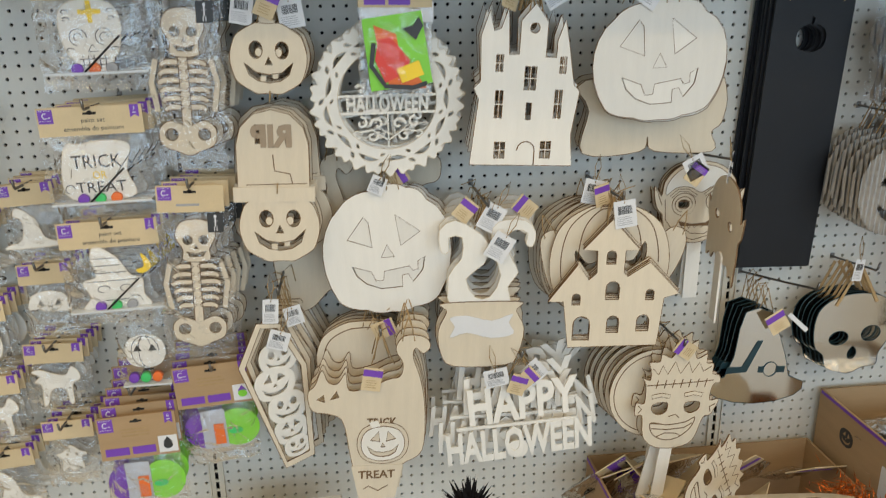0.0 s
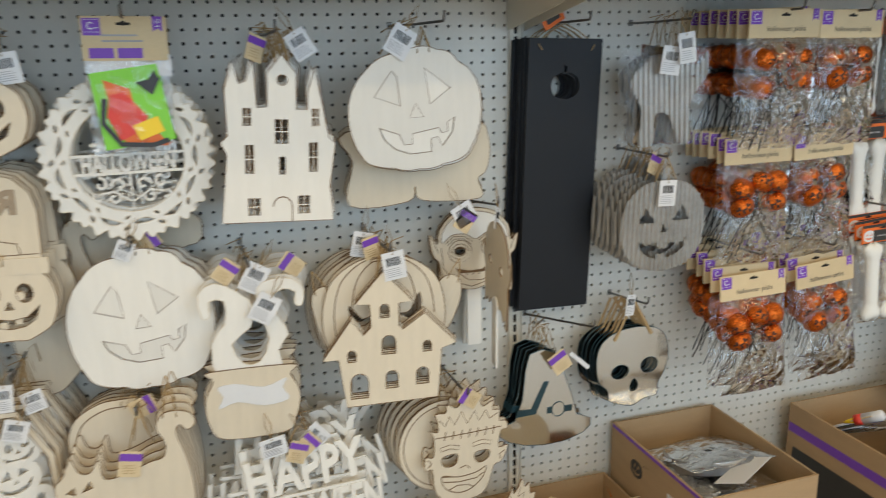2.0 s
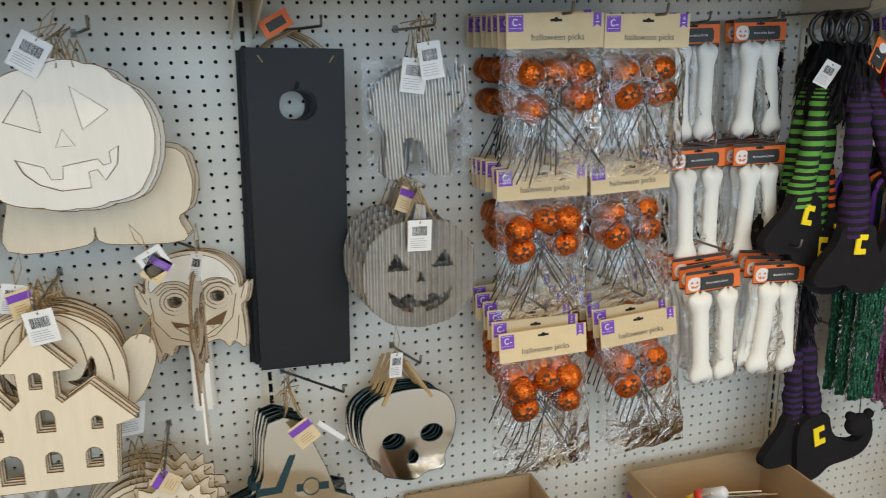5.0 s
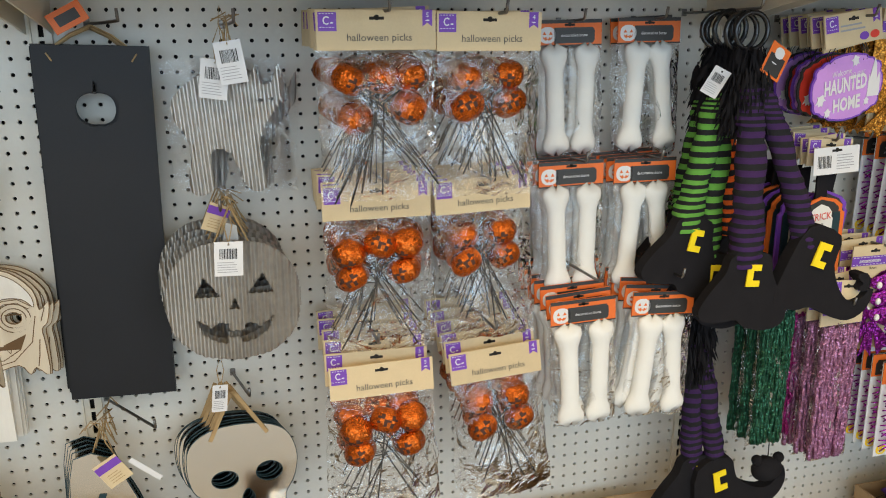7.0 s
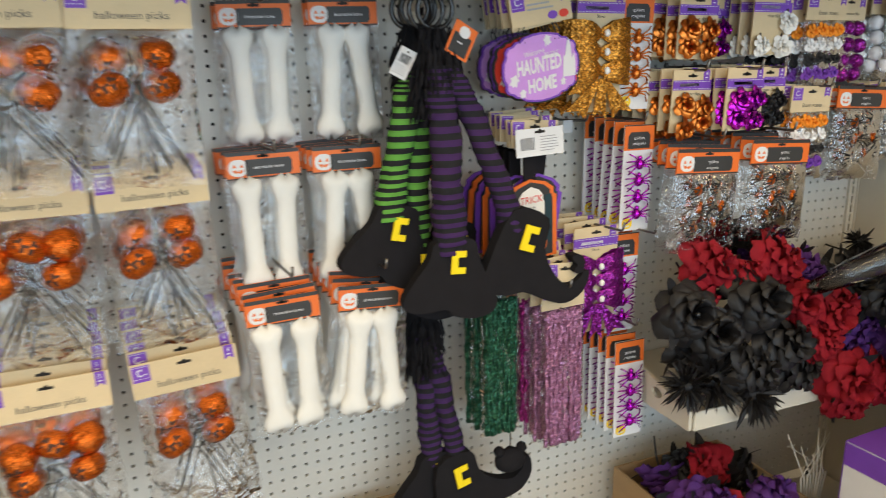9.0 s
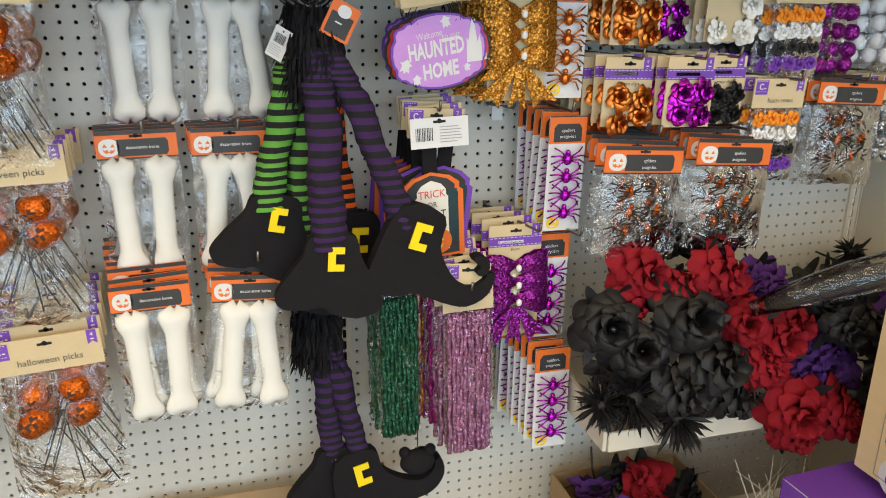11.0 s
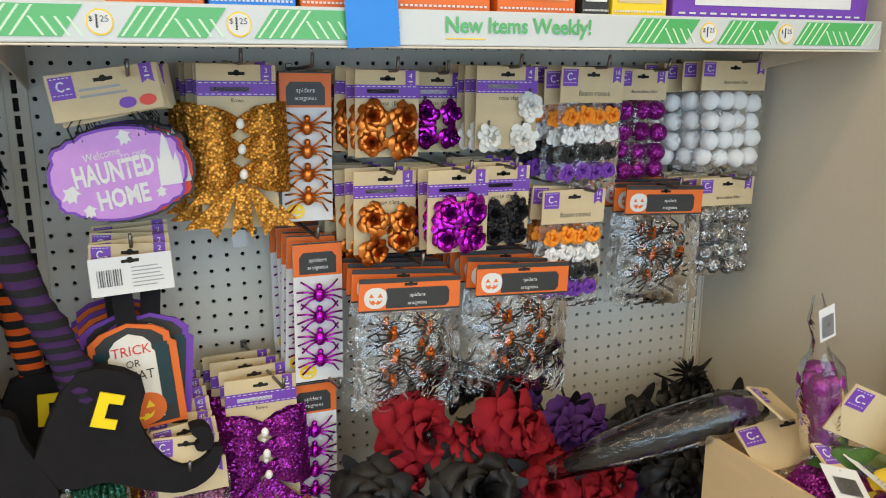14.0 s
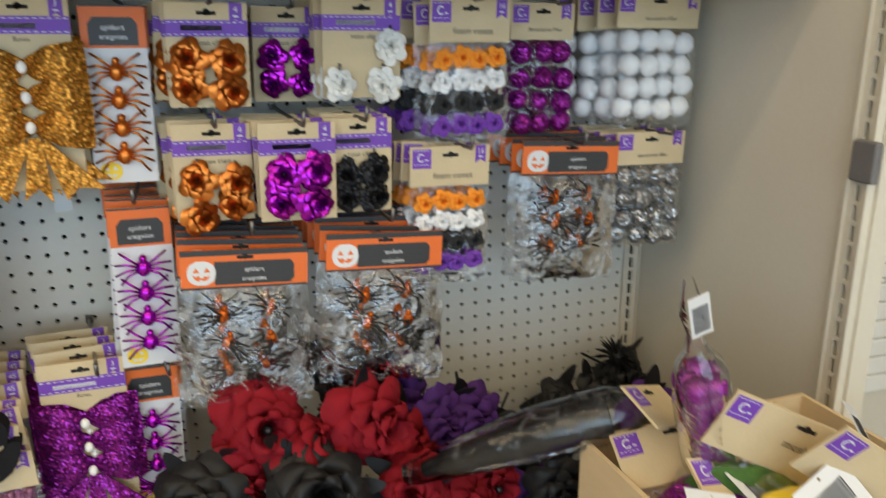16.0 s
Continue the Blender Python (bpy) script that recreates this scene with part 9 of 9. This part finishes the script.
# goods in front of the end bay's foot
sf = thing("bagged_foliage", pose(1.6, -0.3, 0.44, 0, 0, 10), "clear bag of dark foliage with kraft card", "craft pack")
kraft_card(sf, 0.1, 0.05, (), "", size=0.009)
film_bag(sf, 0.11, 0.14, 0.04, -0.045, 7)
put("foliage", ball_mesh("foliage", M_FELT, 0.045, 14, 10, lambda d, th, ph: 1 + 0.35 * noise.noise(d * 5)), sf, pose(0, 0, -0.11))
rod("support_stem", [(0, 0, -0.258), (0, 0, -0.12)], 0.004, M_STEMBLK, sf)
lowb = open_box("carton", 1.68, 2.0, -0.4, -0.05, 0.182, 0.4, "open brown carton of cloth flowers", band=False)
for k in range(12):
    rr = random.Random(200 + k)
    bloom(("purple", "red", "black")[k % 3], 1.72 + 0.25 * rr.random(), -0.36 + 0.26 * rr.random(), 0.41 + 0.03 * rr.random(), 0.055, (-60, rr.uniform(-40, 40)), k + 60, "cloth rose lying in a low carton")
tw = thing("white_twig_spray", pose(2.06, -0.3, 0.40), "pale glittered twig spray", "decoration")
for k in range(9):
    rr = random.Random(k)
    rod("twig", [(0, 0, -0.21), (0.01 * k - 0.04, 0, 0.02), (rr.uniform(-0.09, 0.09), rr.uniform(-0.04, 0.04), rr.uniform(0.08, 0.14))], [0.002, 0.002, 0.001], M_BONE, tw, n=5)
# plastic mouse-like toy is left plain: a dark round ornament under the tinsel
orn = thing("black_ornament", pose(1.335, -0.16, 0.56), "black hanging ornament with round ears", "decoration")
put("ornament_body", ball_mesh("ornament_body", M_FELT, 0.028, 14, 10, lambda d, th, ph: Vector((d.x * 1.3, d.y * 0.7, d.z))), orn)
for s in (-1, 1):
    put("ear", ball_mesh("ear", M_FELT, 0.012, 10, 7), orn, pose(0.026 * s, 0, 0.024))
rod("cord", [(0, 0, 0.02), (0.004, 0.01, 0.2)], 0.0012, M_STEMBLK, orn, n=5)
hook(1.34, 0.765, -0.17)

# hooks of the next display wall
for r in range(8):
    for c in range(6):
        hk = thing("peg_hook", pose(2.62 + 0.16 * c, 0.25, 0.92 + 0.07 * r), "white wire hook on the next display wall", "hook", "hooks on the next display wall")
        rod("wire", [(0, 0.01, 0), (0, -0.22, 0), (0, -0.23, 0.012)], 0.003, M_SLAT, hk, n=5)
